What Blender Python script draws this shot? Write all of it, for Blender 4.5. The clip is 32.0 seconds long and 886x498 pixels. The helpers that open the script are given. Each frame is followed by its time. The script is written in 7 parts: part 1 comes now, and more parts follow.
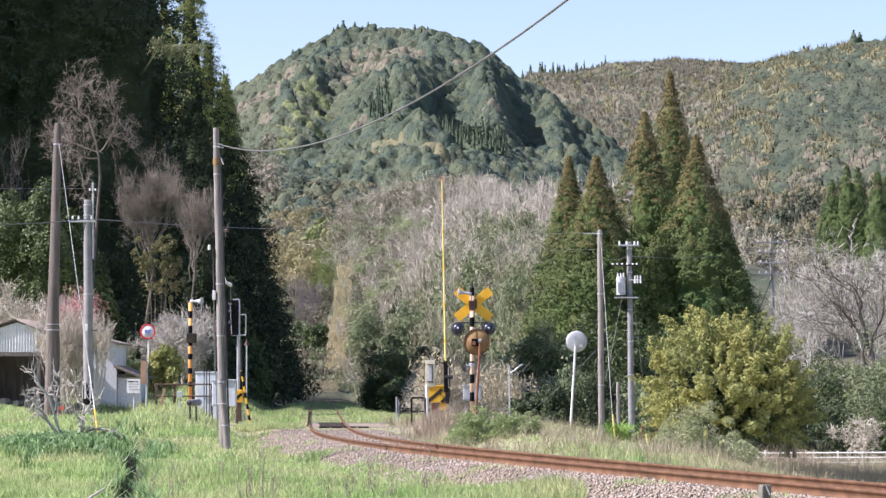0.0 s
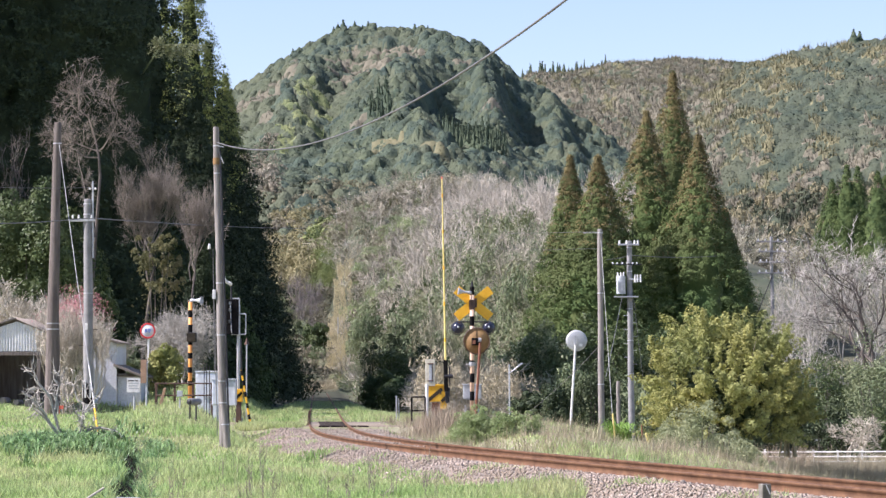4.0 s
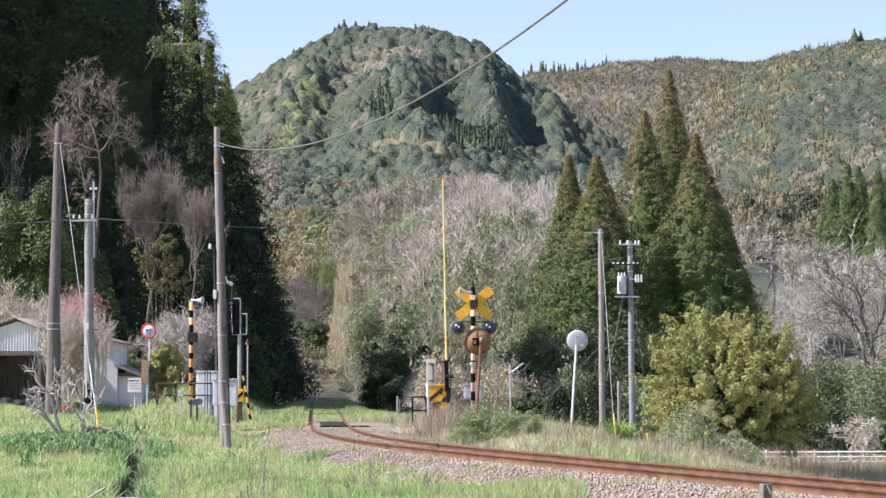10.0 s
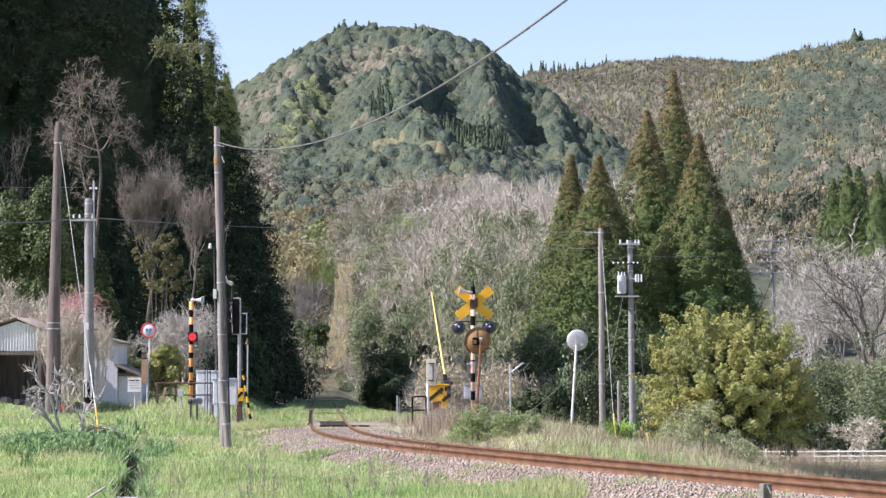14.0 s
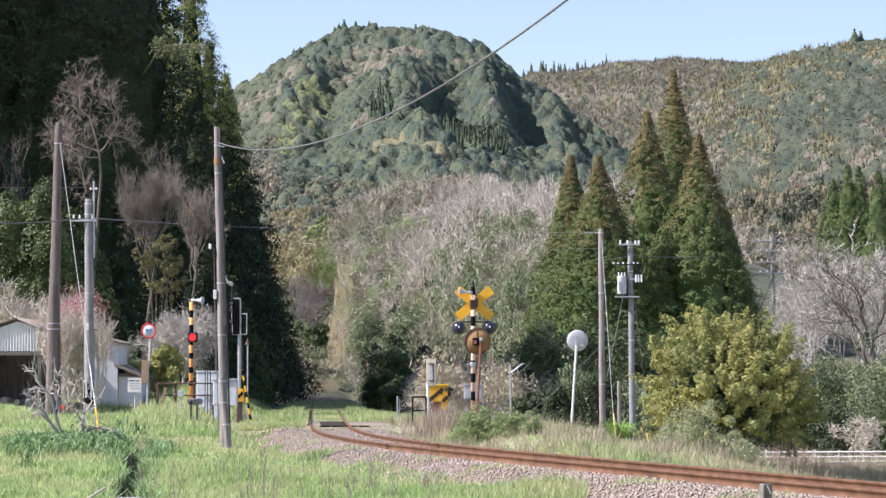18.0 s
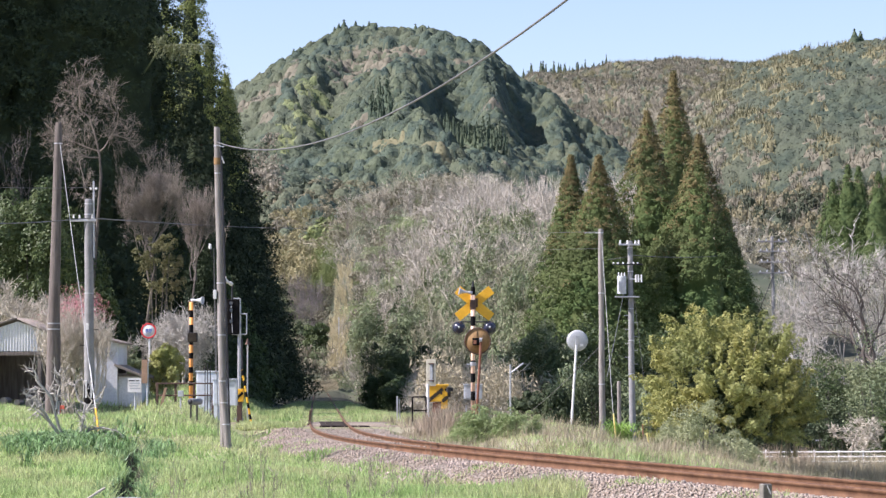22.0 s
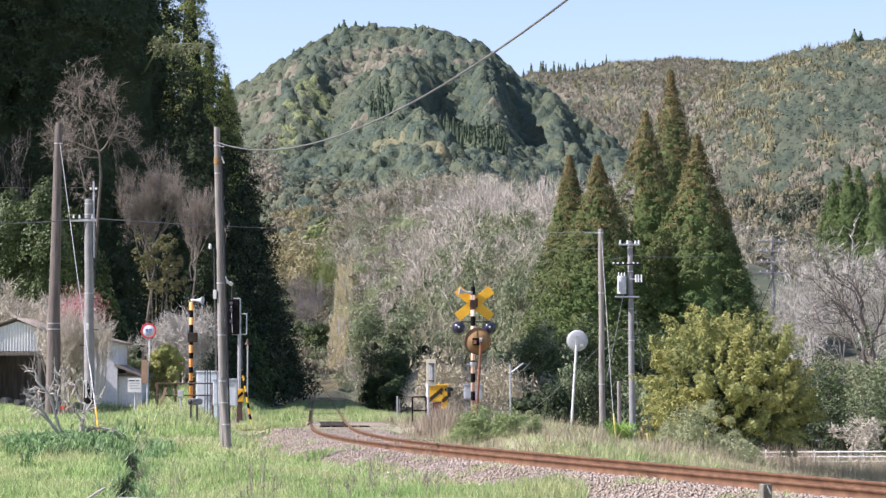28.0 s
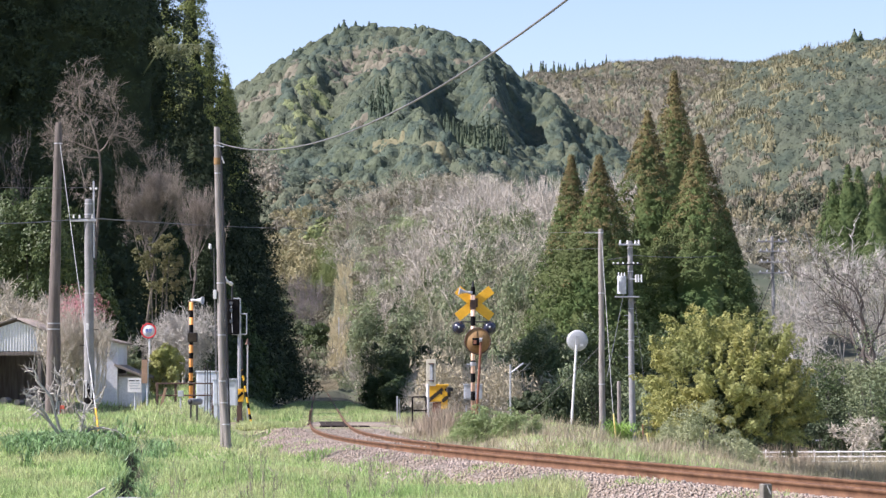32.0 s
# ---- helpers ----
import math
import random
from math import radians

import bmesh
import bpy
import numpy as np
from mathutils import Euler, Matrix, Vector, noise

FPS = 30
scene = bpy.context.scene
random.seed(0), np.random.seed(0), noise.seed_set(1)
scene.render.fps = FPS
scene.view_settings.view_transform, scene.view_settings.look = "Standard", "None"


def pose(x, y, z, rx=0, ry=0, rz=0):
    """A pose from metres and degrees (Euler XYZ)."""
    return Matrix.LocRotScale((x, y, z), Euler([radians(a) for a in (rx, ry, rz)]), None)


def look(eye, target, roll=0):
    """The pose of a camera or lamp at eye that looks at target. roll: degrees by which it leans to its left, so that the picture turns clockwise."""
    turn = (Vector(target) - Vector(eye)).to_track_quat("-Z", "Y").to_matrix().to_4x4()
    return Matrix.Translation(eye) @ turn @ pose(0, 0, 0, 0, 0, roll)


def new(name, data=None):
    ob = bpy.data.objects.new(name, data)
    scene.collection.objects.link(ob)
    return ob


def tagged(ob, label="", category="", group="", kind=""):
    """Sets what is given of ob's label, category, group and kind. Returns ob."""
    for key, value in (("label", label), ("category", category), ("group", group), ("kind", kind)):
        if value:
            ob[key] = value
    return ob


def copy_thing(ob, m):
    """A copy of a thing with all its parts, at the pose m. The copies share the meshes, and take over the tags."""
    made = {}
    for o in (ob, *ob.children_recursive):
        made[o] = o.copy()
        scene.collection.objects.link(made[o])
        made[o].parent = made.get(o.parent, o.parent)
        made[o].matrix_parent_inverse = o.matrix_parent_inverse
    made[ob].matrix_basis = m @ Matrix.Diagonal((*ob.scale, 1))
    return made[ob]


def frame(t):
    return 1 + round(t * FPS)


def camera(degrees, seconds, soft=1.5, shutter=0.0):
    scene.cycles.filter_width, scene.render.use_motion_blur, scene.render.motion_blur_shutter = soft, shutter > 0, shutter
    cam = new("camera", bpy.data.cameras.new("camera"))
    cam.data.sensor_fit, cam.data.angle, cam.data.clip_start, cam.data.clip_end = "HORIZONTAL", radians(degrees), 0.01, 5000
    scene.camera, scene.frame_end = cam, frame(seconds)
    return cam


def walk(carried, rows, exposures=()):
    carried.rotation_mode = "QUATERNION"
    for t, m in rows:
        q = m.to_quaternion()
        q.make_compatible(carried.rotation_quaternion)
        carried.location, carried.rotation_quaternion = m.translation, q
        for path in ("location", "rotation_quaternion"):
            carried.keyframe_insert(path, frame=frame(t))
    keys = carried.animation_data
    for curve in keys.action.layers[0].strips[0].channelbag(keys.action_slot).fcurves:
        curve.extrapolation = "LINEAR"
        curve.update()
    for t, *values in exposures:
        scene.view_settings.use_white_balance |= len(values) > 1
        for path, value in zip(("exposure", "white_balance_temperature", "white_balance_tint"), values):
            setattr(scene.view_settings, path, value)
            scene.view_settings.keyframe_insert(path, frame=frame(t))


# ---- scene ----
# Camera: on a tripod beside the line, with a long lens; only the slightest shake.
EYE = 1.48
SHAKE = [
    (0.0, -0.0163, 0.0198), (0.5, -0.0163, 0.0376), (1.0, -0.0163, 0.0395), (1.5, 0.0035, 0.0395), (2.0, 0.0035, 0.0252), (2.5, 0.0035, 0.0089),
    (3.0, -0.0163, 0.0036), (3.5, -0.0163, 0.0), (5.5, -0.0144, 0.0019), (6.0, 0.0, 0.0), (6.5, 0.0053, 0.0071), (7.0, 0.0127, 0.0198),
    (7.5, 0.0107, 0.0198), (8.0, 0.0035, 0.0198), (8.5, -0.0163, 0.0376), (9.0, -0.0163, 0.0198), (9.5, 0.0035, 0.0198), (10.0, 0.0035, 0.0),
    (10.5, 0.0035, 0.0), (11.0, 0.0218, -0.0178), (11.5, 0.0235, -0.0196), (12.0, 0.0218, -0.0196), (12.5, 0.0035, 0.0), (13.0, 0.0035, -0.0107),
    (13.5, 0.0035, -0.0071), (14.0, 0.0035, -0.0089), (14.5, 0.0035, -0.0089), (16.5, 0.0035, 0.0), (17.0, 0.0035, 0.0), (17.5, 0.0035, 0.0),
    (18.0, 0.0054, 0.0), (18.5, 0.0035, 0.0), (19.0, 0.0035, -0.0196), (19.5, 0.0035, 0.0), (20.0, 0.0035, -0.0035), (20.5, 0.0035, -0.0035),
    (21.0, 0.0035, -0.0143), (21.5, 0.0035, -0.0053), (22.0, 0.0035, 0.0), (22.5, 0.0035, -0.0035), (23.0, 0.0035, 0.0), (23.5, 0.0035, -0.0018),
    (24.0, 0.0035, -0.0088), (24.5, 0.0053, -0.0124), (25.0, 0.0035, 0.0), (25.5, 0.0035, 0.0), (27.5, 0.0035, -0.0125), (28.0, 0.0035, 0.0),
    (28.5, 0.0035, 0.0), (29.0, 0.0071, -0.0053), (29.5, 0.0035, -0.0178), (30.0, 0.0035, -0.0053), (30.5, 0.0035, -0.0178), (31.0, 0.0035, -0.0054),
    (31.5, 0.0035, 0.0), (32.0, 0.0035, 0.0),
]
cam = camera(20.0, 32.0, soft=1.45)
walk(cam, [(t, pose(0, 0, EYE, 92.885 + up, 0, turn)) for t, turn, up in SHAKE], exposures=[(0.0, 1.06, 6180, 25), (3.5, 1.03, 6180, 25), (7.0, 1.01, 6180, 25), (32.0, 1.01, 6180, 25)])

# World and sun: clear early spring day, sun high on the left, a little behind the camera.
SUN_AZ, SUN_EL = radians(-101), radians(46)
world = bpy.data.worlds.new("sky")
scene.world = world
world.use_nodes = True
wn = world.node_tree.nodes
sky = wn.new("ShaderNodeTexSky")
sky.sky_type = "NISHITA"
sky.sun_disc = False
sky.sun_elevation, sky.sun_rotation = SUN_EL, SUN_AZ
sky.air_density, sky.dust_density, sky.ozone_density = 1.0, 0.8, 1.1
wn["Background"].inputs["Strength"].default_value = 0.095
world.node_tree.links.new(sky.outputs[0], wn["Background"].inputs["Color"])
sun = new("sun", bpy.data.lights.new("sun", "SUN"))
sun.data.energy, sun.data.angle, sun.data.color = 4.6, radians(0.53), (1.0, 0.96, 0.89)
to_sun = Vector((math.sin(SUN_AZ) * math.cos(SUN_EL), math.cos(SUN_AZ) * math.cos(SUN_EL), math.sin(SUN_EL)))
sun.matrix_world = look(to_sun * 200, (0, 0, 0))


# ---------------------------------------------------------------- materials
def material(name, c1, c2, scale=2.0, rough=0.8, metal=0.0, bump=0.3, fine=12.0, per="", spread=0.25, c3=None, big=0.05, leaf=0.0, stretch=(1, 1, 1), limit=(0.35, 0.65), depth=0.02):
    """Principled surface with two scales of variation. per: 'island' or 'object' shifts the value piece by piece; c3: a third tone in large patches; leaf: light let through."""
    m = bpy.data.materials.new(name)
    m.use_nodes = True
    nt = m.node_tree
    n, link = nt.nodes, nt.links.new
    bsdf = n["Principled BSDF"]
    bsdf.inputs["Roughness"].default_value, bsdf.inputs["Metallic"].default_value = rough, metal
    tc = n.new("ShaderNodeTexCoord")
    mp = n.new("ShaderNodeMapping")
    mp.inputs["Scale"].default_value = stretch
    link(tc.outputs["Object"], mp.inputs["Vector"])

    def noise_at(s, detail=4.0):
        t = n.new("ShaderNodeTexNoise")
        t.inputs["Scale"].default_value, t.inputs["Detail"].default_value, t.inputs["Roughness"].default_value = s, detail, 0.6
        link(mp.outputs[0], t.inputs["Vector"])
        return t.outputs["Fac"]

    def ramp(fac, lo, hi):
        r = n.new("ShaderNodeMapRange")
        r.inputs["From Min"].default_value, r.inputs["From Max"].default_value = lo, hi
        link(fac, r.inputs["Value"])
        return r.outputs[0]

    def mix(fac, a, b, blend="MIX"):
        x = n.new("ShaderNodeMix")
        x.data_type, x.blend_type = "RGBA", blend
        for sock, v in ((x.inputs[0], fac), (x.inputs[6], a), (x.inputs[7], b)):
            if isinstance(v, bpy.types.NodeSocket):
                link(v, sock)
            elif isinstance(v, (int, float)):
                sock.default_value = v
            else:
                sock.default_value = (*v, 1.0)
        return x.outputs[2]

    rnd = None
    if per == "island":
        rnd = n.new("ShaderNodeNewGeometry").outputs["Random Per Island"]
    elif per == "object":
        rnd = n.new("ShaderNodeObjectInfo").outputs["Random"]
    col = mix(ramp(noise_at(scale), *limit), c1, c2)
    if c3:
        col = mix(ramp(noise_at(big, 3.0), 0.42, 0.62), col, c3)
    if rnd:
        h = n.new("ShaderNodeHueSaturation")
        r = n.new("ShaderNodeMapRange")
        r.inputs["To Min"].default_value, r.inputs["To Max"].default_value = 1 - spread, 1 + spread
        link(rnd, r.inputs["Value"])
        link(r.outputs[0], h.inputs["Value"])
        link(col, h.inputs["Color"])
        col = h.outputs[0]
    grain = mix(0.35, col, mix(ramp(noise_at(scale * fine, 2.0), 0.3, 0.7), (0.55, 0.55, 0.55), (1.25, 1.25, 1.25)), "MULTIPLY")
    link(grain, bsdf.inputs["Base Color"])
    if bump:
        b = n.new("ShaderNodeBump")
        b.inputs["Strength"].default_value, b.inputs["Distance"].default_value = min(bump, 1.0), depth
        link(noise_at(scale * fine, 3.0), b.inputs["Height"])
        link(b.outputs[0], bsdf.inputs["Normal"])
    if leaf:
        out = n["Material Output"]
        tr = n.new("ShaderNodeBsdfTranslucent")
        link(grain, tr.inputs["Color"])
        ms = n.new("ShaderNodeMixShader")
        ms.inputs[0].default_value = leaf
        link(bsdf.outputs[0], ms.inputs[1])
        link(tr.outputs[0], ms.inputs[2])
        link(ms.outputs[0], out.inputs["Surface"])
        bsdf.inputs["Specular IOR Level"].default_value = 0.25
    return m


def glow(name, c, strength):
    m = bpy.data.materials.new(name)
    m.use_nodes = True
    b = m.node_tree.nodes["Principled BSDF"]
    b.inputs["Base Color"].default_value = (*c, 1)
    b.inputs["Emission Color"].default_value = (*c, 1)
    b.inputs["Emission Strength"].default_value = strength
    return m


M_GROUND = material("earth_and_turf", (0.165, 0.20, 0.080), (0.285, 0.29, 0.140), 0.8, 0.95, fine=25, c3=(0.22, 0.19, 0.11), big=0.15)
M_GRASS = material("grass_blades", (0.235, 0.385, 0.115), (0.475, 0.60, 0.265), 0.9, 0.7, bump=0, per="island", spread=0.42, c3=(0.48, 0.52, 0.26), big=0.35, leaf=0.5)
M_LUSH = material("lush_leaves", (0.11, 0.22, 0.080), (0.29, 0.42, 0.195), 2.5, 0.4, bump=0, per="island", spread=0.5, leaf=0.35)
M_DRY = material("dry_grass", (0.33, 0.28, 0.185), (0.50, 0.44, 0.32), 0.9, 0.9, bump=0, per="island", spread=0.4, c3=(0.27, 0.255, 0.145), big=0.5, leaf=0.3)
M_BALLAST = material("ballast_bed", (0.25, 0.210, 0.172), (0.39, 0.335, 0.278), 9.0, 0.95, fine=4, bump=1.0, c3=(0.20, 0.172, 0.118), big=0.8, depth=0.06)
M_STONE = material("ballast_stone", (0.275, 0.222, 0.180), (0.425, 0.352, 0.292), 8.0, 0.9, fine=5, bump=0.3, per="island", spread=0.17, c3=(0.29, 0.235, 0.175), big=0.5)
M_STONE_ONE = material("ballast_stone_single", (0.23, 0.195, 0.155), (0.40, 0.345, 0.28), 8.0, 0.9, fine=5, bump=0.3, per="object", spread=0.28)
M_RUST = material("rusted_rail_steel", (0.105, 0.050, 0.024), (0.190, 0.098, 0.048), 3.0, 0.7, 0.2, fine=10, bump=0.2)
M_SLEEPER = material("old_sleeper_timber", (0.16, 0.10, 0.07), (0.26, 0.18, 0.13), 3.0, 0.9, fine=8, per="object", spread=0.2)
M_RUSTY = material("rusted_plate", (0.23, 0.135, 0.05), (0.34, 0.21, 0.09), 4.0, 0.8, 0.1, fine=8)
M_REDRUST = material("red_rust_steel", (0.20, 0.075, 0.042), (0.29, 0.13, 0.08), 5.0, 0.8, 0.1)
M_WOODPOLE = material("weathered_pole_timber", (0.185, 0.168, 0.150), (0.33, 0.305, 0.28), 2.0, 0.9, fine=14, stretch=(6, 6, 0.6), bump=0.5)
M_BROWNPOLE = material("creosoted_pole_timber", (0.105, 0.088, 0.078), (0.195, 0.168, 0.148), 2.0, 0.9, fine=14, stretch=(6, 6, 0.6), bump=0.5)
M_CONCRETE = material("concrete", (0.205, 0.205, 0.205), (0.31, 0.31, 0.305), 2.5, 0.9, fine=15, bump=0.25)
M_STEEL = material("galvanised_steel", (0.42, 0.43, 0.45), (0.58, 0.59, 0.60), 4.0, 0.5, 0.55, bump=0.05)
M_DARK = material("dark_painted_metal", (0.022, 0.022, 0.026), (0.05, 0.05, 0.055), 5.0, 0.45, 0.0, bump=0.05)
M_LAMPBLACK = material("glossy_lamp_dome", (0.012, 0.015, 0.03), (0.03, 0.035, 0.06), 3.0, 0.25, bump=0)
M_BROWN_IRON = material("brown_painted_iron", (0.07, 0.04, 0.03), (0.13, 0.075, 0.05), 5.0, 0.7, bump=0.1)
M_YELLOW = material("warning_yellow_paint", (0.80, 0.42, 0.015), (0.86, 0.50, 0.03), 4.0, 0.5, bump=0.03)
M_ORANGE = material("faded_orange_paint", (0.72, 0.28, 0.05), (0.80, 0.36, 0.10), 4.0, 0.55, bump=0.03)
M_PALE = material("sun_bleached_orange", (0.74, 0.50, 0.34), (0.80, 0.58, 0.42), 4.0, 0.55, bump=0.03)
M_BLACK = material("black_paint", (0.006, 0.006, 0.006), (0.014, 0.013, 0.013), 5.0, 0.9, bump=0.03)
M_ARM = material("barrier_arm_yellow", (0.74, 0.60, 0.16), (0.80, 0.68, 0.26), 3.0, 0.5, bump=0)
M_WHITE = material("white_paint", (0.70, 0.70, 0.68), (0.82, 0.82, 0.80), 2.0, 0.6, bump=0.05)
M_PLASTER = material("whitewashed_wall", (0.64, 0.65, 0.67), (0.78, 0.79, 0.80), 1.2, 0.9, fine=12, bump=0.2, c3=(0.56, 0.56, 0.57), big=0.6)
M_TIN = material("corrugated_tin", (0.72, 0.72, 0.72), (0.84, 0.84, 0.83), 1.5, 0.55, 0.0, bump=0.05)
M_ROOF = material("weathered_roof_sheet", (0.15, 0.125, 0.105), (0.26, 0.225, 0.19), 2.0, 0.8, bump=0.2)
M_BOX = material("pale_blue_grey_enamel", (0.62, 0.67, 0.73), (0.74, 0.78, 0.82), 1.5, 0.45, bump=0.03)
M_GREYBOX = material("grey_enamel", (0.42, 0.45, 0.48), (0.52, 0.55, 0.57), 1.5, 0.5, bump=0.03)
M_RED = material("sign_red", (0.62, 0.03, 0.03), (0.70, 0.05, 0.05), 4.0, 0.45, bump=0)
M_BLUE = material("faded_sign_blue", (0.15, 0.22, 0.50), (0.20, 0.28, 0.55), 4.0, 0.45, bump=0)
M_REDTAG = material("red_tape", (0.62, 0.10, 0.06), (0.72, 0.16, 0.10), 4.0, 0.6, bump=0)
M_WIRE = material("wire_sheath", (0.10, 0.10, 0.10), (0.16, 0.16, 0.16), 5.0, 0.6, bump=0)
M_PALEWIRE = material("steel_strand", (0.40, 0.40, 0.38), (0.55, 0.55, 0.52), 5.0, 0.5, 0.4, bump=0)
M_ASPHALT = material("worn_gravelled_asphalt", (0.185, 0.155, 0.115), (0.28, 0.238, 0.182), 3.0, 0.95, fine=15, bump=0.4, c3=(0.26, 0.215, 0.16), big=0.8)
M_CEDAR = material("cedar_needles", (0.064, 0.117, 0.037), (0.148, 0.198, 0.062), 0.5, 0.85, bump=0, per="island", spread=0.16, c3=(0.120, 0.148, 0.056), big=0.25, leaf=0.12)
M_CEDARTIP = material("cedar_needles_with_brown_cones", (0.150, 0.122, 0.050), (0.225, 0.188, 0.080), 0.5, 0.85, bump=0, per="island", spread=0.16, leaf=0.12)
# Cedar needles far darker than in nature: the wood's shade put into their colour.
M_SHADECEDAR = material("cedar_needles_with_shade", (0.026, 0.041, 0.023), (0.057, 0.078, 0.038), 0.35, 0.9, bump=0, per="island", spread=0.22, leaf=0.05)
M_BARK = material("cedar_bark", (0.09, 0.055, 0.035), (0.16, 0.10, 0.07), 3.0, 0.95, stretch=(5, 5, 0.6))
M_BAMBOO = material("bamboo_leaves", (0.245, 0.272, 0.082), (0.56, 0.515, 0.180), 0.9, 0.6, bump=0, per="island", spread=0.18, c3=(0.25, 0.28, 0.098), big=0.45, leaf=0.25)
M_SAGE = material("grey_green_leaves", (0.120, 0.170, 0.080), (0.265, 0.315, 0.175), 0.8, 0.6, bump=0, per="island", spread=0.25, c3=(0.215, 0.235, 0.120), big=0.25, leaf=0.15)
M_EVER = material("evergreen_leaves", (0.044, 0.076, 0.027), (0.112, 0.145, 0.052), 0.8, 0.55, bump=0, per="island", spread=0.2, leaf=0.12)
M_TWIG = material("bare_twigs", (0.285, 0.262, 0.195), (0.505, 0.470, 0.370), 1.0, 0.9, bump=0, per="island", spread=0.25, c3=(0.335, 0.325, 0.205), big=0.10)
M_BANKTWIG = material("pale_pinkish_twigs", (0.390, 0.354, 0.284), (0.605, 0.553, 0.458), 0.35, 0.9, bump=0, per="island", spread=0.28)
M_PLUMTWIG = material("purplish_stems", (0.130, 0.115, 0.110), (0.24, 0.212, 0.20), 0.6, 0.9, bump=0, per="island", spread=0.3)
M_LIMB = material("dark_brown_limbs", (0.075, 0.062, 0.052), (0.15, 0.128, 0.108), 1.0, 0.9, bump=0.2, stretch=(3, 3, 0.6))
M_PALETWIG = material("pale_lichen_twigs", (0.345, 0.325, 0.282), (0.53, 0.505, 0.446), 1.0, 0.9, bump=0, per="island", spread=0.25)
M_DARKTWIG = material("dark_bare_limbs", (0.105, 0.090, 0.078), (0.20, 0.172, 0.15), 1.0, 0.9, bump=0, per="island", spread=0.2)
M_PINK = material("plum_blossom", (0.50, 0.16, 0.20), (0.62, 0.30, 0.32), 1.0, 0.7, bump=0, per="island", spread=0.2, leaf=0.2)
M_HILLGREEN = material("hill_broadleaf", (0.036, 0.057, 0.036), (0.081, 0.102, 0.054), 0.20, 0.9, bump=1.0, fine=7, per="island", spread=0.12, c3=(0.088, 0.103, 0.059), big=0.022, depth=0.5)
M_HILLSHADE = material("hill_broadleaf_with_shade", (0.030, 0.054, 0.040), (0.072, 0.098, 0.060), 0.20, 0.9, bump=1.0, fine=7, per="island", spread=0.12, depth=0.5)
M_HILLDARK = material("hill_conifer", (0.04, 0.066, 0.038), (0.078, 0.108, 0.056), 0.1, 0.85, bump=0, per="island", spread=0.1)
M_HILLBROWN = material("hill_bare_wood", (0.116, 0.108, 0.074), (0.160, 0.147, 0.100), 0.06, 0.9, bump=0, fine=6, per="island", spread=0.14)
M_HILLYELLOW = material("hill_bamboo", (0.114, 0.112, 0.056), (0.166, 0.155, 0.078), 0.06, 0.85, bump=0, fine=7, per="island", spread=0.14)
M_SCRUB = material("hillside_scrub", (0.060, 0.065, 0.036), (0.115, 0.110, 0.065), 0.2, 0.95, bump=0.3, c3=(0.055, 0.07, 0.035), big=0.06)
M_LENS = glow("lit_red_lens", (1.0, 0.022, 0.022), 1.7)
M_SPOT = material("white_lens", (0.75, 0.76, 0.78), (0.82, 0.83, 0.85), 3.0, 0.2, bump=0)
M_MIRROR = material("convex_mirror_back", (0.40, 0.42, 0.43), (0.50, 0.52, 0.52), 2.0, 0.5, 0.2, bump=0.03)
M_DRYTURF = material("dry_turf", (0.28, 0.25, 0.175), (0.42, 0.375, 0.28), 0.9, 0.95, fine=20, c3=(0.23, 0.25, 0.125), big=0.5)
# Dark brown: ditch and shed shade put into colour; also stripe and lamp cover.
M_DARKBROWN = material("dark_brown_and_shade", (0.035, 0.030, 0.022), (0.075, 0.062, 0.045), 2.0, 0.9, fine=10, bump=0.6)
M_DECK = material("tarred_deck_timber", (0.022, 0.018, 0.016), (0.055, 0.045, 0.038), 3.0, 0.97, fine=10, per="object")
M_CREAM = material("aged_cream_paint", (0.60, 0.56, 0.42), (0.70, 0.66, 0.52), 2.0, 0.6, bump=0.05)
M_DIMTWIG = material("dim_bare_twigs", (0.185, 0.158, 0.128), (0.305, 0.264, 0.216), 1.0, 0.9, bump=0, per="island", spread=0.3)
# Darkened evergreen leaves: shade of hollows and thicket heart put into the colour.
M_SHADELEAF = material("leaves_with_shade_colour", (0.034, 0.054, 0.025), (0.088, 0.115, 0.050), 0.8, 0.6, bump=0, per="island", spread=0.25, leaf=0.08)
M_HILLLIME = material("hill_young_bamboo", (0.095, 0.125, 0.045), (0.165, 0.185, 0.072), 0.2, 0.85, bump=1.0, depth=0.5, fine=6, per="island", spread=0.12)
M_BOARD = material("faded_board_wood", (0.34, 0.21, 0.13), (0.44, 0.29, 0.19), 3.0, 0.85, fine=10)
M_WEED = material("soft_grey_green_weed", (0.235, 0.270, 0.135), (0.42, 0.44, 0.255), 1.2, 0.7, bump=0, per="island", spread=0.22, leaf=0.2)
M_GREENCEDAR = material("young_cedar_needles", (0.056, 0.094, 0.030), (0.115, 0.155, 0.052), 0.8, 0.85, bump=0, per="island", spread=0.12, leaf=0.15)
M_REED = material("yellow_reed", (0.48, 0.415, 0.24), (0.64, 0.565, 0.36), 0.5, 0.9, bump=0, per="island", spread=0.22, leaf=0.2)
# Bright needles for crown tops in the wood: sunlight put into the colour.
M_SUNCEDAR = material("cedar_top_with_painted_sun", (0.14, 0.185, 0.052), (0.27, 0.30, 0.095), 0.6, 0.85, bump=0, per="island", spread=0.16, leaf=0.2)
M_FROND = material("bright_fronds", (0.16, 0.31, 0.055), (0.31, 0.46, 0.12), 1.5, 0.5, bump=0, per="island", spread=0.3, leaf=0.35)
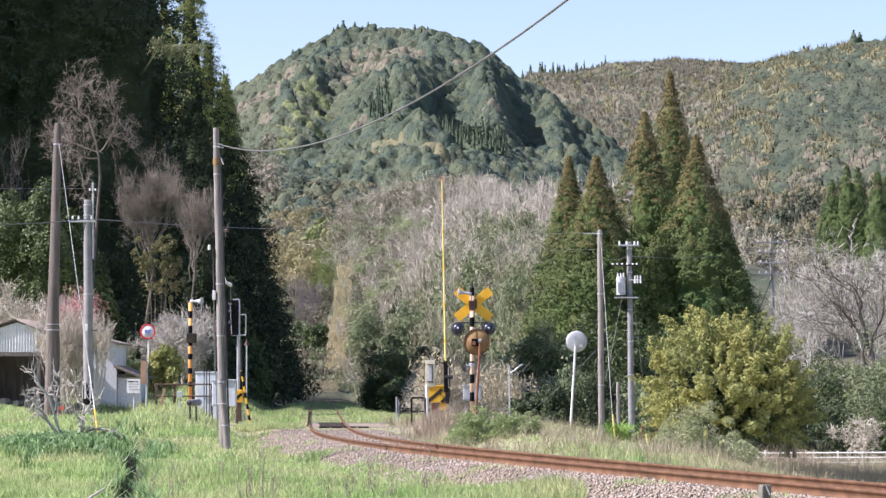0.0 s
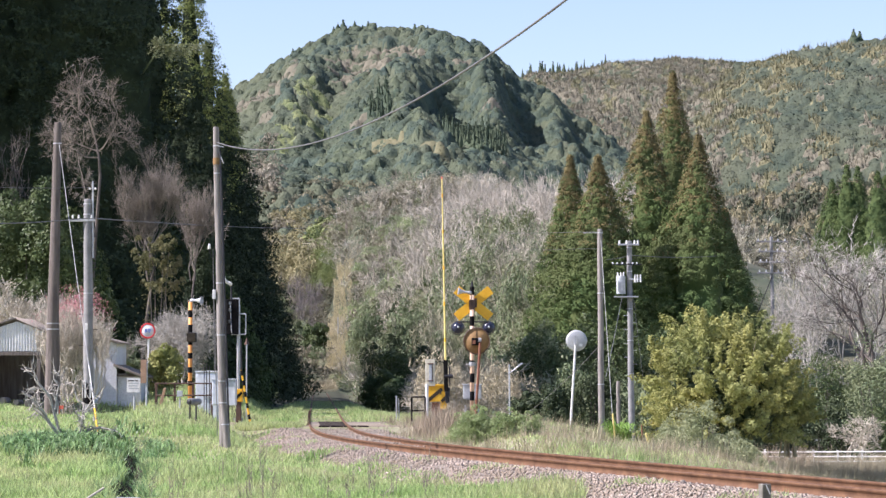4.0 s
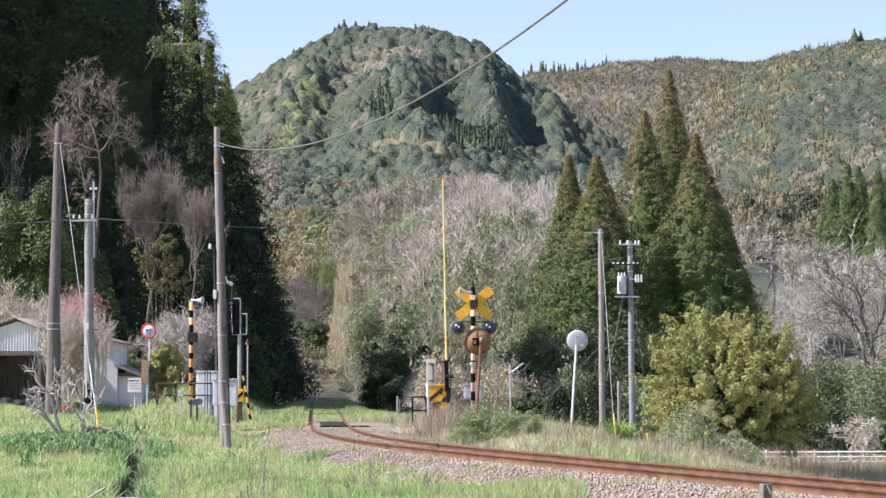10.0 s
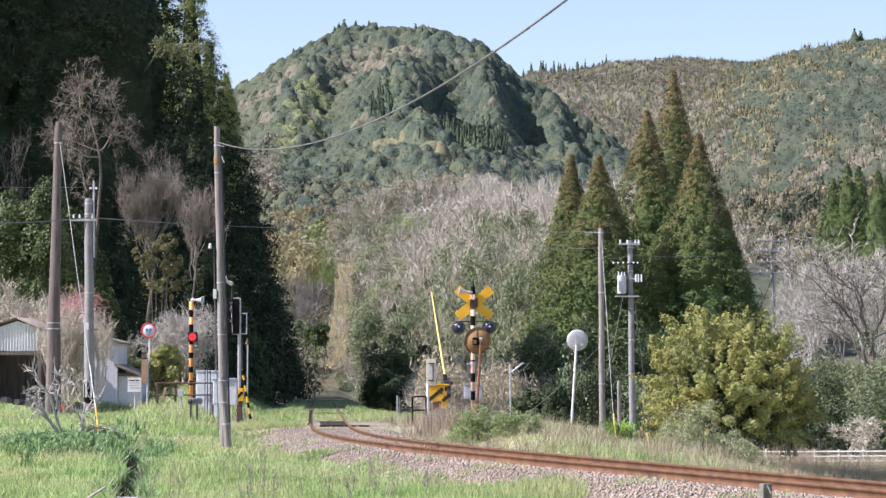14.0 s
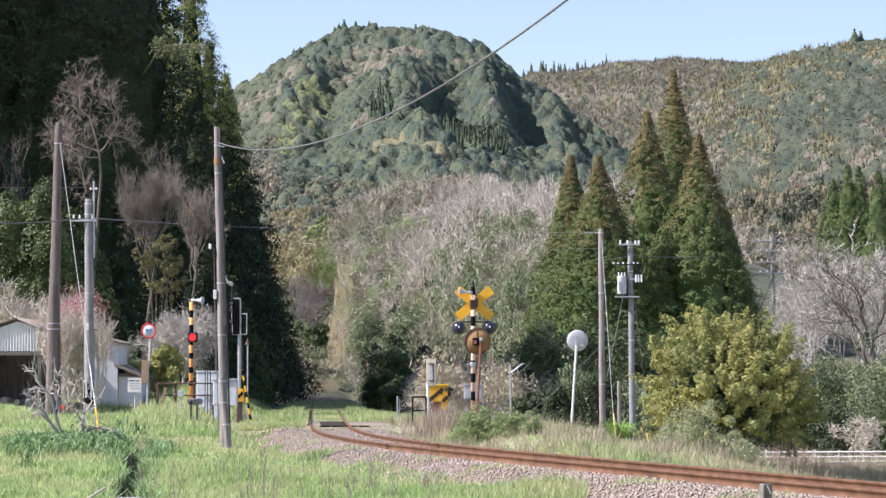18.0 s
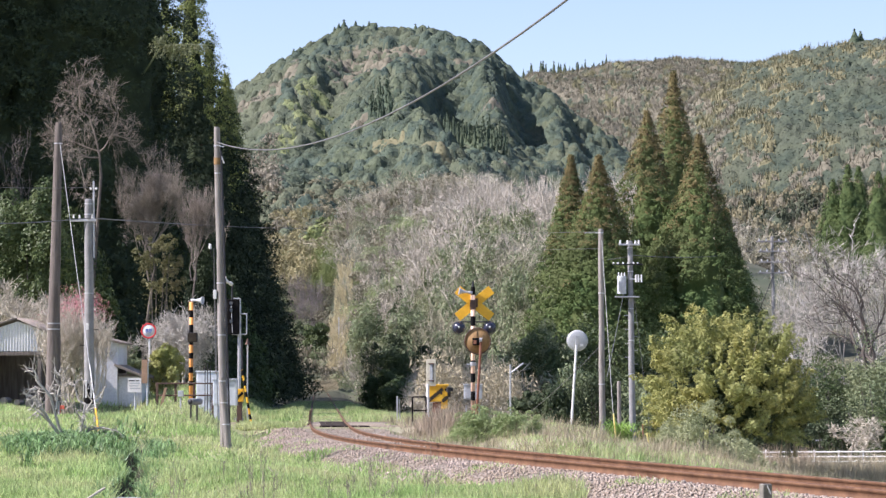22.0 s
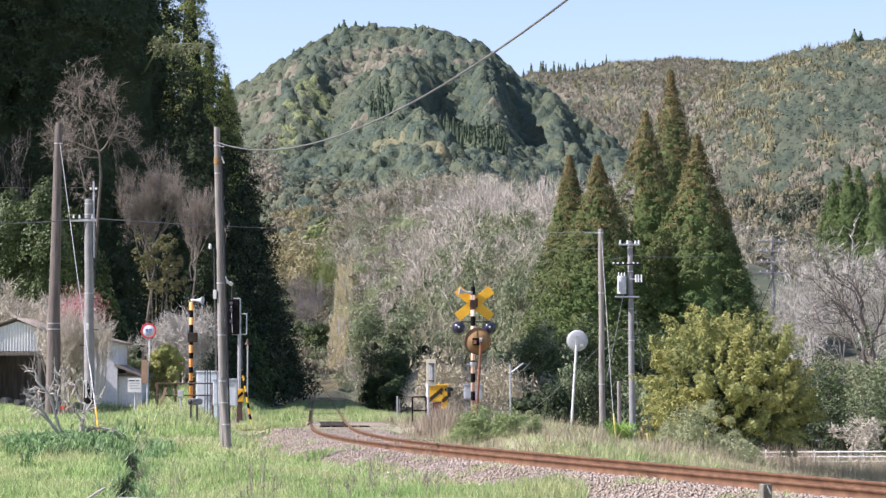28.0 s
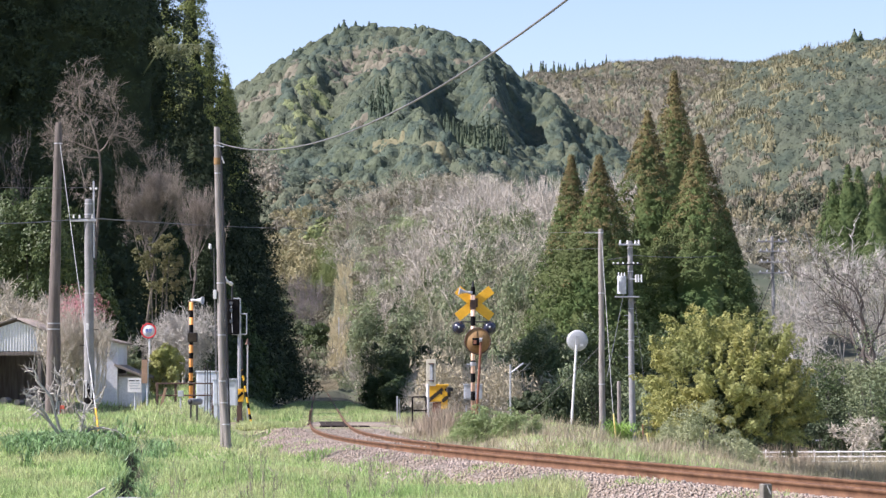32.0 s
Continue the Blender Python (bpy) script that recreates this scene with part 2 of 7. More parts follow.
M_GULLY = material("gully_brush", (0.182, 0.171, 0.102), (0.312, 0.285, 0.192), 0.08, 0.9, bump=0, per="island", spread=0.2, leaf=0.2)
M_BRUSH = material("olive_brush", (0.130, 0.126, 0.082), (0.252, 0.230, 0.162), 0.15, 0.9, bump=0, per="island", spread=0.3, leaf=0.15)
M_GOLD = material("golden_scrub", (0.215, 0.198, 0.098), (0.368, 0.332, 0.180), 0.2, 0.9, bump=0, per="island", spread=0.28, leaf=0.2)
M_OLIVE = material("olive_leaves", (0.112, 0.118, 0.050), (0.245, 0.230, 0.108), 0.8, 0.6, bump=0, per="island", spread=0.25, leaf=0.15)
M_FOOT = material("feathery_tan_wood", (0.215, 0.195, 0.108), (0.305, 0.272, 0.160), 0.06, 0.9, bump=0, per="island", spread=0.2)
M_LIMELEAF = material("young_bamboo_leaves", (0.135, 0.175, 0.060), (0.235, 0.265, 0.105), 0.2, 0.85, bump=0, per="island", spread=0.2, leaf=0.15)
M_PALEBRUSH = material("pale_beige_scrub", (0.200, 0.178, 0.126), (0.315, 0.282, 0.208), 0.2, 0.9, bump=0, per="island", spread=0.2)
M_DRYWEED = material("dead_brown_weed", (0.27, 0.215, 0.15), (0.42, 0.35, 0.26), 1.0, 0.9, bump=0, per="island", spread=0.25)
M_DARKCONCRETE = material("dark_grey_brown_concrete", (0.125, 0.118, 0.10), (0.235, 0.22, 0.185), 6.0, 0.95, fine=6, bump=0.4)
M_RIDGE = material("ridge_broadleaf", (0.026, 0.043, 0.027), (0.064, 0.080, 0.045), 0.12, 0.9, bump=1.0, fine=7, per="island", spread=0.14, c3=(0.064, 0.076, 0.044), big=0.022, depth=0.6)
M_GREENWEED = material("fresh_green_weed", (0.195, 0.265, 0.105), (0.365, 0.43, 0.205), 1.2, 0.7, bump=0, per="island", spread=0.25, leaf=0.25)
M_STRAW = material("bleached_straw", (0.38, 0.335, 0.225), (0.52, 0.465, 0.33), 0.8, 0.9, bump=0, per="island", spread=0.22, leaf=0.2)
M_HILLFLOOR = material("wooded_hill_floor", (0.055, 0.070, 0.038), (0.100, 0.110, 0.060), 0.3, 0.95, bump=0.8, fine=6, c3=(0.10, 0.095, 0.055), big=0.02, depth=0.8)

for m, v in ((M_BLACK, 0.12), (M_DARKBROWN, 0.15), (M_DECK, 0.1), (M_DARK, 0.25), (M_SHADECEDAR, 0.2)):
    m.node_tree.nodes["Principled BSDF"].inputs["Specular IOR Level"].default_value = v


# ---------------------------------------------------------------- mesh helpers
def soup(name, V, F, mat):
    """A mesh from arrays of corners and of equal-sided faces."""
    me = bpy.data.meshes.new(name)
    V, F = np.asarray(V, dtype=np.float32), np.asarray(F, dtype=np.int32)
    k = F.shape[1]
    me.vertices.add(len(V))
    me.vertices.foreach_set("co", V.ravel())
    me.loops.add(F.size)
    me.loops.foreach_set("vertex_index", F.ravel())
    me.polygons.add(len(F))
    me.polygons.foreach_set("loop_start", np.arange(0, F.size, k, dtype=np.int32))
    me.update(calc_edges=True)
    me.materials.append(mat)
    return me


def join(pieces):
    V, F, k = [], [], 0
    for v, f in pieces:
        V.append(v)
        F.append(np.asarray(f) + k)
        k += len(v)
    return np.concatenate(V), np.concatenate(F)


def cards(c, size, rng, asp=0.55, nrm=None, jit=0.55):
    """Small pointed leaves at the places c; they face the ways nrm, more or less, or any way."""
    c = np.asarray(c, dtype=float)
    n = len(c)
    f = rng.normal(size=(n, 3)) if nrm is None else nrm + rng.normal(size=(n, 3)) * jit
    f /= np.linalg.norm(f, axis=1)[:, None] + 1e-9
    a = np.cross(f, rng.normal(size=(n, 3)))
    a /= np.linalg.norm(a, axis=1)[:, None] + 1e-9
    b = np.cross(f, a)
    s = (np.asarray(size) * rng.uniform(0.6, 1.3, n))[:, None]
    V = np.stack([c + a * s * 1.2, c + b * s * asp * 1.3 - a * s * 0.6, c - b * s * asp * 1.3 - a * s * 0.6], axis=1).reshape(-1, 3)
    return V, np.arange(3 * n).reshape(n, 3)


def slivers(c, way, length, width, rng):
    """Narrow pointed leaves with their feet at c, each along its own way."""
    c, way = np.asarray(c, dtype=float), np.asarray(way, dtype=float)
    way = way / (np.linalg.norm(way, axis=1)[:, None] + 1e-9)
    side = np.cross(way, rng.normal(size=c.shape))
    side *= (np.broadcast_to(np.asarray(width, dtype=float), (len(c),)) / (np.linalg.norm(side, axis=1) + 1e-9))[:, None]
    tip = c + way * np.broadcast_to(np.asarray(length, dtype=float), (len(c),))[:, None]
    return np.stack([c - side, c + side, tip], axis=1).reshape(-1, 3), np.arange(3 * len(c)).reshape(-1, 3)


def tube(points, radii, sides=6):
    """A tapering tube through the points."""
    P = np.asarray(points, dtype=float)
    R = np.broadcast_to(np.asarray(radii, dtype=float), (len(P),))
    T = np.gradient(P, axis=0)
    T /= np.linalg.norm(T, axis=1)[:, None] + 1e-9
    ref = np.where(np.abs(T[:, 2:3]) > 0.9, np.array([[1.0, 0, 0]]), np.array([[0, 0, 1.0]]))
    A = np.cross(T, ref)
    A /= np.linalg.norm(A, axis=1)[:, None] + 1e-9
    B = np.cross(T, A)
    ang = np.linspace(0, 2 * math.pi, sides, endpoint=False)
    V = P[:, None] + R[:, None, None] * (np.cos(ang)[None, :, None] * A[:, None] + np.sin(ang)[None, :, None] * B[:, None])
    i, j = np.meshgrid(np.arange(len(P) - 1), np.arange(sides), indexing="ij")
    j2 = (j + 1) % sides
    F = np.stack([i * sides + j, i * sides + j2, (i + 1) * sides + j2, (i + 1) * sides + j], axis=-1).reshape(-1, 4)
    return V.reshape(-1, 3), F


def scatter(protos, places, rng):
    """Copies of the prototypes joined: places are rows of x, y, z, width factor, height factor."""
    out, k = [], 0
    V, F = [], []
    for x, y, z, sw, sh in places:
        v, f = protos[rng.integers(len(protos))]
        a = rng.uniform(0, 6.283)
        ca, sa = math.cos(a) * sw, math.sin(a) * sw
        w = np.empty_like(v)
        w[:, 0], w[:, 1], w[:, 2] = v[:, 0] * ca - v[:, 1] * sa + x, v[:, 0] * sa + v[:, 1] * ca + y, v[:, 2] * sh + z
        V.append(w)
        F.append(f + k)
        k += len(v)
    return np.concatenate(V), np.concatenate(F)


def thing(name, at, label, category, group="", turn=0):
    ob = new(name)
    ob.matrix_basis = pose(*at, 0, 0, turn)
    ob.empty_display_size = 0.3
    return tagged(ob, label, category, group)


def part(name, shape, mat, parent, label=""):
    """One mesh object under a thing or a part. shape: a bmesh, or arrays of corners and faces."""
    if isinstance(shape, tuple):
        me = soup(name, shape[0], shape[1], mat)
    elif isinstance(shape, bmesh.types.BMesh):
        me = bpy.data.meshes.new(name)
        shape.to_mesh(me)
        shape.free()
        me.materials.append(mat)
    else:
        me = shape
    ob = new(name, me)
    ob.parent = parent
    if label:
        ob["label"] = label
    return ob


def smooth(ob):
    ob.data.polygons.foreach_set("use_smooth", [True] * len(ob.data.polygons))
    return ob


def box(size, at=(0, 0, 0), bevel=0.0, turn=None, bm=None):
    bm = bm or bmesh.new()
    m = Matrix.Translation(at) @ (turn or Matrix()) @ Matrix.Diagonal((*size, 1))
    made = bmesh.ops.create_cube(bm, size=1, matrix=m)["verts"]
    if bevel:
        edges = list({e for v in made for e in v.link_edges})
        bmesh.ops.bevel(bm, geom=edges, offset=bevel, segments=2, profile=0.6, affect="EDGES")
    return bm


def rod(p0, p1, r0, r1=None, sides=10, bm=None):
    """A capped, tapering rod from p0 to p1."""
    bm = bm or bmesh.new()
    p0, p1 = Vector(p0), Vector(p1)
    d = p1 - p0
    m = Matrix.Translation((p0 + p1) / 2) @ d.to_track_quat("Z", "Y").to_matrix().to_4x4()
    bmesh.ops.create_cone(bm, cap_ends=True, segments=sides, radius1=r0, radius2=r0 if r1 is None else r1, depth=d.length, matrix=m)
    return bm


def dome(at, r, squash=(1, 1, 1), bm=None, seg=16):
    bm = bm or bmesh.new()
    bmesh.ops.create_uvsphere(bm, u_segments=seg, v_segments=seg // 2, radius=r, matrix=Matrix.Translation(at) @ Matrix.Diagonal((*squash, 1)))
    return bm


# ---------------------------------------------------------------- the line and the lie of the land
TY = np.arange(-30.0, 320.0, 0.5)
TM = 0.05 + 0.275 / (1 + np.exp((TY - 60.5) / 5.0))
TX = -np.cumsum(TM) * 0.5
TX += -3.40 - np.interp(75.6, TY, TX)


def line_x(y):
    return np.interp(y, TY, TX)


def step(a, b, x):
    t = np.clip((x - a) / (b - a), 0, 1)
    return t * t * (3 - 2 * t)


def bump(x, y, cx, cy, sx, sy):
    return np.exp(-((x - cx) / sx) ** 2 - ((y - cy) / sy) ** 2)


def waves(x, y, s, k=0.0):
    return (np.sin(x / s + k) * np.cos(y / s * 1.3 - k) + np.sin(x / s * 2.3 + y / s * 1.7 + 1.3 * k) * 0.5) / 1.5


def ground_z(x, y):
    x, y = np.asarray(x, dtype=float), np.asarray(y, dtype=float)
    d = x - line_x(y)
    bed = -0.150 + 0.045 * step(48, 64, y) + 0.055 * step(83, 88, y) - (0.38 + 0.045 * step(48, 64, y)) * np.maximum(step(1.3, 2.9, np.abs(d)), step(255, 300, y))
    far = step(230, 300, y)
    field = -0.50 + 1.05 * step(40, 74, y) - 0.15 * step(84, 120, y) + 0.05 * waves(x, y, 2.1) + 0.18 * bump(x, y, -7.4, 63, 2.2, 5)
    left = bed + (field + 0.53) * step(-2.2, -4.2, d) * (1 - far)
    fall = -0.1 - 0.35 * step(3, 8, d) - 1.5 * step(8, 15, d) * step(40, 75, y)
    right = bed + fall * step(1.6, 3.4, d) * (1 - far)
    near = right + 0.12 * step(60, 85, y) * step(2.5, 5, d) * (1 - far)
    near = near + 0.66 * step(1.9, 4.2, d) * (1 - step(7.0, 9.5, d)) * step(48, 60, y) * (1 - step(74, 78, y))
    z = np.where(d < 0, left, near)
    # hollow before the storehouse
    z = z - 0.26 * bump(x, y, -11.3, 78, 1.9, 11) - 0.40 * bump(x, y, -10.7, 81, 0.85, 8) - 0.30 * bump(x, y, -9.15, 68, 0.75, 6)
    # crossing: the road runs level with the rails
    z = z + (-0.06 - z) * step(73.5, 76.0, y) * (1 - step(83.5, 86.0, y)) * (1 - step(6, 12, np.abs(d)))
    z = z + 0.40 * (step(1.2, 2.8, np.abs(d)) - step(5, 9, np.abs(d))) * step(84.5, 89, y) * (1 - step(98, 110, y))
    # drainage ditch in the near field
    dx = np.abs(x - (-5.13 - (y - 40.6) * 0.106 - 0.10 * np.sin(y * 0.9)))
    z = z - 0.50 * (1 - step(0.08, 0.31 - 0.008 * np.clip(y - 40, 0, 15), dx)) * step(30, 36, y) * (1 - step(52, 56, y))
    # wooded slope left of the line
    z = z + np.minimum(np.maximum(-d - 9.0, 0) * 0.62, 26) * step(98, 128, y) * (1 - step(230, 330, y))
    # bank on the right of the line, and the slope that closes the cutting
    bank = 15.5 * step(136, 228, y + 0.6 * np.abs(x)) * step(3.0, 13.0, d) * (1 - 0.8 * step(236, 330, y)) * (1 - step(26, 60, d))
    z = z + bank + (16.0 + 5.5 * step(-15.5, -11, x) * (1 - step(12, 30, x)) * (1 - step(345, 420, y))) * step(262, 330, y) * (1 - 0.7 * step(380, 470, y)) * (1 - step(20, 60, np.abs(d)))
    # far hills
    hill = 112.5 * bump(x, y, -19, 900, 128, 300) * step(300, 520, y)
    hill = hill - 13 * bump(x, y, 3, 698, 8, 42) + 7 * bump(x, y, -11, 700, 7, 40) - 6 * bump(x, y, -32, 690, 5, 40) + 5 * bump(x, y, -5, 645, 10, 32)
    hill = hill + 6 * bump(x, y, 14, 725, 5, 45) - 9 * bump(x, y, 24, 728, 7, 60) + 4 * bump(x, y, 35, 720, 4, 50) - 6 * bump(x, y, 42, 715, 5, 50) + 4 * bump(x, y, -42, 745, 6, 40) - 5 * bump(x, y, -27, 760, 6, 35)
    ridge = 181.5 * np.exp(-((y - 1560) / 420) ** 2) * (1.005 + 0.04 * step(50, 140, x)) * step(-30, 55, x) * step(560, 900, y)
    shoulder = 151.5 * bump(x, y, 207, 1160, 206, 330) * step(300, 700, y)
    side = 5 * step(18, 50, x) * step(120, 300, y) * (1 - step(600, 800, y))
    back = 60 * step(60, 400, -y) + 40 * step(80, 500, np.abs(x)) * (1 - step(200, 600, y))
    rough = 4.5 * waves(x, y, 27) * step(350, 650, y) + 1.0 * waves(x, y, 11, 2.0) * step(150, 400, y)
    return z + np.maximum(np.maximum(hill, ridge), shoulder) + side + back + rough


def gz(x, y):
    return float(ground_z(x, y))


def axis(lo, hi, fine_lo, fine_hi, fine, grow, near):
    mid = list(np.arange(fine_lo, fine_hi, fine))
    up, s = [mid[-1]], fine
    while up[-1] < hi:
        s = min(s * grow, 13 if up[-1] < near else 60)
        up.append(up[-1] + s)
    down, s = [mid[0]], fine
    while down[-1] > lo:
        s = min(s * grow, 13 if -down[-1] < min(near, 330) else 60)
        down.append(down[-1] - s)
    return np.array(down[:0:-1] + mid + up[1:])


GX, GY = axis(-1900, 1900, -9, 8, 0.14, 1.09, 330), axis(-700, 3600, 33, 88, 0.5, 1.065, 1650)
gx, gy = np.meshgrid(GX, GY, indexing="ij")
i, j = np.meshgrid(np.arange(len(GX) - 1), np.arange(len(GY) - 1), indexing="ij")
nY = len(GY)
GF = np.stack([i * nY + j, (i + 1) * nY + j, (i + 1) * nY + j + 1, i * nY + j + 1], axis=-1).reshape(-1, 4)
ground = new("ground", soup("ground", np.stack([gx, gy, ground_z(gx, gy)], axis=-1).reshape(-1, 3), GF, M_GROUND))
ground.data.materials.append(M_BALLAST)
ground.data.materials.append(M_SCRUB)
ground.data.materials.append(M_DRYTURF)
ground.data.materials.append(M_DARKBROWN)
ground.data.materials.append(M_HILLFLOOR)
fx, fy = gx[:-1, :-1].ravel() + 0.07, gy[:-1, :-1].ravel() + 0.15
fd = np.abs(fx - line_x(fy)) + 0.35 * waves(fx, fy, 0.7)
kind_of = np.where((fd < 2.35) & (fy < 74.5), 1, 0)
kind_of = np.where((fy > 105) & (kind_of == 0) & ~((fd < 5) & (fy < 122)) | (fy > 99) & (fx - line_x(fy) > 2), 2, kind_of)
kind_of = np.where((kind_of == 0) & (fx - line_x(fy) > 1.5) & (fy < 99), 3, kind_of)
# ditch faces take a dark colour for the shade and weeds down there
kind_of = np.where((np.abs(fx - (-5.13 - (fy - 40.6) * 0.106 - 0.10 * np.sin(fy * 0.9))) < 0.26) & (fy > 34) & (fy < 55), 4, kind_of)
kind_of = np.where(fy > 380, 5, kind_of)
ground.data.polygons.foreach_set("material_index", kind_of.astype(np.int32))
smooth(ground)
tagged(ground, "grassy valley floor with gravel bed and wooded hills", "ground", kind="structure")

# ---------------------------------------------------------------- railway track
track = tagged(new("railway_track"), "single rusty railway track curving on gravel ballast", "railway track", kind="structure")
PROFILE = [(-0.055, 0), (0.055, 0), (0.055, 0.012), (0.012, 0.03), (0.012, 0.105), (0.034, 0.118), (0.034, 0.15), (0.026, 0.156), (-0.026, 0.156), (-0.034, 0.15), (-0.034, 0.118), (-0.012, 0.105), (-0.012, 0.03), (-0.055, 0.012)]
RY = np.arange(-20.0, 250.0, 1.0)


def side_line(off):
    x = line_x(RY)
    dx = np.gradient(x, RY)
    n = np.sqrt(1 + dx * dx)
    return np.stack([x + off / n, RY - off * dx / n, np.zeros_like(RY)], axis=1), np.stack([1 / n, -dx / n], axis=1)


for off in (-0.566, 0.566):
    c, nrm = side_line(off)
    k = len(PROFILE)
    V = np.array([[c[a, 0] + nrm[a, 0] * p, c[a, 1] + nrm[a, 1] * p, h - 0.156] for a in range(len(c)) for p, h in PROFILE])
    F = np.array([[a * k + b, a * k + (b + 1) % k, (a + 1) * k + (b + 1) % k, (a + 1) * k + b] for a in range(len(c) - 1) for b in range(k)])
    part("rail", (V, F), M_RUST, track)
sleeper_mesh = bpy.data.meshes.new("sleeper")
bm = box((2.1, 0.2, 0.14), (0, 0, -0.07), 0.015)
bm.to_mesh(sleeper_mesh)
bm.free()
sleeper_mesh.materials.append(M_SLEEPER)
for y in np.arange(31.0, 96.0, 0.62):
    if 74.6 < y < 84.0:
        continue
    ob = new("sleeper", sleeper_mesh)
    ob.parent = track
    ob.matrix_basis = pose(float(line_x(y)), float(y), -0.145, 0, 0, -math.degrees(math.atan(float(np.interp(y, TY, TM)))) * -1)


# ---------------------------------------------------------------- plants: prototypes
def bare_parts(seed, h, spread=0.55, levels=4, kids=4, lean=0.0, trunk=0.03, twig=0.012, stems=1, upward=0.35, twigs=5, width=None, cheap=False, first=0.32):
    """A leafless tree of height h: its stems, its limbs one by one, and a mass of fine twigs. width: half its breadth."""
    rng = np.random.default_rng(seed)
    trunks, limbs, fine = [], [], []

    def grow(p, d, ln, r, lev, into):
        q1 = p + d * ln * 0.5 + rng.normal(size=3) * ln * 0.07
        q2 = p + d * ln + rng.normal(size=3) * ln * 0.12
        if cheap and lev > 1:
            w = np.cross(d, rng.normal(size=3))
            w = w / (np.linalg.norm(w) + 1e-9) * r
            seg = (np.array([p - w, p + w, q2 + w * 0.6, q2 - w * 0.6]), np.array([[0, 1, 2, 3]]))
        else:
            seg = tube([p, q1, q2], [r, r * 0.8, r * 0.6], 6 if lev < 2 and not cheap else 3)
        (trunks if lev == 0 else into).append(seg)
        if lev >= levels:
            for _ in range(twigs):
                s = p + (q2 - p) * rng.uniform(0.3, 1.0)
                e = d + rng.normal(size=3) * 0.75 + np.array([0, 0, upward * 0.5])
                e = e / np.linalg.norm(e) * ln * rng.uniform(0.5, 1.1)
                w = np.cross(e, rng.normal(size=3))
                w = w / (np.linalg.norm(w) + 1e-9) * twig
                fine.append((s, e, w))
            return
        for n in range(kids):
            f = rng.uniform(0.45, 1.0) if n else 1.0
            s = p + (q2 - p) * f
            e = d + rng.normal(size=3) * spread + np.array([0, 0, upward])
            e /= np.linalg.norm(e)
            nest = into
            if lev == 0:
                nest = []
                limbs.append(nest)
            grow(s, e, (ln if lev else h * 0.32) * rng.uniform(0.55, 0.82), r * (0.66 if n == 0 else 0.52), lev + 1, nest)

    for s in range(stems):
        d = np.array([lean, 0, 1.0]) + rng.normal(size=3) * (0.08 if stems == 1 else 0.32)
        d[2] = abs(d[2]) + 0.2
        d /= np.linalg.norm(d)
        grow(np.array([0, 0, -0.15]) + (rng.normal(size=3) * 0.12 * (stems > 1)) * np.array([1, 1, 0]), d, h * first, h * trunk, 0, limbs)
    S, E, W = (np.array([f[k] for f in fine]) for k in range(3))
    V = np.stack([S - W, S + W, S + E + W * 0.35, S + E - W * 0.35], axis=1).reshape(-1, 3)
    out = [join(trunks)] + [join(x) for x in limbs] + [(V, np.arange(len(V)).reshape(-1, 4))]
    top = max(v[:, 2].max() for v, f in out)
    wide = np.percentile(np.abs(V[:, :2]), 95)
    k = np.array([1, 1, h / top]) if width is None else np.array([width / wide, width / wide, h / top])
    return [(v * k, f) for v, f in out]


def bare_proto(*args, **more):
    return join(bare_parts(*args, **more))


def crown_points(rng, n, blobs, rx, ry, rz, low=-0.4, blob=0.42):
    """Places and facings for leaves on a lumpy crown: many small rounded clumps set on an ellipsoid round the origin."""
    c = rng.normal(size=(blobs, 3))
    c /= np.linalg.norm(c, axis=1)[:, None]
    c[:, 2] = np.where(c[:, 2] < low, -c[:, 2] * 0.6, c[:, 2])
    c *= rng.uniform(0.35, 0.92, blobs)[:, None]
    r = rng.uniform(0.6, 1.25, blobs) * blob
    k = rng.integers(blobs, size=n)
    u = rng.normal(size=(n, 3))
    u /= np.linalg.norm(u, axis=1)[:, None]
    u[:, 2] = np.where(rng.random(n) < 0.8, np.abs(u[:, 2]), u[:, 2])
    p = c[k] + u * (r[k] * rng.uniform(0.72, 1.06, n) ** 0.6)[:, None]
    size = np.array([rx, ry, rz])
    return p * size, (u + 0.25 * p) / size * rx


def crown_proto(seed, n, size, rx=1.0, rz=1.0, blobs=14, low=-0.4, lift=0.9, blob=0.42, asp=0.6, jit=0.5):
    rng = np.random.default_rng(seed)
    p, f = crown_points(rng, n, blobs, rx, rx, rz, low, blob)
    p[:, 2] += lift * rz
    return cards(p, size, rng, asp, f, jit)


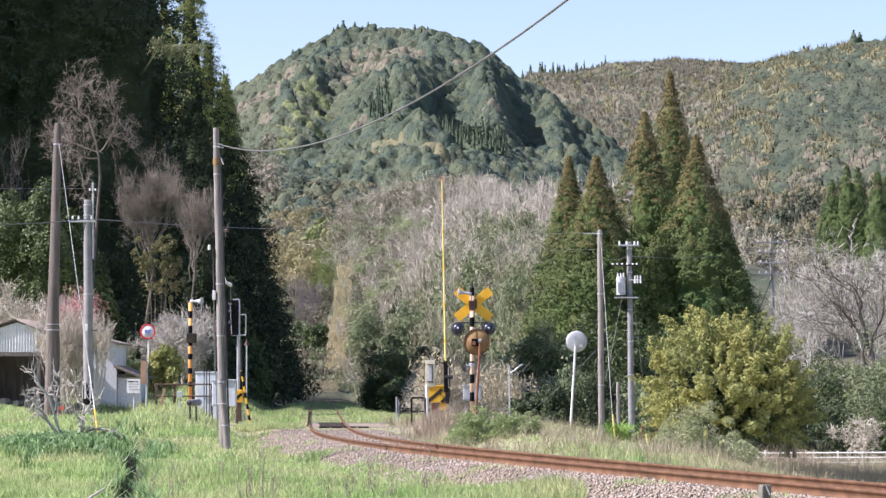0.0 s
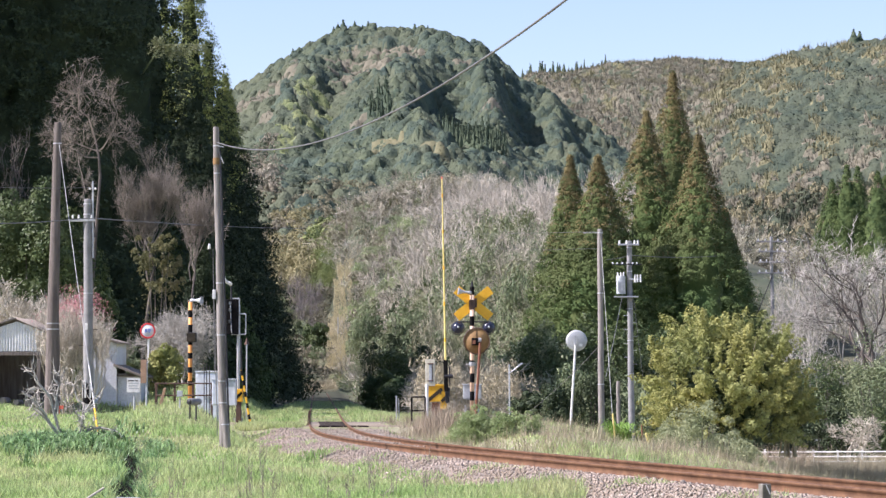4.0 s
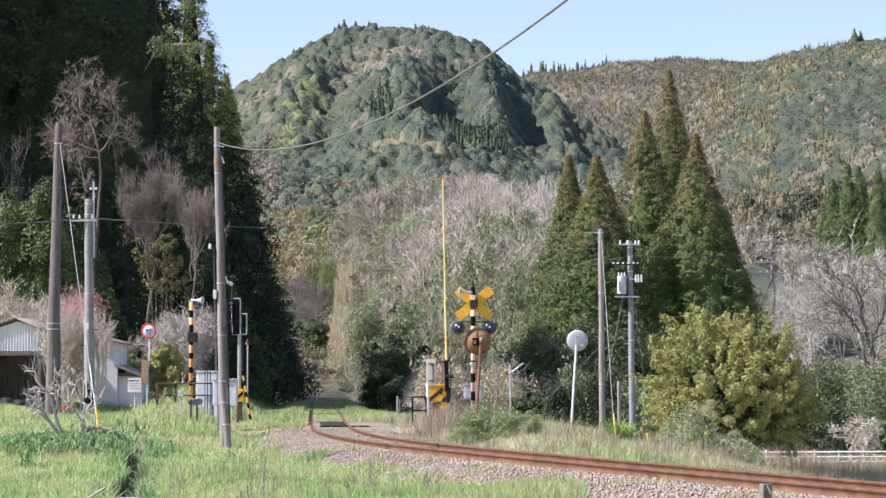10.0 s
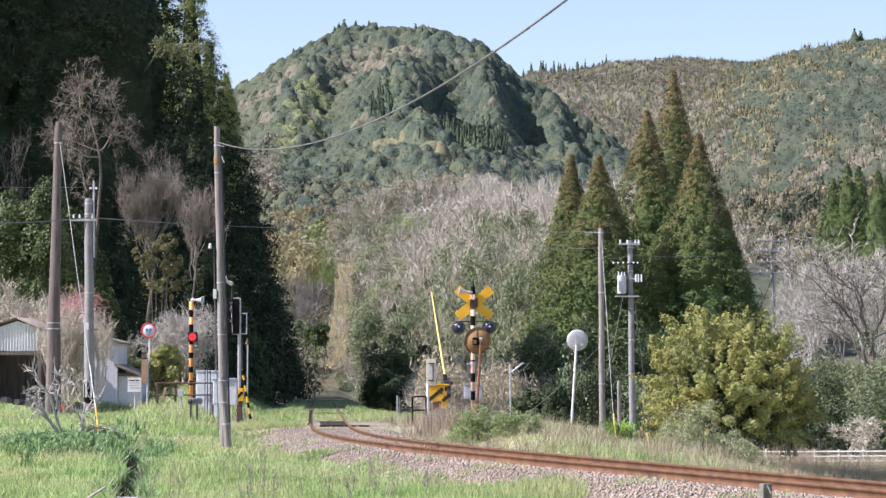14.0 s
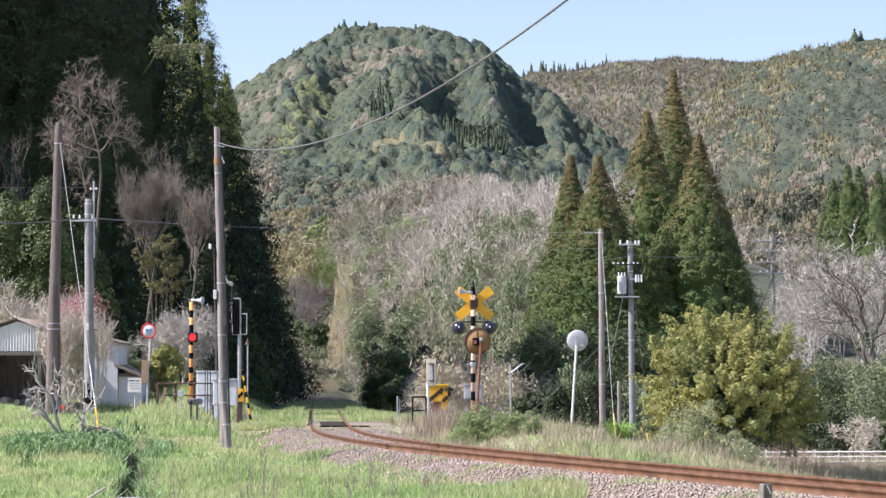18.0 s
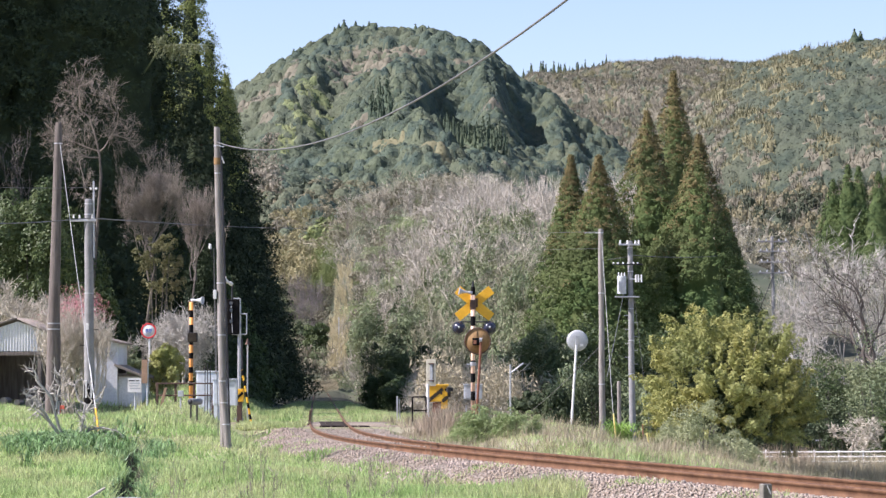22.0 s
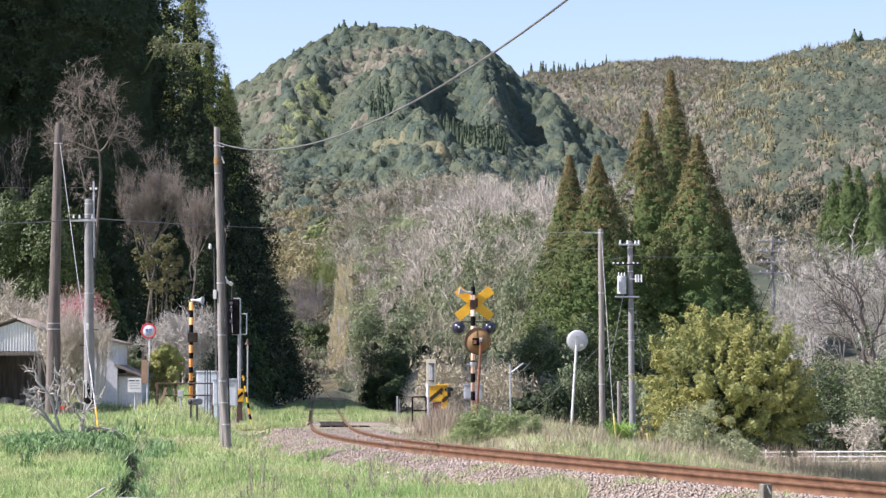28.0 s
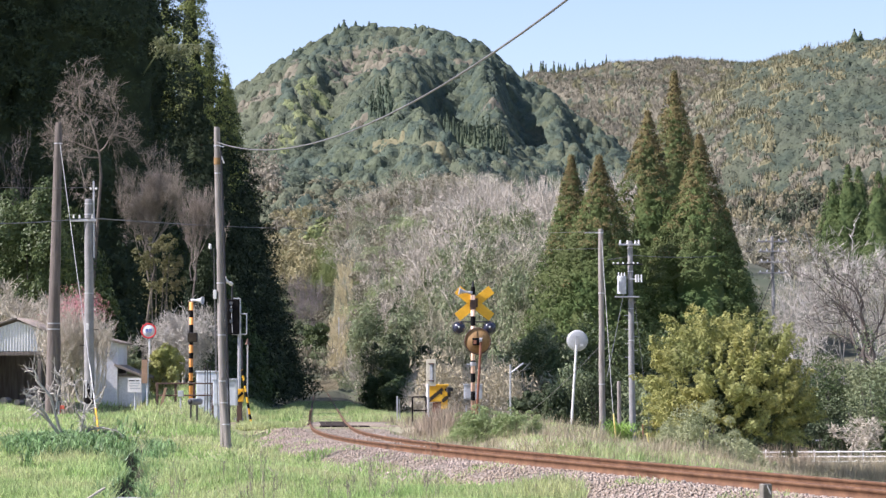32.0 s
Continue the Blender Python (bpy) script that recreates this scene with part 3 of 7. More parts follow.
def cone_proto(seed, n, size, r, h, droop=0.18, tip=0.95, skirt=0.02, jit=0.5, clump=26, ragged=0.6, puff=0.085, core=0.42):
    """Conifer foliage: boughs in whorls, longer below, each ending in tufts of needles."""
    rng = np.random.default_rng(seed)
    boughs = max(24, n // clump)
    t = skirt + (1 - skirt) * np.sort(rng.random(boughs)) ** 1.1
    az = rng.random(boughs) * 6.283
    L = r * (1 - t) ** tip * rng.uniform(ragged, 1.12, boughs) + 0.03 * r
    k = rng.integers(boughs, size=n)
    u = rng.uniform(0.16, 1.0, n) ** 0.45
    f = rng.normal(size=(n, 3))
    f /= np.linalg.norm(f, axis=1)[:, None]
    off = f * (puff * r * (0.45 + L[k] / r) * rng.uniform(0.5, 1.0, n))[:, None]
    x = np.cos(az[k]) * L[k] * u + off[:, 0]
    y = np.sin(az[k]) * L[k] * u + off[:, 1]
    z = t[k] * h + L[k] * (0.30 * u - (0.30 + droop) * u * u) + off[:, 2] * 1.3
    z = np.where(z > h, h - 0.1, z)
    out = np.stack([np.cos(az[k]), np.sin(az[k]), np.full(n, 0.35)], axis=1)
    leaves = cards(np.stack([x, y, z], axis=1), size, rng, 0.5, out + f * 0.45, jit)
    if not core:
        return leaves
    zs = np.linspace(0.03, 0.97, 14)
    heart = tube(np.stack([0 * zs, 0 * zs, zs * h], axis=1), r * (1 - zs) ** tip * core, 12)
    heart[0][:, :2] *= rng.uniform(0.8, 1.15, (len(heart[0]), 1))
    return join([leaves, (heart[0], np.concatenate([heart[1][:, :3], heart[1][:, [0, 2, 3]]]))])


def tuft_crown(seed, tufts, per, r, h, size, tip=1.0, lobe=0.36, reach=(0.66, 1.04), core=0.5, brown=2.0, fade=0.2):
    """Conifer foliage in rounded hanging tufts over a cone: the lower crown with its dark heart, and the tufts above the share brown of the height."""
    rng = np.random.default_rng(seed)
    t = np.where(rng.random(tufts) < 0.60, 1 - np.sqrt(1 - rng.random(tufts) * 0.99), rng.uniform(0.45, 1.0, tufts))
    az = rng.random(tufts) * 6.283
    R = r * (1 - t) ** tip * rng.uniform(*reach, tufts) * (1 + 0.10 * np.sin(3 * az + seed + 8 * t)) + 0.04 * r * (1 - t)
    a = lobe * (0.45 + 0.55 * (1 - t)) * rng.uniform(0.65, 1.35, tufts)
    c = np.stack([np.cos(az) * R, np.sin(az) * R, t * 0.965 * h - 0.10 * R + 0.02 * h], axis=1)
    k = np.repeat(np.arange(tufts), per)
    u = rng.normal(size=(len(k), 3))
    u /= np.linalg.norm(u, axis=1)[:, None]
    u[:, 2] = np.where(rng.random(len(k)) < 0.6, np.abs(u[:, 2]), u[:, 2])
    out = np.stack([np.cos(az), np.sin(az), np.full(tufts, 0.25)], axis=1)[k]
    p = c[k] + u * (a[k] * rng.uniform(0.55, 1.0, len(k)))[:, None] * np.array([1, 1, 0.85])
    p[:, 2] -= 0.35 * a[k] * np.clip((u * out).sum(axis=1), 0, 1)
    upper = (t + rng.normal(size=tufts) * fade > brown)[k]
    sz = size * (0.5 + 0.5 * (1 - t[k]))
    low = cards(p[~upper], sz[~upper], rng, 0.45, (u + 0.8 * out)[~upper], 0.4)
    zs = np.linspace(0.03, 0.90, 18)
    heart = tube(np.stack([0 * zs, 0 * zs, zs * h], axis=1), r * (1 - zs) ** tip * core, 14)
    heart[0][:, :2] *= rng.uniform(0.6, 1.15, (len(heart[0]), 1))
    low = join([low, (heart[0], np.concatenate([heart[1][:, :3], heart[1][:, [0, 2, 3]]]))])
    return low, cards(p[upper], sz[upper], rng, 0.45, (u + 0.8 * out)[upper], 0.4) if upper.any() else None


def trunk_tube(h, r, rng, bend=0.01):
    z = np.linspace(-0.3, h, 9)
    p = np.stack([np.cumsum(rng.normal(size=9)) * bend * r * 8, np.cumsum(rng.normal(size=9)) * bend * r * 8, z], axis=1)
    p[0, :2] = 0
    return tube(p, np.linspace(r, r * 0.15, 9), 8)


def cedar(at, h, r, seed, tufts=1000, per=24, size=0.14, mat=None, label="tall conical cedar with dense yellowish green foliage", group="cedars", tip=1.0, lobe=0.36, reach=(0.66, 1.04), core=0.5, brown=2.0, top=None, fade=0.15):
    t = thing("cedar_tree", at, label, "tree", group)
    part("trunk", trunk_tube(h * 0.93, r * 0.07, np.random.default_rng(seed)), M_BARK, t)
    low, high = tuft_crown(seed, tufts, per, r, h, size, tip, lobe, reach, core, brown, fade)
    part("crown", low, mat or M_CEDAR, t)
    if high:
        tagged(part("crown_top", high, top or M_CEDARTIP, t, "crown top with brown cones or sunlit colour"), kind="stuff")
    return t


def leafy(name, at, rx, rz, n, size, seed, mat, label, category="shrub", group="", blobs=40, ry=None, low=-0.5, blob=0.28, stem=M_DARKTWIG, lift=0.85, asp=0.5, jit=0.55, skirt=0.28):
    """A bush: a few stems and a lumpy leafy crown resting on the ground."""
    t = thing(name, at, label, category, group)
    rng = np.random.default_rng(seed)
    for _ in range(4):
        a, q = rng.uniform(0, 6.283), rng.uniform(0.2, 0.6)
        part("stem", tube([(0.1 * math.cos(a), 0.1 * math.sin(a), -0.15), (q * rx * 0.6 * math.cos(a), q * rx * 0.6 * math.sin(a), rz * (lift + 0.45) * 0.5), (q * rx * math.cos(a), q * rx * math.sin(a), rz * (lift + 0.45))], [0.022 * rx, 0.016 * rx, 0.006 * rx], 5), stem, t)
    p, f = crown_points(rng, n, blobs, rx, ry or rx, rz, low, blob)
    p[:, 2] += lift * rz
    low_leaf = rng.random(len(p)) < skirt
    p[:, 2] = np.where(low_leaf, p[:, 2] * rng.random(len(p)), p[:, 2])
    ok = p[:, 2] > -0.05
    part("crown", cards(p[ok], size, rng, asp, f[ok], jit), mat, t)
    return t


def plume_bush(name, at, rx, ry, rz, plumes, per, seed, label, low=-0.45, lift=1.0, inner=6000, length=0.85, leaf=0.075):
    """A thicket of bamboo: arching culms, a leafy heart coloured dark for shade, and feathery plumes of narrow leaves
    that end in nodding tips.
    """
    t = thing(name, at, label, "bamboo")
    rng = np.random.default_rng(seed)
    size = np.array([rx, ry, rz])
    u = rng.normal(size=(plumes * 3, 3))
    u /= np.linalg.norm(u, axis=1)[:, None]
    u = u[u[:, 2] > low][:plumes]
    n = len(u)
    lump = 1 + 0.10 * np.sin(u[:, 0] * 5 + 1.0) * np.cos(u[:, 2] * 4) + 0.07 * np.sin(u[:, 1] * 9 + u[:, 0] * 7)
    foot = u * (lump * rng.uniform(0.52, 0.90, n))[:, None] * size
    foot[:, 2] += lift * rz
    way = u * 0.75 + np.array([0, 0, 0.62]) + rng.normal(size=(n, 3)) * 0.22
    way /= np.linalg.norm(way, axis=1)[:, None]
    ln = length * rng.uniform(0.6, 1.25, n)
    for k in range(9):
        a, q = rng.uniform(0, 6.283), rng.uniform(0.2, 0.75)
        part("culm", tube([(0.3 * math.cos(a), 0.3 * math.sin(a), -0.15), (q * rx * 0.5 * math.cos(a), q * rx * 0.5 * math.sin(a), rz), (q * rx * math.cos(a), q * rx * math.sin(a), rz * 1.75)], [0.03, 0.025, 0.008], 5), M_STRAW, t)
    k = np.repeat(np.arange(n), per)
    f = rng.uniform(0.0, 1.0, len(k))
    girth = 0.21 * ln[k] * np.sin(np.clip(0.15 + 0.85 * f, 0, 1) * math.pi) ** 0.6
    w = rng.normal(size=(len(k), 3))
    w /= np.linalg.norm(w, axis=1)[:, None]
    p = foot[k] + way[k] * (ln[k] * f)[:, None] + w * (girth * rng.uniform(0.5, 1.05, len(k)))[:, None]
    p[:, 2] -= 0.25 * ln[k] * f * f
    ok = p[:, 2] > 0.0
    part("crown", cards(p[ok], leaf, rng, 0.24, (w + 0.35 * u[k] + np.array([0, 0, 0.3]))[ok], 0.45), M_BAMBOO, t)
    # inner leaves: the shade between the plumes put into a darker leaf colour
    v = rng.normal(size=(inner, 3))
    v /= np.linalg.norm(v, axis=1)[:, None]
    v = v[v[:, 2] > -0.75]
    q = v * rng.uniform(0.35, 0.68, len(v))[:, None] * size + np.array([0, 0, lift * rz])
    part("inner_leaves", cards(q[q[:, 2] > 0], 0.16, rng, 0.4, v[q[:, 2] > 0], 0.6), M_SHADELEAF, t, "inner leaves coloured dark green for shade")
    return t


def bare_tree(at, pieces, mat, label, group="", name="bare_tree", fine=None, bole=None):
    t = thing(name, at, label, "tree", group)
    smooth(part("trunk", pieces[0], bole or mat, t))
    for p in pieces[1:-1]:
        part("limb", p, mat, t)
    tagged(part("twig_spray", pieces[-1], fine or mat, t), kind="stuff")
    return t


def stuff(name, VF, mat, label, category):
    ob = new(name, soup(name, VF[0], VF[1], mat))
    return tagged(ob, label, category, kind="stuff")


def places(rng, x0, x1, y0, y1, gap, keep=None, w=(0.8, 1.25), h=(0.8, 1.25), sink=0.3):
    """Jittered places over a stretch of land, where keep(x, y) holds."""
    X, Y = np.meshgrid(np.arange(x0, x1, gap), np.arange(y0, y1, gap))
    X = X.ravel() + rng.uniform(-0.5, 0.5, X.size) * gap
    Y = Y.ravel() + rng.uniform(-0.5, 0.5, Y.size) * gap
    if keep is not None:
        ok = keep(X, Y)
        X, Y = X[ok], Y[ok]
    return np.stack([X, Y, ground_z(X, Y) - sink, rng.uniform(*w, X.size), rng.uniform(*h, X.size)], axis=1)


# ---------------------------------------------------------------- far hills
def canopy(xs, ys, keep, trees, kinds, lobes, rng, lobe=(0.9, 1.6)):
    """The closed roof of a wood: a fine sheet over the land, raised by the rounded lobes of every crown. trees: rows of x, y, z, width, height.
    Returns corners, faces, the kind of each face, and the facing of each corner."""
    dx, dy = xs[1] - xs[0], ys[1] - ys[0]
    X, Y = np.meshgrid(xs, ys, indexing="ij")
    rise, kind = np.full(X.shape, 0.25), np.zeros(X.shape, dtype=int)
    for (x, y, _, w, h), kd in zip(trees, kinds):
        for a, d, r in zip(rng.uniform(0, 6.283, lobes), np.sqrt(rng.random(lobes)) * 2.3 * w, rng.uniform(*lobe, lobes) * w):
            cx, cy, top = x + math.cos(a) * d, y + math.sin(a) * d, h * (3.2 - 0.40 * d) * rng.uniform(0.7, 1.1)
            i0, i1 = max(0, int((cx - r - xs[0]) / dx)), int((cx + r - xs[0]) / dx) + 2
            j0, j1 = max(0, int((cy - r - ys[0]) / dy)), int((cy + r - ys[0]) / dy) + 2
            q = 1 - ((X[i0:i1, j0:j1] - cx) ** 2 + (Y[i0:i1, j0:j1] - cy) ** 2) / (r * r)
            new_z = np.where(q > 0, top - r + r * np.sqrt(np.clip(q, 0, 1)), 0)
            more = new_z > rise[i0:i1, j0:j1]
            rise[i0:i1, j0:j1] = np.where(more, new_z, rise[i0:i1, j0:j1])
            kind[i0:i1, j0:j1] = np.where(more, kd, kind[i0:i1, j0:j1])
    Z = ground_z(X, Y) + rise + rng.normal(size=X.shape) * 0.10
    nrm = np.stack([-np.gradient(Z, dx, axis=0), -np.gradient(Z, dy, axis=1), np.ones_like(Z)], axis=-1)
    nrm /= np.linalg.norm(nrm, axis=-1)[..., None]
    a, b = np.meshgrid(np.arange(len(xs) - 1), np.arange(len(ys) - 1), indexing="ij")
    ok = keep(X[:-1, :-1], Y[:-1, :-1])
    a, b, ny = a[ok], b[ok], len(ys)
    F = np.stack([a * ny + b, (a + 1) * ny + b, (a + 1) * ny + b + 1, a * ny + b + 1], axis=-1)
    used, F = np.unique(F, return_inverse=True)
    F = F.reshape(-1, 4)
    return np.stack([X, Y, Z], axis=-1).reshape(-1, 3)[used], F, kind[:-1, :-1][ok], nrm.reshape(-1, 3)[used]


def roof(name, sheet, mats, label):
    """The sheet of a wood as one object, each kind of tree with its own leaves."""
    ob = stuff(name, sheet[:2], mats[0], label, "woods")
    for m in mats[1:]:
        ob.data.materials.append(m)
    ob.data.polygons.foreach_set("material_index", sheet[2].astype(np.int32))
    return smooth(ob)


def leaves_on(sheet, kd, per, size, rng, asp=0.6, jit=0.45, lift=0.1):
    """Sprays of leaves standing on the faces of one kind."""
    V, F, kind, N = sheet
    f = np.repeat(F[kind == kd], per, axis=0)
    w = rng.dirichlet((1, 1, 1, 1), len(f))[:, :, None]
    n = N[f[:, 0]]
    return cards((V[f] * w).sum(axis=1) + n * rng.uniform(0, lift, len(f))[:, None], size, rng, asp, n, jit)


def plumes_on(sheet, kd, per, length, width, rng, lean=0.25):
    """Upright feathery shoots standing on the faces of one kind."""
    V, F, kind, N = sheet
    f = np.repeat(F[kind == kd], per, axis=0)
    w = rng.dirichlet((1, 1, 1, 1), len(f))[:, :, None]
    way = rng.normal(size=(len(f), 3)) * lean + np.array([0, 0, 1.0])
    return slivers((V[f] * w).sum(axis=1) - np.array([0, 0, 0.4]), way, length * rng.uniform(0.5, 1.3, len(f)), width * rng.uniform(0.7, 1.4, len(f)), rng)


def shag_proto(seed, n, r, h, w):
    """Upright feathery growth seen from afar: leaning pointed plumes of uneven height."""
    rng = np.random.default_rng(seed)
    q, d = rng.uniform(0, 6.283, n), r * np.sqrt(rng.random(n))
    c = np.stack([np.cos(q) * d, np.sin(q) * d, rng.uniform(-0.2, 0.5, n) * h], axis=1)
    way = np.stack([rng.normal(size=n) * 0.28, rng.normal(size=n) * 0.28, np.ones(n)], axis=1)
    return slivers(c, way, h * rng.uniform(0.35, 0.75, n), w * rng.uniform(0.7, 1.4, n), rng)


rng = np.random.default_rng(5)
broad = [crown_proto(100 + k, 150, 0.34, 2.4, 2.0, 9, -0.2, 0.8, 0.45, 0.7, 0.3) for k in range(6)]
spire = [cone_proto(130 + k, 90, 0.40, 1.9, 8.0, core=0.55) for k in range(4)]
spire_far = [cone_proto(140 + k, 60, 0.6, 2.8, 9.0, core=0.8) for k in range(4)]
brush = [crown_proto(150 + k, 110, 0.55, 2.6, 2.6, 9, -0.2, 0.9, 0.45, 0.2, 0.4) for k in range(5)]
plume = [shag_proto(160 + k, 40, 2.2, 4.2, 0.42) for k in range(6)]


def patch(x, y, s, k, level):
    return waves(x, y, s, k) + 0.5 * waves(x, y, s * 0.37, k + 1.7) > level


def in_view(x, y):
    return np.abs(x) < 0.182 * y + 6


def on_hill(x, y):
    return in_view(x, y) & (x > -0.086 * y - 4) & ((y > 590) | (x < 14) & (y > 505)) & (y < 872 - 0.15 * np.abs(x + 19))


def hill_kind(x, y):
    """0 evergreen, 1 leafless, 2 conifer, 3 young bamboo, 4 ochre crowns."""
    k = np.zeros(len(x), dtype=int)
    r = rng.random(len(x))
    bare = np.maximum(bump(x, y, -22, 775, 20, 58), bump(x, y, -52, 737, 12, 62)) + 0.35 * waves(x, y, 6, 0.4)
    k = np.where((bare > 0.56 + 0.3 * r) | (r < 0.015), 1, k)
    k = np.where((bump(x, y, 7, 650, 12, 30) > 0.55) | (bump(x, y, -17, 683, 4.6, 18) > 0.5) , 2, k)
    k = np.where((bump(x, y, -38, 702, 6.5, 34) + 0.3 * waves(x, y, 5, 1.0) > 0.5) | (bump(x, y, -43, 668, 1.6, 22) > 0.5), 3, k)
    return np.where((bump(x, y, -15, 633, 2.6, 11) > 0.5) | (bump(x, y, -2, 617, 3.6, 13) > 0.5), 4, k)


P1 = places(rng, -95, 95, 500, 920, 4.6, on_hill, (0.6, 1.4), (0.5, 1.5), 0.6)
K1 = hill_kind(P1[:, 0], P1[:, 1])
# Darker crowns: random patches, more rightwards, with the hillside's shade put into colour.
dusky = (waves(P1[:, 0], P1[:, 1], 9, 2.2) + 0.9 * waves(P1[:, 0], P1[:, 1], 3.1, 0.6) + rng.normal(size=len(P1)) * 0.45 + 0.016 * (P1[:, 0] + 8) > -0.12) & (K1 == 0)
hill_roof = canopy(np.arange(-90.0, 92.0, 0.75), np.arange(505.0, 905.0, 0.9), on_hill, P1, np.where(dusky, 5, K1), 7, rng)
roof("hill_woods", hill_roof, (M_HILLGREEN, M_HILLBROWN, M_HILLDARK, M_HILLLIME, M_HILLYELLOW, M_HILLSHADE), "evergreen broadleaf woods covering a rounded hill")
stuff("hill_leaves", leaves_on(hill_roof, 0, 3, 0.28, rng, 0.6, 0.3), M_HILLGREEN, "leaf sprays of the evergreen woods on the hill", "woods")
stuff("hill_oaks", leaves_on(hill_roof, 5, 3, 0.28, rng, 0.6, 0.3), M_HILLSHADE, "darker bluish green leaf sprays, thicker on the hill's shaded right", "woods")
stuff("hill_bare_woods", plumes_on(hill_roof, 1, 3, 1.3, 0.10, rng, 0.5), M_HILLBROWN, "patches of leafless reddish brown trees on the hill", "woods")
conifer = lambda x, y: (bump(x, y, 8, 650, 11, 26) > 0.5) | (bump(x, y, -17, 683, 5.0, 18) > 0.5)
P2 = np.concatenate([places(rng, -30, 30, 615, 715, 2.5, conifer, (0.5, 0.8), (0.55, 0.85), -0.8), places(rng, -80, 70, 835, 866, 12, lambda x, y: in_view(x, y) & patch(x, y, 17, 1.0, 0.05), (0.8, 1.2), (0.3, 0.5), 0.3)])
stuff("hill_conifers", scatter(spire, P2, rng), M_HILLDARK, "dark conifer plantation on the hill", "woods")
stuff("hill_bamboo", plumes_on(hill_roof, 3, 2, 1.1, 0.18, rng, 0.6), M_HILLLIME, "bright yellow-green bamboo grove on the hill", "woods")
stuff("hill_ochre_trees", leaves_on(hill_roof, 4, 3, 0.22, rng), M_HILLYELLOW, "ochre-tinged tree crowns on the hill", "woods")


def on_ridge(x, y):
    return (np.abs(x) < 0.182 * y + 12) & (x > 0.020 * y) & (y < 1580) & ~((y < 1010) & (x < 88)) & ~((y > 1190) & (y < 1330) & (x > 0.115 * y)) & (ground_z(x, y) > 0.042 * y)


def ridge_kind(x, y):
    """0 evergreen, 1 leafless, 2 bamboo: thickly mixed, in streaks that run down the slope."""
    r = rng.random(len(x))
    streak = 0.5 + 0.5 * np.sin(x / 3.6 + 2.0 * waves(x, y, 40))
    r = np.clip(0.5 + 0.75 * waves(x, y * 0.16, 3.4, 1.1), 0, 1) * 0.7 + 0.3 * r
    tan = 0.10 + 0.72 * (1 - step(0.098, 0.124, x / y)) * (0.62 + 0.38 * np.clip(0.6 + waves(x, y, 45, 0.7), 0, 1))
    tan = tan + 0.75 * (1 - step(850, 980, y)) * step(-0.6, 0.2, waves(x, y, 13, 0.3))
    sunny = 1 - step(0, 95, (x - 122) * 0.50 + (1160 - y) * 0.27)
    yellow = np.where(y < 1250, (0.04 + 0.72 * sunny) * (0.35 + 0.65 * streak), 0.15 + 0.35 * streak)
    return np.where(r < tan, 1, np.where(r < tan + yellow, 2, 0))


P1 = places(rng, 20, 320, 660, 1600, 4.6, on_ridge, (0.8, 1.3), (0.7, 1.4), 0.8)
K1 = ridge_kind(P1[:, 0], P1[:, 1])
ridge_roof = canopy(np.arange(20.0, 320.0, 1.25), np.arange(662.0, 1580.0, 2.0), on_ridge, P1, K1, 6, rng, (1.1, 1.9))
roof("ridge_woods", ridge_roof, (M_RIDGE, M_HILLBROWN, M_HILLYELLOW), "evergreen woods on the far valley side")
stuff("ridge_leaves", leaves_on(ridge_roof, 0, 2, 0.55, rng, 0.7, 0.32, 0.1), M_RIDGE, "leaf sprays of the woods on the far valley side", "woods")
stuff("ridge_bare_woods", plumes_on(ridge_roof, 1, 3, 2.6, 0.24, rng, 0.28), M_HILLBROWN, "leafless pinkish brown woods on the far ridge", "woods")
stuff("ridge_bamboo", plumes_on(ridge_roof, 2, 3, 3.0, 0.24, rng, 0.26), M_HILLYELLOW, "yellowish bamboo groves on the far valley side", "woods")
P1 = places(rng, 40, 300, 1520, 1575, 9, lambda x, y: on_ridge(x, y) & patch(x, y, 23, 0.5, 0.1), (0.6, 1.1), (0.4, 0.9), 0.3)
P1 = np.concatenate([P1, places(rng, 60, 68, 1180, 1230, 5, None, (0.7, 1.0), (0.7, 1.0), 0.3)])
stuff("ridge_conifers", scatter(spire_far, P1, rng), M_HILLDARK, "dark conifers standing along the skyline", "woods")
rng_foot = np.random.default_rng(78)
foot = lambda x, y: (x > 0.112 * y) & (x < 0.182 * y) & (waves(x, y, 21, 0.8) > -0.9)
P1 = places(rng_foot, 60, 165, 560, 880, 3.6, foot, (0.55, 0.95), (0.9, 1.7), 0.3)
tone = waves(P1[:, 0], P1[:, 1] * 0.5, 6, 0.5) + rng_foot.normal(size=len(P1)) * 0.35
stuff("slope_foot_tan_trees", scatter(broad, P1[tone > 0.3] * np.array([1, 1, 1, 0.9, 1.35]), rng_foot), M_FOOT, "tall feathery tan trees at the foot of the slope", "woods")
stuff("slope_foot_brown_trees", scatter(broad, P1[(tone <= 0.3) & (tone > -0.05)], rng_foot), M_GULLY, "brown leafless trees at the foot of the slope", "woods")
stuff("slope_foot_green_trees", scatter(broad, P1[tone <= -0.05] * np.array([1, 1, 1, 1, 1.25]), rng_foot), M_HILLGREEN, "olive green trees at the foot of the slope", "woods")
rng_sky = np.random.default_rng(77)
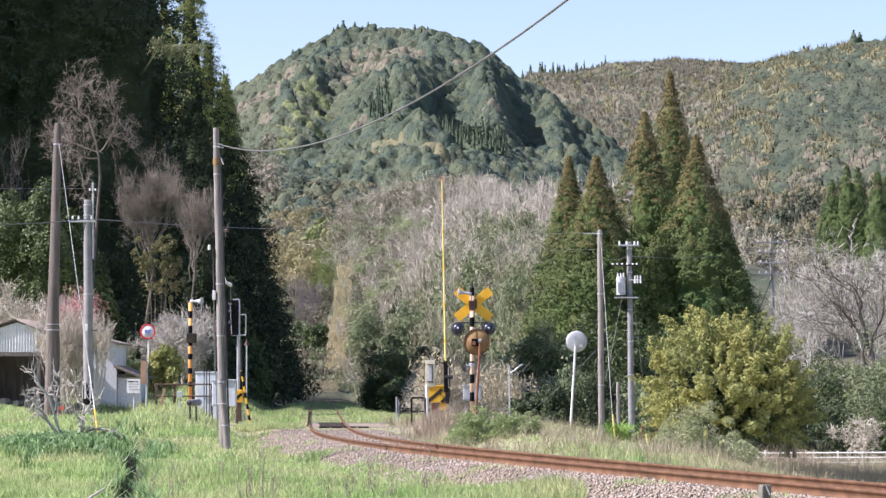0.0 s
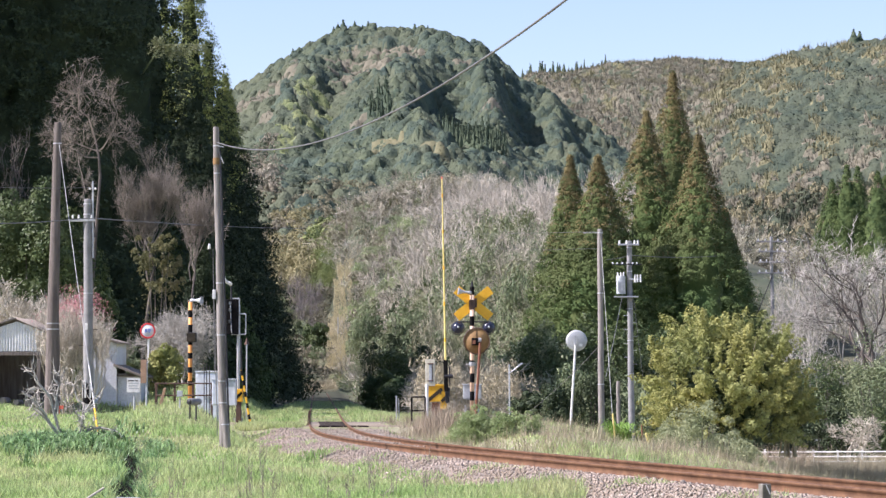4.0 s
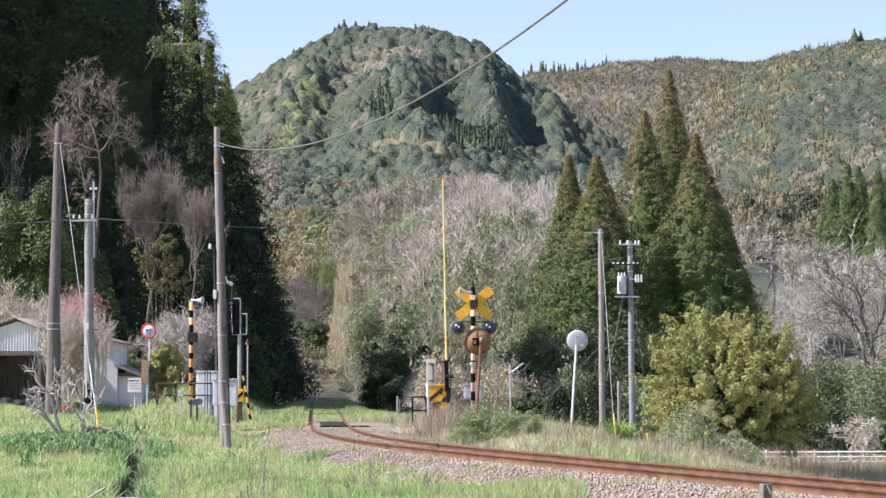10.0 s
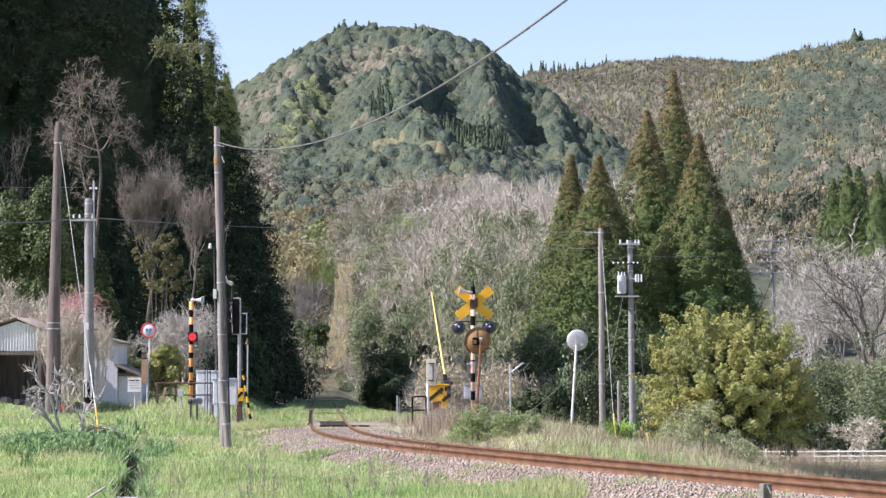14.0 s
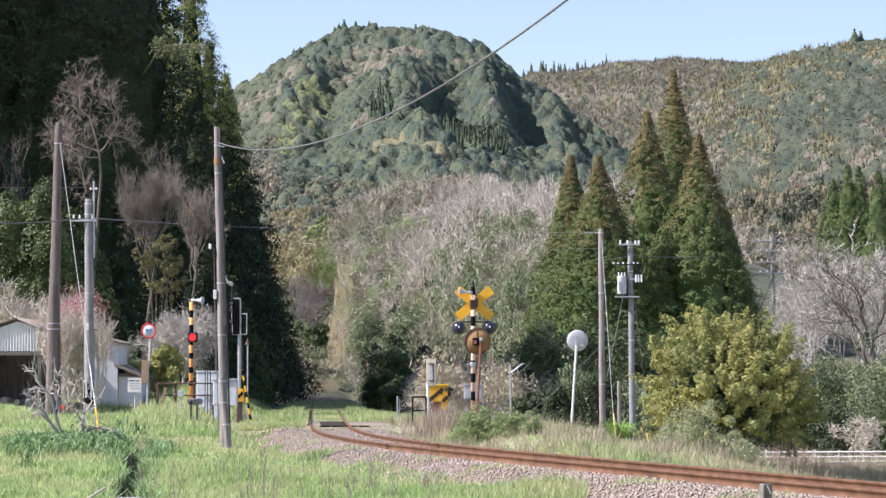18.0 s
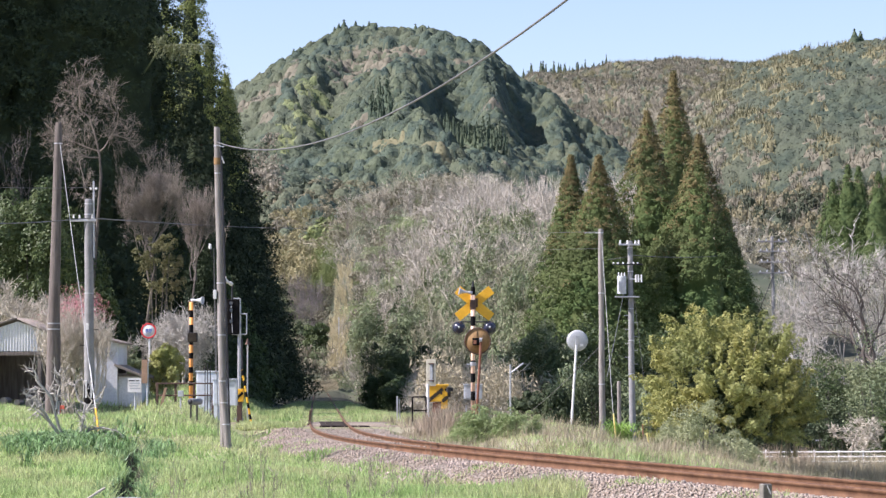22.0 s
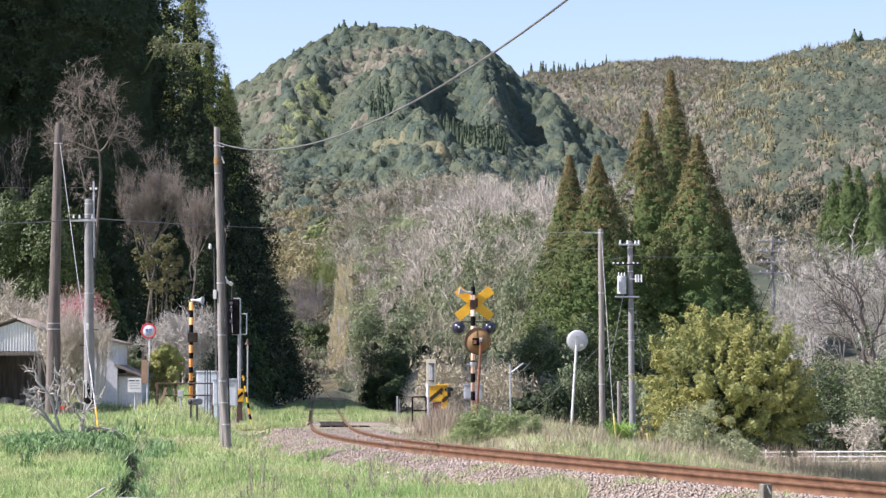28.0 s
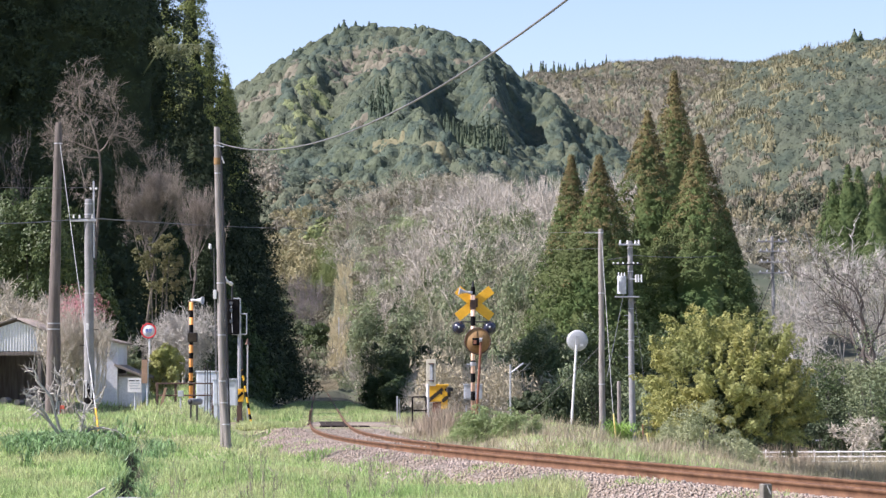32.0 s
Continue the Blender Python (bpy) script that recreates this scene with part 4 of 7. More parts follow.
CREST = [(144.0, 1160, 0.85), (146.5, 1163, 0.7), (156.5, 1162, 0.78), (160.5, 1160, 0.7), (191.0, 1160, 0.8), (194.0, 1162, 0.7), (-35.5, 850, 0.44), (-33.8, 852, 0.50), (-37.0, 850, 0.36), (-30.0, 855, 0.42), (-25.5, 858, 0.42), (-9.5, 858, 0.44), (-5.0, 858, 0.36), (-50.0, 835, 0.36)]
stuff("crest_conifers", scatter(spire_far, np.array([(x, y, gz(x, y) + 1.2, 1.9 * f, f + 0.05) for x, y, f in CREST]), rng_sky), M_HILLDARK, "single pointed conifers rising over the crests", "woods")
P1 = places(rng_sky, 57, 114, 1525, 1550, 6.5, None, (0.6, 1.0), (0.7, 1.35), 0.3)
stuff("skyline_conifers", scatter(spire_far, P1, rng_sky), M_HILLDARK, "pointed dark conifers on the crest of the far ridge", "woods")

# ---------------------------------------------------------------- bank of leafless wood behind the crossing
bare_a = [bare_proto(200 + k, 5.4, 0.55, 3, 3, 0, 0.010, 0.012, 3, 0.40, 4, 1.9, True) for k in range(7)]
bare_b = [bare_proto(220 + k, 4.0, 0.85, 3, 3, 0, 0.012, 0.014, 4, 0.14, 3, 1.9, True) for k in range(5)]


def on_bank(x, y):
    d = x - line_x(y)
    return (d > 3.2) & (np.abs(x) < 0.182 * y + 3) & (x < 0.085 * y)


P1 = places(rng, -16, 24, 150, 236, 3.0, on_bank, (0.8, 1.3), (0.7, 1.2))
pale = (P1[:, 1] > 196 + 6 * waves(P1[:, 0], P1[:, 1], 5, 0.4)) | (rng.random(len(P1)) < 0.15)
P1[:, 4] *= np.where(pale, 1.12, 0.9)
stuff("bank_pale_wood", scatter(bare_a, P1[pale], rng), M_BANKTWIG, "pale leafless trees crowding the top of the bank", "woods")
stuff("bank_bare_wood", scatter(bare_a, P1[~pale], rng), M_TWIG, "dense leafless grey-brown trees on the bank", "woods")
P1 = places(rng, -14.0, 6, 282, 338, 3.2, lambda x, y: x > -0.0435 * y, (0.9, 1.4), (0.6, 0.9))
beige = rng.random(len(P1)) < 0.55
stuff("cutting_beige_wood", scatter(bare_a, P1[beige], rng), M_TWIG, "beige leafless trees on the slope above the cutting", "woods")
stuff("cutting_pale_wood", scatter(bare_a, P1[~beige], rng), M_BANKTWIG, "pale leafless trees on the slope above the cutting", "woods")
P1 = places(rng, -13, 20, 116, 152, 2.7, lambda x, y: on_bank(x, y) & (x - line_x(y) > 8), (0.8, 1.2), (0.6, 1.0))
stuff("bank_scrub", scatter(bare_b, P1, rng), M_TWIG, "tangled leafless scrub at the foot of the bank", "woods")
sage = [crown_proto(240 + k, 760, 0.070, 1.5, 1.3, 30, -0.5, 0.8, 0.26, 0.5, 0.6) for k in range(5)]
P1 = places(rng, -14, 20, 112, 214, 2.4, lambda x, y: on_bank(x, y) & ((y > 154) & (x - line_x(y) > 4) | (x - line_x(y) > 9.5)) & (patch(x, y, 4, 0.3, -0.45 + 0.013 * (y - 165) - 0.5 * step(1, -4, x)) | (bump(x, y, 5.2, 182, 4.4, 24) > 0.42) | (bump(x, y, -6.0, 205, 2.2, 14) > 0.5)) & ~(bump(x, y, 1.0, 205, 1.4, 8) > 0.5), (0.8, 1.5), (1.1, 2.2))
stuff("bank_evergreen_shrubs", scatter(sage, P1, rng), M_SAGE, "grey-green evergreen shrubs among the bare trees", "shrubs")
P1 = places(rng, -13, 22, 205, 242, 3.0, lambda x, y: on_bank(x, y) & patch(x, y, 8, 1.3, 0.3), (0.7, 1.2), (0.7, 1.2))
stuff("bank_top_shrubs", scatter(sage, P1, rng), M_EVER, "dark evergreen shrubs along the top of the bank", "shrubs")
dryland = [crown_proto(250 + k, 420, 0.10, 0.9, 0.9, 14, -0.5, 0.8, 0.34, 0.14, 0.8) for k in range(4)]
P1 = places(rng, -0.6, 3.7, 110, 124, 1.25, lambda x, y: patch(x, y, 2.0, 0.2, -0.5), (0.7, 1.3), (0.9, 2.3), 0.1)
stuff("dry_scrub", scatter(dryland, P1, rng), M_STRAW, "straw-coloured dry scrub at the foot of the bank", "shrubs")
P1 = places(rng, -0.3, 3.3, 112, 129, 0.9, None, (0.42, 0.70), (0.42, 0.80), 0.1)
fair = rng.random(len(P1)) < 0.5
stuff("bank_foot_pale_brush", scatter(bare_b, P1[fair], rng), M_STRAW, "straw-pale leafless brush at the foot of the bank", "shrubs")
stuff("bank_foot_beige_brush", scatter(bare_b, P1[~fair], rng), M_BANKTWIG, "beige leafless brush at the foot of the bank", "shrubs")
# slope that closes the cutting behind the line
def sunny_head(x, y):
    """The sunny bend of the slope where golden scrub and young bamboo grow."""
    return (x < -0.0427 * y) & (x > -0.0690 * y) & (y > 303)


P1 = places(rng, -30, 0, 262, 345, 8.0, lambda x, y: (np.abs(x) < 0.13 * y) & ~sunny_head(x, y) & ~((x < -0.034 * y) & (x > -0.048 * y) & (y < 306)), (0.9, 1.5), (0.7, 1.3))
# twigs darkened here: the partial shade of the cutting put into their colour
stuff("cutting_end_scrub", scatter(bare_a, P1, rng), M_DIMTWIG, "leafless scrub on the slope behind the cutting", "woods")
P1 = places(rng, -30, 14, 236, 350, 2.9, lambda x, y: (x > -0.105 * y) & ~sunny_head(x, y) & ((x - line_x(y) > 3) | (y > 262)) & ~((x < -0.0355 * y) & (x > -0.0445 * y) & (y < 306)), (0.4, 0.7), (0.4, 0.75), 0.2)
stuff("cutting_brush", scatter(brush, P1, rng), M_BRUSH, "grey-brown brush on the slope behind the bank", "shrubs")
P1 = places(rng, -28, 0, 258, 345, 4.0, lambda x, y: patch(x, y, 7, 0.9, -0.35) & ~((x > -13.5) & (x < -10.5) & (y < 305)), (0.9, 1.8), (0.8, 1.6))
stuff("cutting_end_shrubs", scatter(sage, P1, rng), M_SAGE, "green shrubs on the slope behind the cutting", "shrubs")
P1 = places(rng, -9.5, -0.5, 277, 309, 2.0, lambda x, y: patch(x, y, 3.2, 0.2, -0.2), (0.8, 1.3), (0.9, 1.5))
stuff("cutting_slope_shrubs", scatter(sage, P1, rng), M_GREENWEED, "grey-green shrubs below the pale wood", "shrubs")
P1 = places(rng, -12.1, -11.1, 268, 302, 0.9, None, (0.35, 0.6), (1.2, 2.8))
stuff("cutting_end_reeds", scatter(dryland, P1, rng), M_REED, "bleached yellow reeds on the sunny cutting slope", "shrubs")
P1 = places(rng, -62, 14, 345, 590, 4.0, lambda x, y: (x > -0.10 * y) & patch(x, y, 14, 0.7, 0.3), (0.7, 1.2), (0.6, 1.1), 0.3)
stuff("gully_woods", scatter(broad, P1, rng), M_HILLGREEN, "evergreen trees in the gully below the hill", "woods")
P1 = places(rng, -62, 14, 330, 590, 3.8, lambda x, y: (x > -0.10 * y) & ~patch(x, y, 14, 0.7, 0.4), (0.6, 1.0), (0.6, 1.0), 0.3)
stuff("gully_brush", scatter(brush, P1, rng), M_GULLY, "olive and brown brush in the gully", "woods")
P1 = places(rng, -30, -21, 512, 552, 1.9, lambda x, y: bump(x / y, y, -0.0475, 534, 0.0055, 17) + 0.25 * waves(x, y, 3, 0.4) > 0.45, (0.6, 1.0), (0.8, 1.5), 0.2)
stuff("gully_bamboo", scatter(broad, P1, rng), M_LIMELEAF, "bright green bamboo clump at the head of the gully", "woods")
P1 = places(rng, -40, -26, 500, 560, 2.4, lambda x, y: (x < -0.0535 * y) & (x > -0.0690 * y) & patch(x, y, 6, 1.9, -0.5), (0.6, 1.1), (0.5, 1.0), 0.2)
stuff("gully_golden_scrub", scatter(brush, P1, rng), M_GOLD, "golden olive scrub on the sunny side of the gully", "shrubs")
P1 = places(rng, -54, -34, 545, 668, 2.6, lambda x, y: (x < -0.0655 * y) & (x > -0.0815 * y) & patch(x, y, 5, 0.6, 0.0), (0.6, 1.1), (0.6, 1.3), 0.0)
stuff("gully_pale_scrub", scatter(brush, P1, rng), M_PALEBRUSH, "pale beige scrub along the edge of the gully", "shrubs")
P1 = places(rng, -24, -16, 304, 340, 1.5, lambda x, y: sunny_head(x, y) & (x < -0.0525 * y), (0.35, 0.6), (0.5, 0.9), 0.2)
stuff("slope_golden_scrub", scatter(brush, P1, rng), M_GOLD, "golden scrub on the sunny bend of the slope", "shrubs")
P1 = places(rng, -18.5, -13, 304, 336, 1.2, lambda x, y: sunny_head(x, y) & (x > -0.0545 * y), (0.55, 0.9), (1.0, 1.7), 0.2)
stuff("slope_bamboo", scatter(sage, P1, rng), M_LIMELEAF, "bright green young bamboo on the sunny bend of the slope", "shrubs")
P1 = places(rng, -11.8, -9.6, 222, 236, 0.8, None, (0.4, 0.7), (0.3, 0.9), 0.1)
stuff("line_end_straw", scatter(dryland, P1, rng), M_STRAW, "pale straw where the line leaves the cutting", "grass")
P1 = places(rng, -20, -13.2, 286, 306, 1.2, lambda x, y: bump(x, y, -16.2, 297, 2.2, 8) + 0.4 * waves(x, y, 1.7) > 0.55, (0.3, 0.6), (0.4, 1.0), 0.2)
stuff("cutting_stems", scatter(bare_a, P1, rng), M_PLUMTWIG, "bare purplish stems over the dark hollow", "woods")
leafy("hollow_evergreen", (-14.0, 282.0, gz(-14.0, 282.0)), 1.7, 2.3, 6000, 0.13, 499, M_EVER, "dark evergreen bush in the hollow at the end of the cutting", "shrub", "cutting shrubs", 30, lift=0.9)
leafy("hollow_evergreen", (-15.8, 287.0, gz(-15.8, 287.0)), 1.3, 1.6, 4000, 0.13, 498, M_SHADELEAF, "dark evergreen bush in the hollow at the end of the cutting", "shrub", "cutting shrubs", 30, lift=0.9)
# right-hand wood between the cedars and the far hills
P1 = places(rng, 24, 62, 165, 300, 6.6, lambda x, y: (np.abs(x) < 0.185 * y) & (x > 0.10 * y), (1.0, 1.6), (0.5, 0.9))
stuff("valley_bare_wood", scatter(bare_a, np.concatenate([P1, places(rng, 20, 36, 144, 168, 4.5, lambda x, y: x > 0.145 * y, (1.0, 1.4), (0.5, 0.8))]), rng), M_TWIG, "leafless grey wood beyond the stream", "woods")
P1 = places(rng, 36, 115, 330, 640, 4.6, lambda x, y: (np.abs(x) < 0.185 * y) & (x > 0.09 * y) & ~patch(x, y, 20, 0.0, 0.2), (0.9, 1.5), (0.9, 1.5))
stuff("valley_brown_wood", scatter(brush, P1, rng), M_HILLBROWN, "brown leafless wood on the valley side", "woods")
P1 = places(rng, 36, 115, 330, 640, 7.0, lambda x, y: (np.abs(x) < 0.185 * y) & (x > 0.09 * y) & patch(x, y, 20, 0.0, 0.1), (0.5, 0.9), (0.6, 1.0))
stuff("valley_bamboo", scatter(plume, P1, rng), M_HILLYELLOW, "olive bamboo on the valley side", "woods")
for k, (x, y, top) in enumerate([(42.8, 265, 24.2), (45.6, 275, 24.9), (45.5, 262, 23.3), (47.4, 268, 23.2), (49.5, 270, 24.5), (41.4, 266, 22.7)]):
    cedar((x, y, gz(x, y) - 0.2), top - gz(x, y), 5.4, 300 + k, 900, 26, 0.13, M_GREENCEDAR, "young pointed cedar with bright green foliage", "valley cedars", tip=0.9, lobe=0.62, reach=(0.8, 1.05), core=0.68)

# ---------------------------------------------------------------- tall cedars right of the line
RIGHT_CEDARS = [cedar(a, h * 0.99, r * 1.08, s, 2150, 32, 0.088, tip=0.95, lobe=0.48, reach=(0.66, 1.03), core=0.42, brown=0.78) for a, h, r, s in (
    ((14.70, 160.00, 0.59), 20.80, 4.9, 11), ((12.68, 156.00, 0.61), 17.74, 5.3, 12), ((15.50, 152.00, 0.63), 15.77, 5.0, 13),
    ((9.30, 150.00, 0.64), 14.29, 4.8, 14), ((7.87, 155.00, 0.61), 14.82, 3.6, 15), ((17.78, 158.00, 0.60), 11.62, 3.0, 16), ((11.53, 160.00, 0.59), 10.30, 3.2, 17))]

# ---------------------------------------------------------------- cedar wood left of the line, coloured dark for shade
FRONT = [((-15.27, 121.00, 0.53), 29.0, 5.6, 22), ((-15.87, 118.00, 0.56), 31.0, 6.0, 23), ((-17.44, 117.00, 0.56), 32.0, 6.2, 24), ((-19.28, 117.00, 0.56), 32.0, 6.2, 25), ((-21.20, 116.00, 0.57), 28.0, 6.2, 26)]
DARK = "towering cedar at the edge of a wood coloured for shade"
DEEP = [cedar((a[0], a[1], gz(a[0], a[1]) - 0.3), h - gz(a[0], a[1]) * 0.8, r, s, 1100, 26, 0.125, M_SHADECEDAR, DARK, "cedar wood", tip=0.66, lobe=0.66, core=0.55) for a, h, r, s in FRONT]
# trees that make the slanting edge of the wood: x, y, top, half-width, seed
for x, y, top, r, s, m, lab in ((-16.70, 150.0, 24.50, 6.0, 31, M_SHADECEDAR, DARK), (-14.79, 146.0, 26.60, 6.8, 21, M_SHADECEDAR, "tall cedar with sunlight coloured into its green top"), (-14.30, 153.0, 22.11, 5.4, 20, M_SHADECEDAR, DARK), (-13.49, 139.0, 16.18, 4.8, 27, M_SHADECEDAR, DARK), (-14.31, 165.0, 21.63, 6.0, 28, M_SHADECEDAR, DARK), (-14.68, 190.0, 15.82, 4.6, 29, M_SHADECEDAR, DARK), (-13.56, 133.0, 11.52, 5.0, 30, M_GREENCEDAR, DARK)):
    # three of these trees get sunlight painted on from the share brown upwards
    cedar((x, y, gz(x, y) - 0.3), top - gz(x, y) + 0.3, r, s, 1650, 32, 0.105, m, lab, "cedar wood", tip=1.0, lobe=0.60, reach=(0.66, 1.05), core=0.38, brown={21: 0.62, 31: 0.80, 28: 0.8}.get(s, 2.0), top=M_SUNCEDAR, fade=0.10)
BACK = cedar((-16.0, 154.0, gz(-16.0, 154.0) - 0.3), 17.0, 5.0, 35, 380, 18, 0.22, M_SHADECEDAR, "cedar added to fill the wood and thicken its shade", "cedar wood", tip=0.8, lobe=0.9, core=0.6)
# extra cedars hidden behind the front trees, added to shade the edge and cutting
for x, y, top in ((-17.6, 127.5, 19.0), (-18.4, 131.5, 20.0), (-24.5, 262.0, 21.0), (-26.5, 310.0, 24.0), (-20.5, 138.0, 22.0), (-21.5, 146.0, 22.0), (-26.5, 137.0, 25.0), (-27.0, 145.0, 25.0), (-33.0, 140.0, 29.0), (-19.5, 160.0, 19.0), (-25.0, 162.0, 24.0), (-18.0, 175.0, 19.0), (-24.0, 178.0, 24.0), (-18.5, 190.0, 18.0)):
    s = (top - gz(x, y)) / 17.0
    copy_thing(BACK, pose(x, y, gz(x, y) - 0.3, 0, 0, 37.0 * x) @ Matrix.Diagonal((0.75, 0.75, max(s, 0.5), 1)))
# a pale bough that hangs out of the wood and rocks in the wind
bx, by, bz0 = -12.40, 110.0, 15.97
base = DEEP[0].location
rng = np.random.default_rng(33)
stem = [(0.3, 0.0, bz0 - base.z - 0.6), (bx - base.x, by - base.y, bz0 - base.z), (bx - base.x + 1.0, by - base.y - 0.1, bz0 - base.z + 0.08), (bx - base.x + 2.5, by - base.y - 0.2, bz0 - base.z - 0.02)]
bough = part("bough", tube(stem, [0.05, 0.04, 0.025, 0.006], 6), M_SAGE, DEEP[0], "pale drooping bough")
sprays = []
for k in range(84):
    f = rng.uniform(-0.3, 2.1) if k % 3 else rng.uniform(-0.5, 0.9)
    ln = rng.uniform(0.25, 0.80) * (1.0 if f < 1.3 else 0.5)
    c = np.array([bx - base.x + f, by - base.y + rng.uniform(-0.3, 0.3), bz0 - base.z + 0.05 + (rng.uniform(0.0, 0.5) if f < 0.2 else 0)])
    q = np.linspace(0, 1, 26)[:, None]
    way = np.array([rng.normal() * 0.22, rng.normal() * 0.2, -ln])
    sprays.append(c + q * way + rng.normal(size=(26, 3)) * 0.03)
tagged(part("spray", cards(np.concatenate(sprays), 0.05, rng, 0.35), M_SAGE, bough, "hanging pale green sprays"), kind="stuff")
rng = np.random.default_rng(31)
for k in range(14):
    y = 134 + 9.0 * k
    x = float(line_x(y)) - 6.4 - 3.2 * (k % 2) - rng.uniform(0, 1.5)
    s = rng.uniform(0.85, 1.05)
    copy_thing(BACK, pose(x, y, gz(x, y) - 0.3, 0, 0, rng.uniform(0, 360)) @ Matrix.Diagonal((s * 0.62, s * 0.62, s, 1)))
# tall unseen cedars out of view on the left, added to block the sun
for k in range(14):
    x, y = -24.5 - 3.4 * (k % 7), 113.0 + 10.0 * (k // 7) + rng.uniform(-1, 1)
    s = rng.uniform(1.9, 2.2)
    copy_thing(BACK, pose(x, y, gz(x, y) - 0.3, 0, 0, 50.0 * k) @ Matrix.Diagonal((1.2, 1.2, s, 1)))
# evergreens along the foot of the bank, facing the line
for k in range(10):
    y = 146.0 + 7.0 * k
    x = float(line_x(y)) + 4.6 + rng.uniform(0, 2.2)
    leafy("bank_evergreen", (x, y, gz(x, y)), 1.5 + rng.uniform(-0.3, 0.4), 1.9 + rng.uniform(-0.3, 0.9), 7000, 0.075, 500 + k, M_SHADELEAF, "evergreen shrub overhanging the shaded cutting", "shrub", "cutting shrubs", 20, lift=0.95)
for k in range(7):
    y = 120.0 + 7.0 * k
    x = float(line_x(y)) - 3.6 - rng.uniform(0, 0.9)
    leafy("bank_evergreen", (x, y, gz(x, y)), 1.1 + rng.uniform(-0.2, 0.3), 0.9 + rng.uniform(-0.2, 0.5), 4500, 0.075, 520 + k, M_EVER, "low evergreen shrub at the foot of the dark wood", "shrub", "cutting shrubs", 20, lift=0.8)

# ---------------------------------------------------------------- left-hand trees and shrubs
EVER_LABEL = "glossy evergreen tree at the foot of the dark wood"
leafy("evergreen_tree", (-16.22, 100.0, gz(-16.22, 100.0)), 2.4, 4.6, 32000, 0.068, 401, M_EVER, EVER_LABEL, "tree", "wood edge trees", lift=1.0, skirt=0.0)
leafy("evergreen_tree", (-18.78, 104.0, gz(-18.78, 104.0)), 2.2, 4.0, 24000, 0.07, 402, M_EVER, EVER_LABEL, "tree", "wood edge trees", lift=1.0, skirt=0.0)
leafy("mixed_tree", (-11.18, 98.0, gz(-11.18, 98.0)), 1.0, 1.35, 5200, 0.055, 403, M_OLIVE, "slender tree with olive green leaves before the dark wood", "tree", "wood edge trees", blobs=46, blob=0.13, lift=3.9, asp=0.3, jit=0.9, skirt=0.10, low=-1.0)
leafy("mixed_tree", (-10.75, 99.0, gz(-10.75, 99.0)), 0.7, 1.1, 3600, 0.055, 408, M_GOLD, "slender tree with sparse golden olive leaves before the dark wood", "tree", "wood edge trees", blobs=30, blob=0.14, lift=4.1, asp=0.3, jit=0.9, skirt=0.08, low=-1.0)
leafy("mixed_shrub", (-10.4, 108.0, gz(-10.4, 108.0)), 0.9, 3.2, 7560, 0.070, 404, M_SHADECEDAR, "shrub before the wood, coloured dark for its shade", "shrub", "wood edge shrubs", lift=1.05)
leafy("mixed_shrub", (-9.82, 90.0, gz(-9.82, 90.0)), 0.72, 0.95, 6480, 0.056, 405, M_BAMBOO, "small rounded yellow-green garden shrub", "shrub", "wood edge shrubs")
leafy("mixed_shrub", (-12.27, 96.0, gz(-12.27, 96.0)), 0.9, 1.0, 5400, 0.064, 406, M_SAGE, "olive shrub behind the white building", "shrub", "wood edge shrubs", lift=1.1)
leafy("mixed_shrub", (-15.38, 108.0, gz(-15.38, 108.0)), 1.6, 3.0, 7560, 0.104, 407, M_EVER, "dark green shrub in the shade of the wood", "shrub", "wood edge shrubs")


# leafless trees before the wood: each row x, y, top, half-width, seed, forks
def bare_at(x, y, top, width, seed, mat, label, group, name="bare_tree", z=None, tip=None, hoist=0.0, **more):
    z = gz(x, y) if z is None else z
    ps = bare_parts(seed, top - z - hoist, width=width, **more)
    if hoist:
        ps = [(v + np.array([0, 0, hoist]), f) for v, f in ps]
        r = (top - z - hoist) * more["trunk"]
        ps[0] = join([ps[0], tube([(-0.5, 0, -0.2), (-0.3, 0, hoist * 0.5), (0, 0, hoist)], [r * 1.8, r * 1.4, r], 6)])
    return bare_tree((x, y, z), ps, mat, label, group, name, tip, M_DARKTWIG if hoist else None)


bare_at(-13.65, 100.0, 14.35, 1.95, 411, M_DIMTWIG, "leafless tree with pale spreading limbs before the wood", "wood edge trees", hoist=9.0, spread=0.85, levels=5, kids=4, trunk=0.012, twig=0.005, upward=0.10, twigs=4, first=0.25)
bare_at(-11.43, 99.0, 10.95, 1.05, 412, M_DIMTWIG, "leafless brown tree with dense upright twigs", "wood edge trees", hoist=4.6, spread=0.42, levels=5, kids=4, trunk=0.010, twig=0.005, stems=4, upward=0.50, twigs=4, first=0.22)
bare_at(-10.56, 107.0, 9.9, 0.85, 413, M_DIMTWIG, "small leafless brown tree with dense upright twigs", "wood edge trees", hoist=5.2, spread=0.45, levels=4, kids=4, trunk=0.010, twig=0.006, stems=4, upward=0.45, twigs=5, first=0.22)
bare_at(-18.38, 110.0, 13.27, 1.8, 414, M_DARKTWIG, "dim leafless tree inside the shaded wood", "wood edge trees", spread=0.6, kids=3, trunk=0.008, twig=0.012, stems=2, upward=0.3, twigs=4)
bare_at(-9.65, 93.0, 4.51, 1.4, 415, M_PALETWIG, "low leafless tree with pale grey twigs", "garden trees", spread=0.8, levels=4, kids=5, trunk=0.014, twig=0.006, stems=3, upward=0.10, twigs=4)
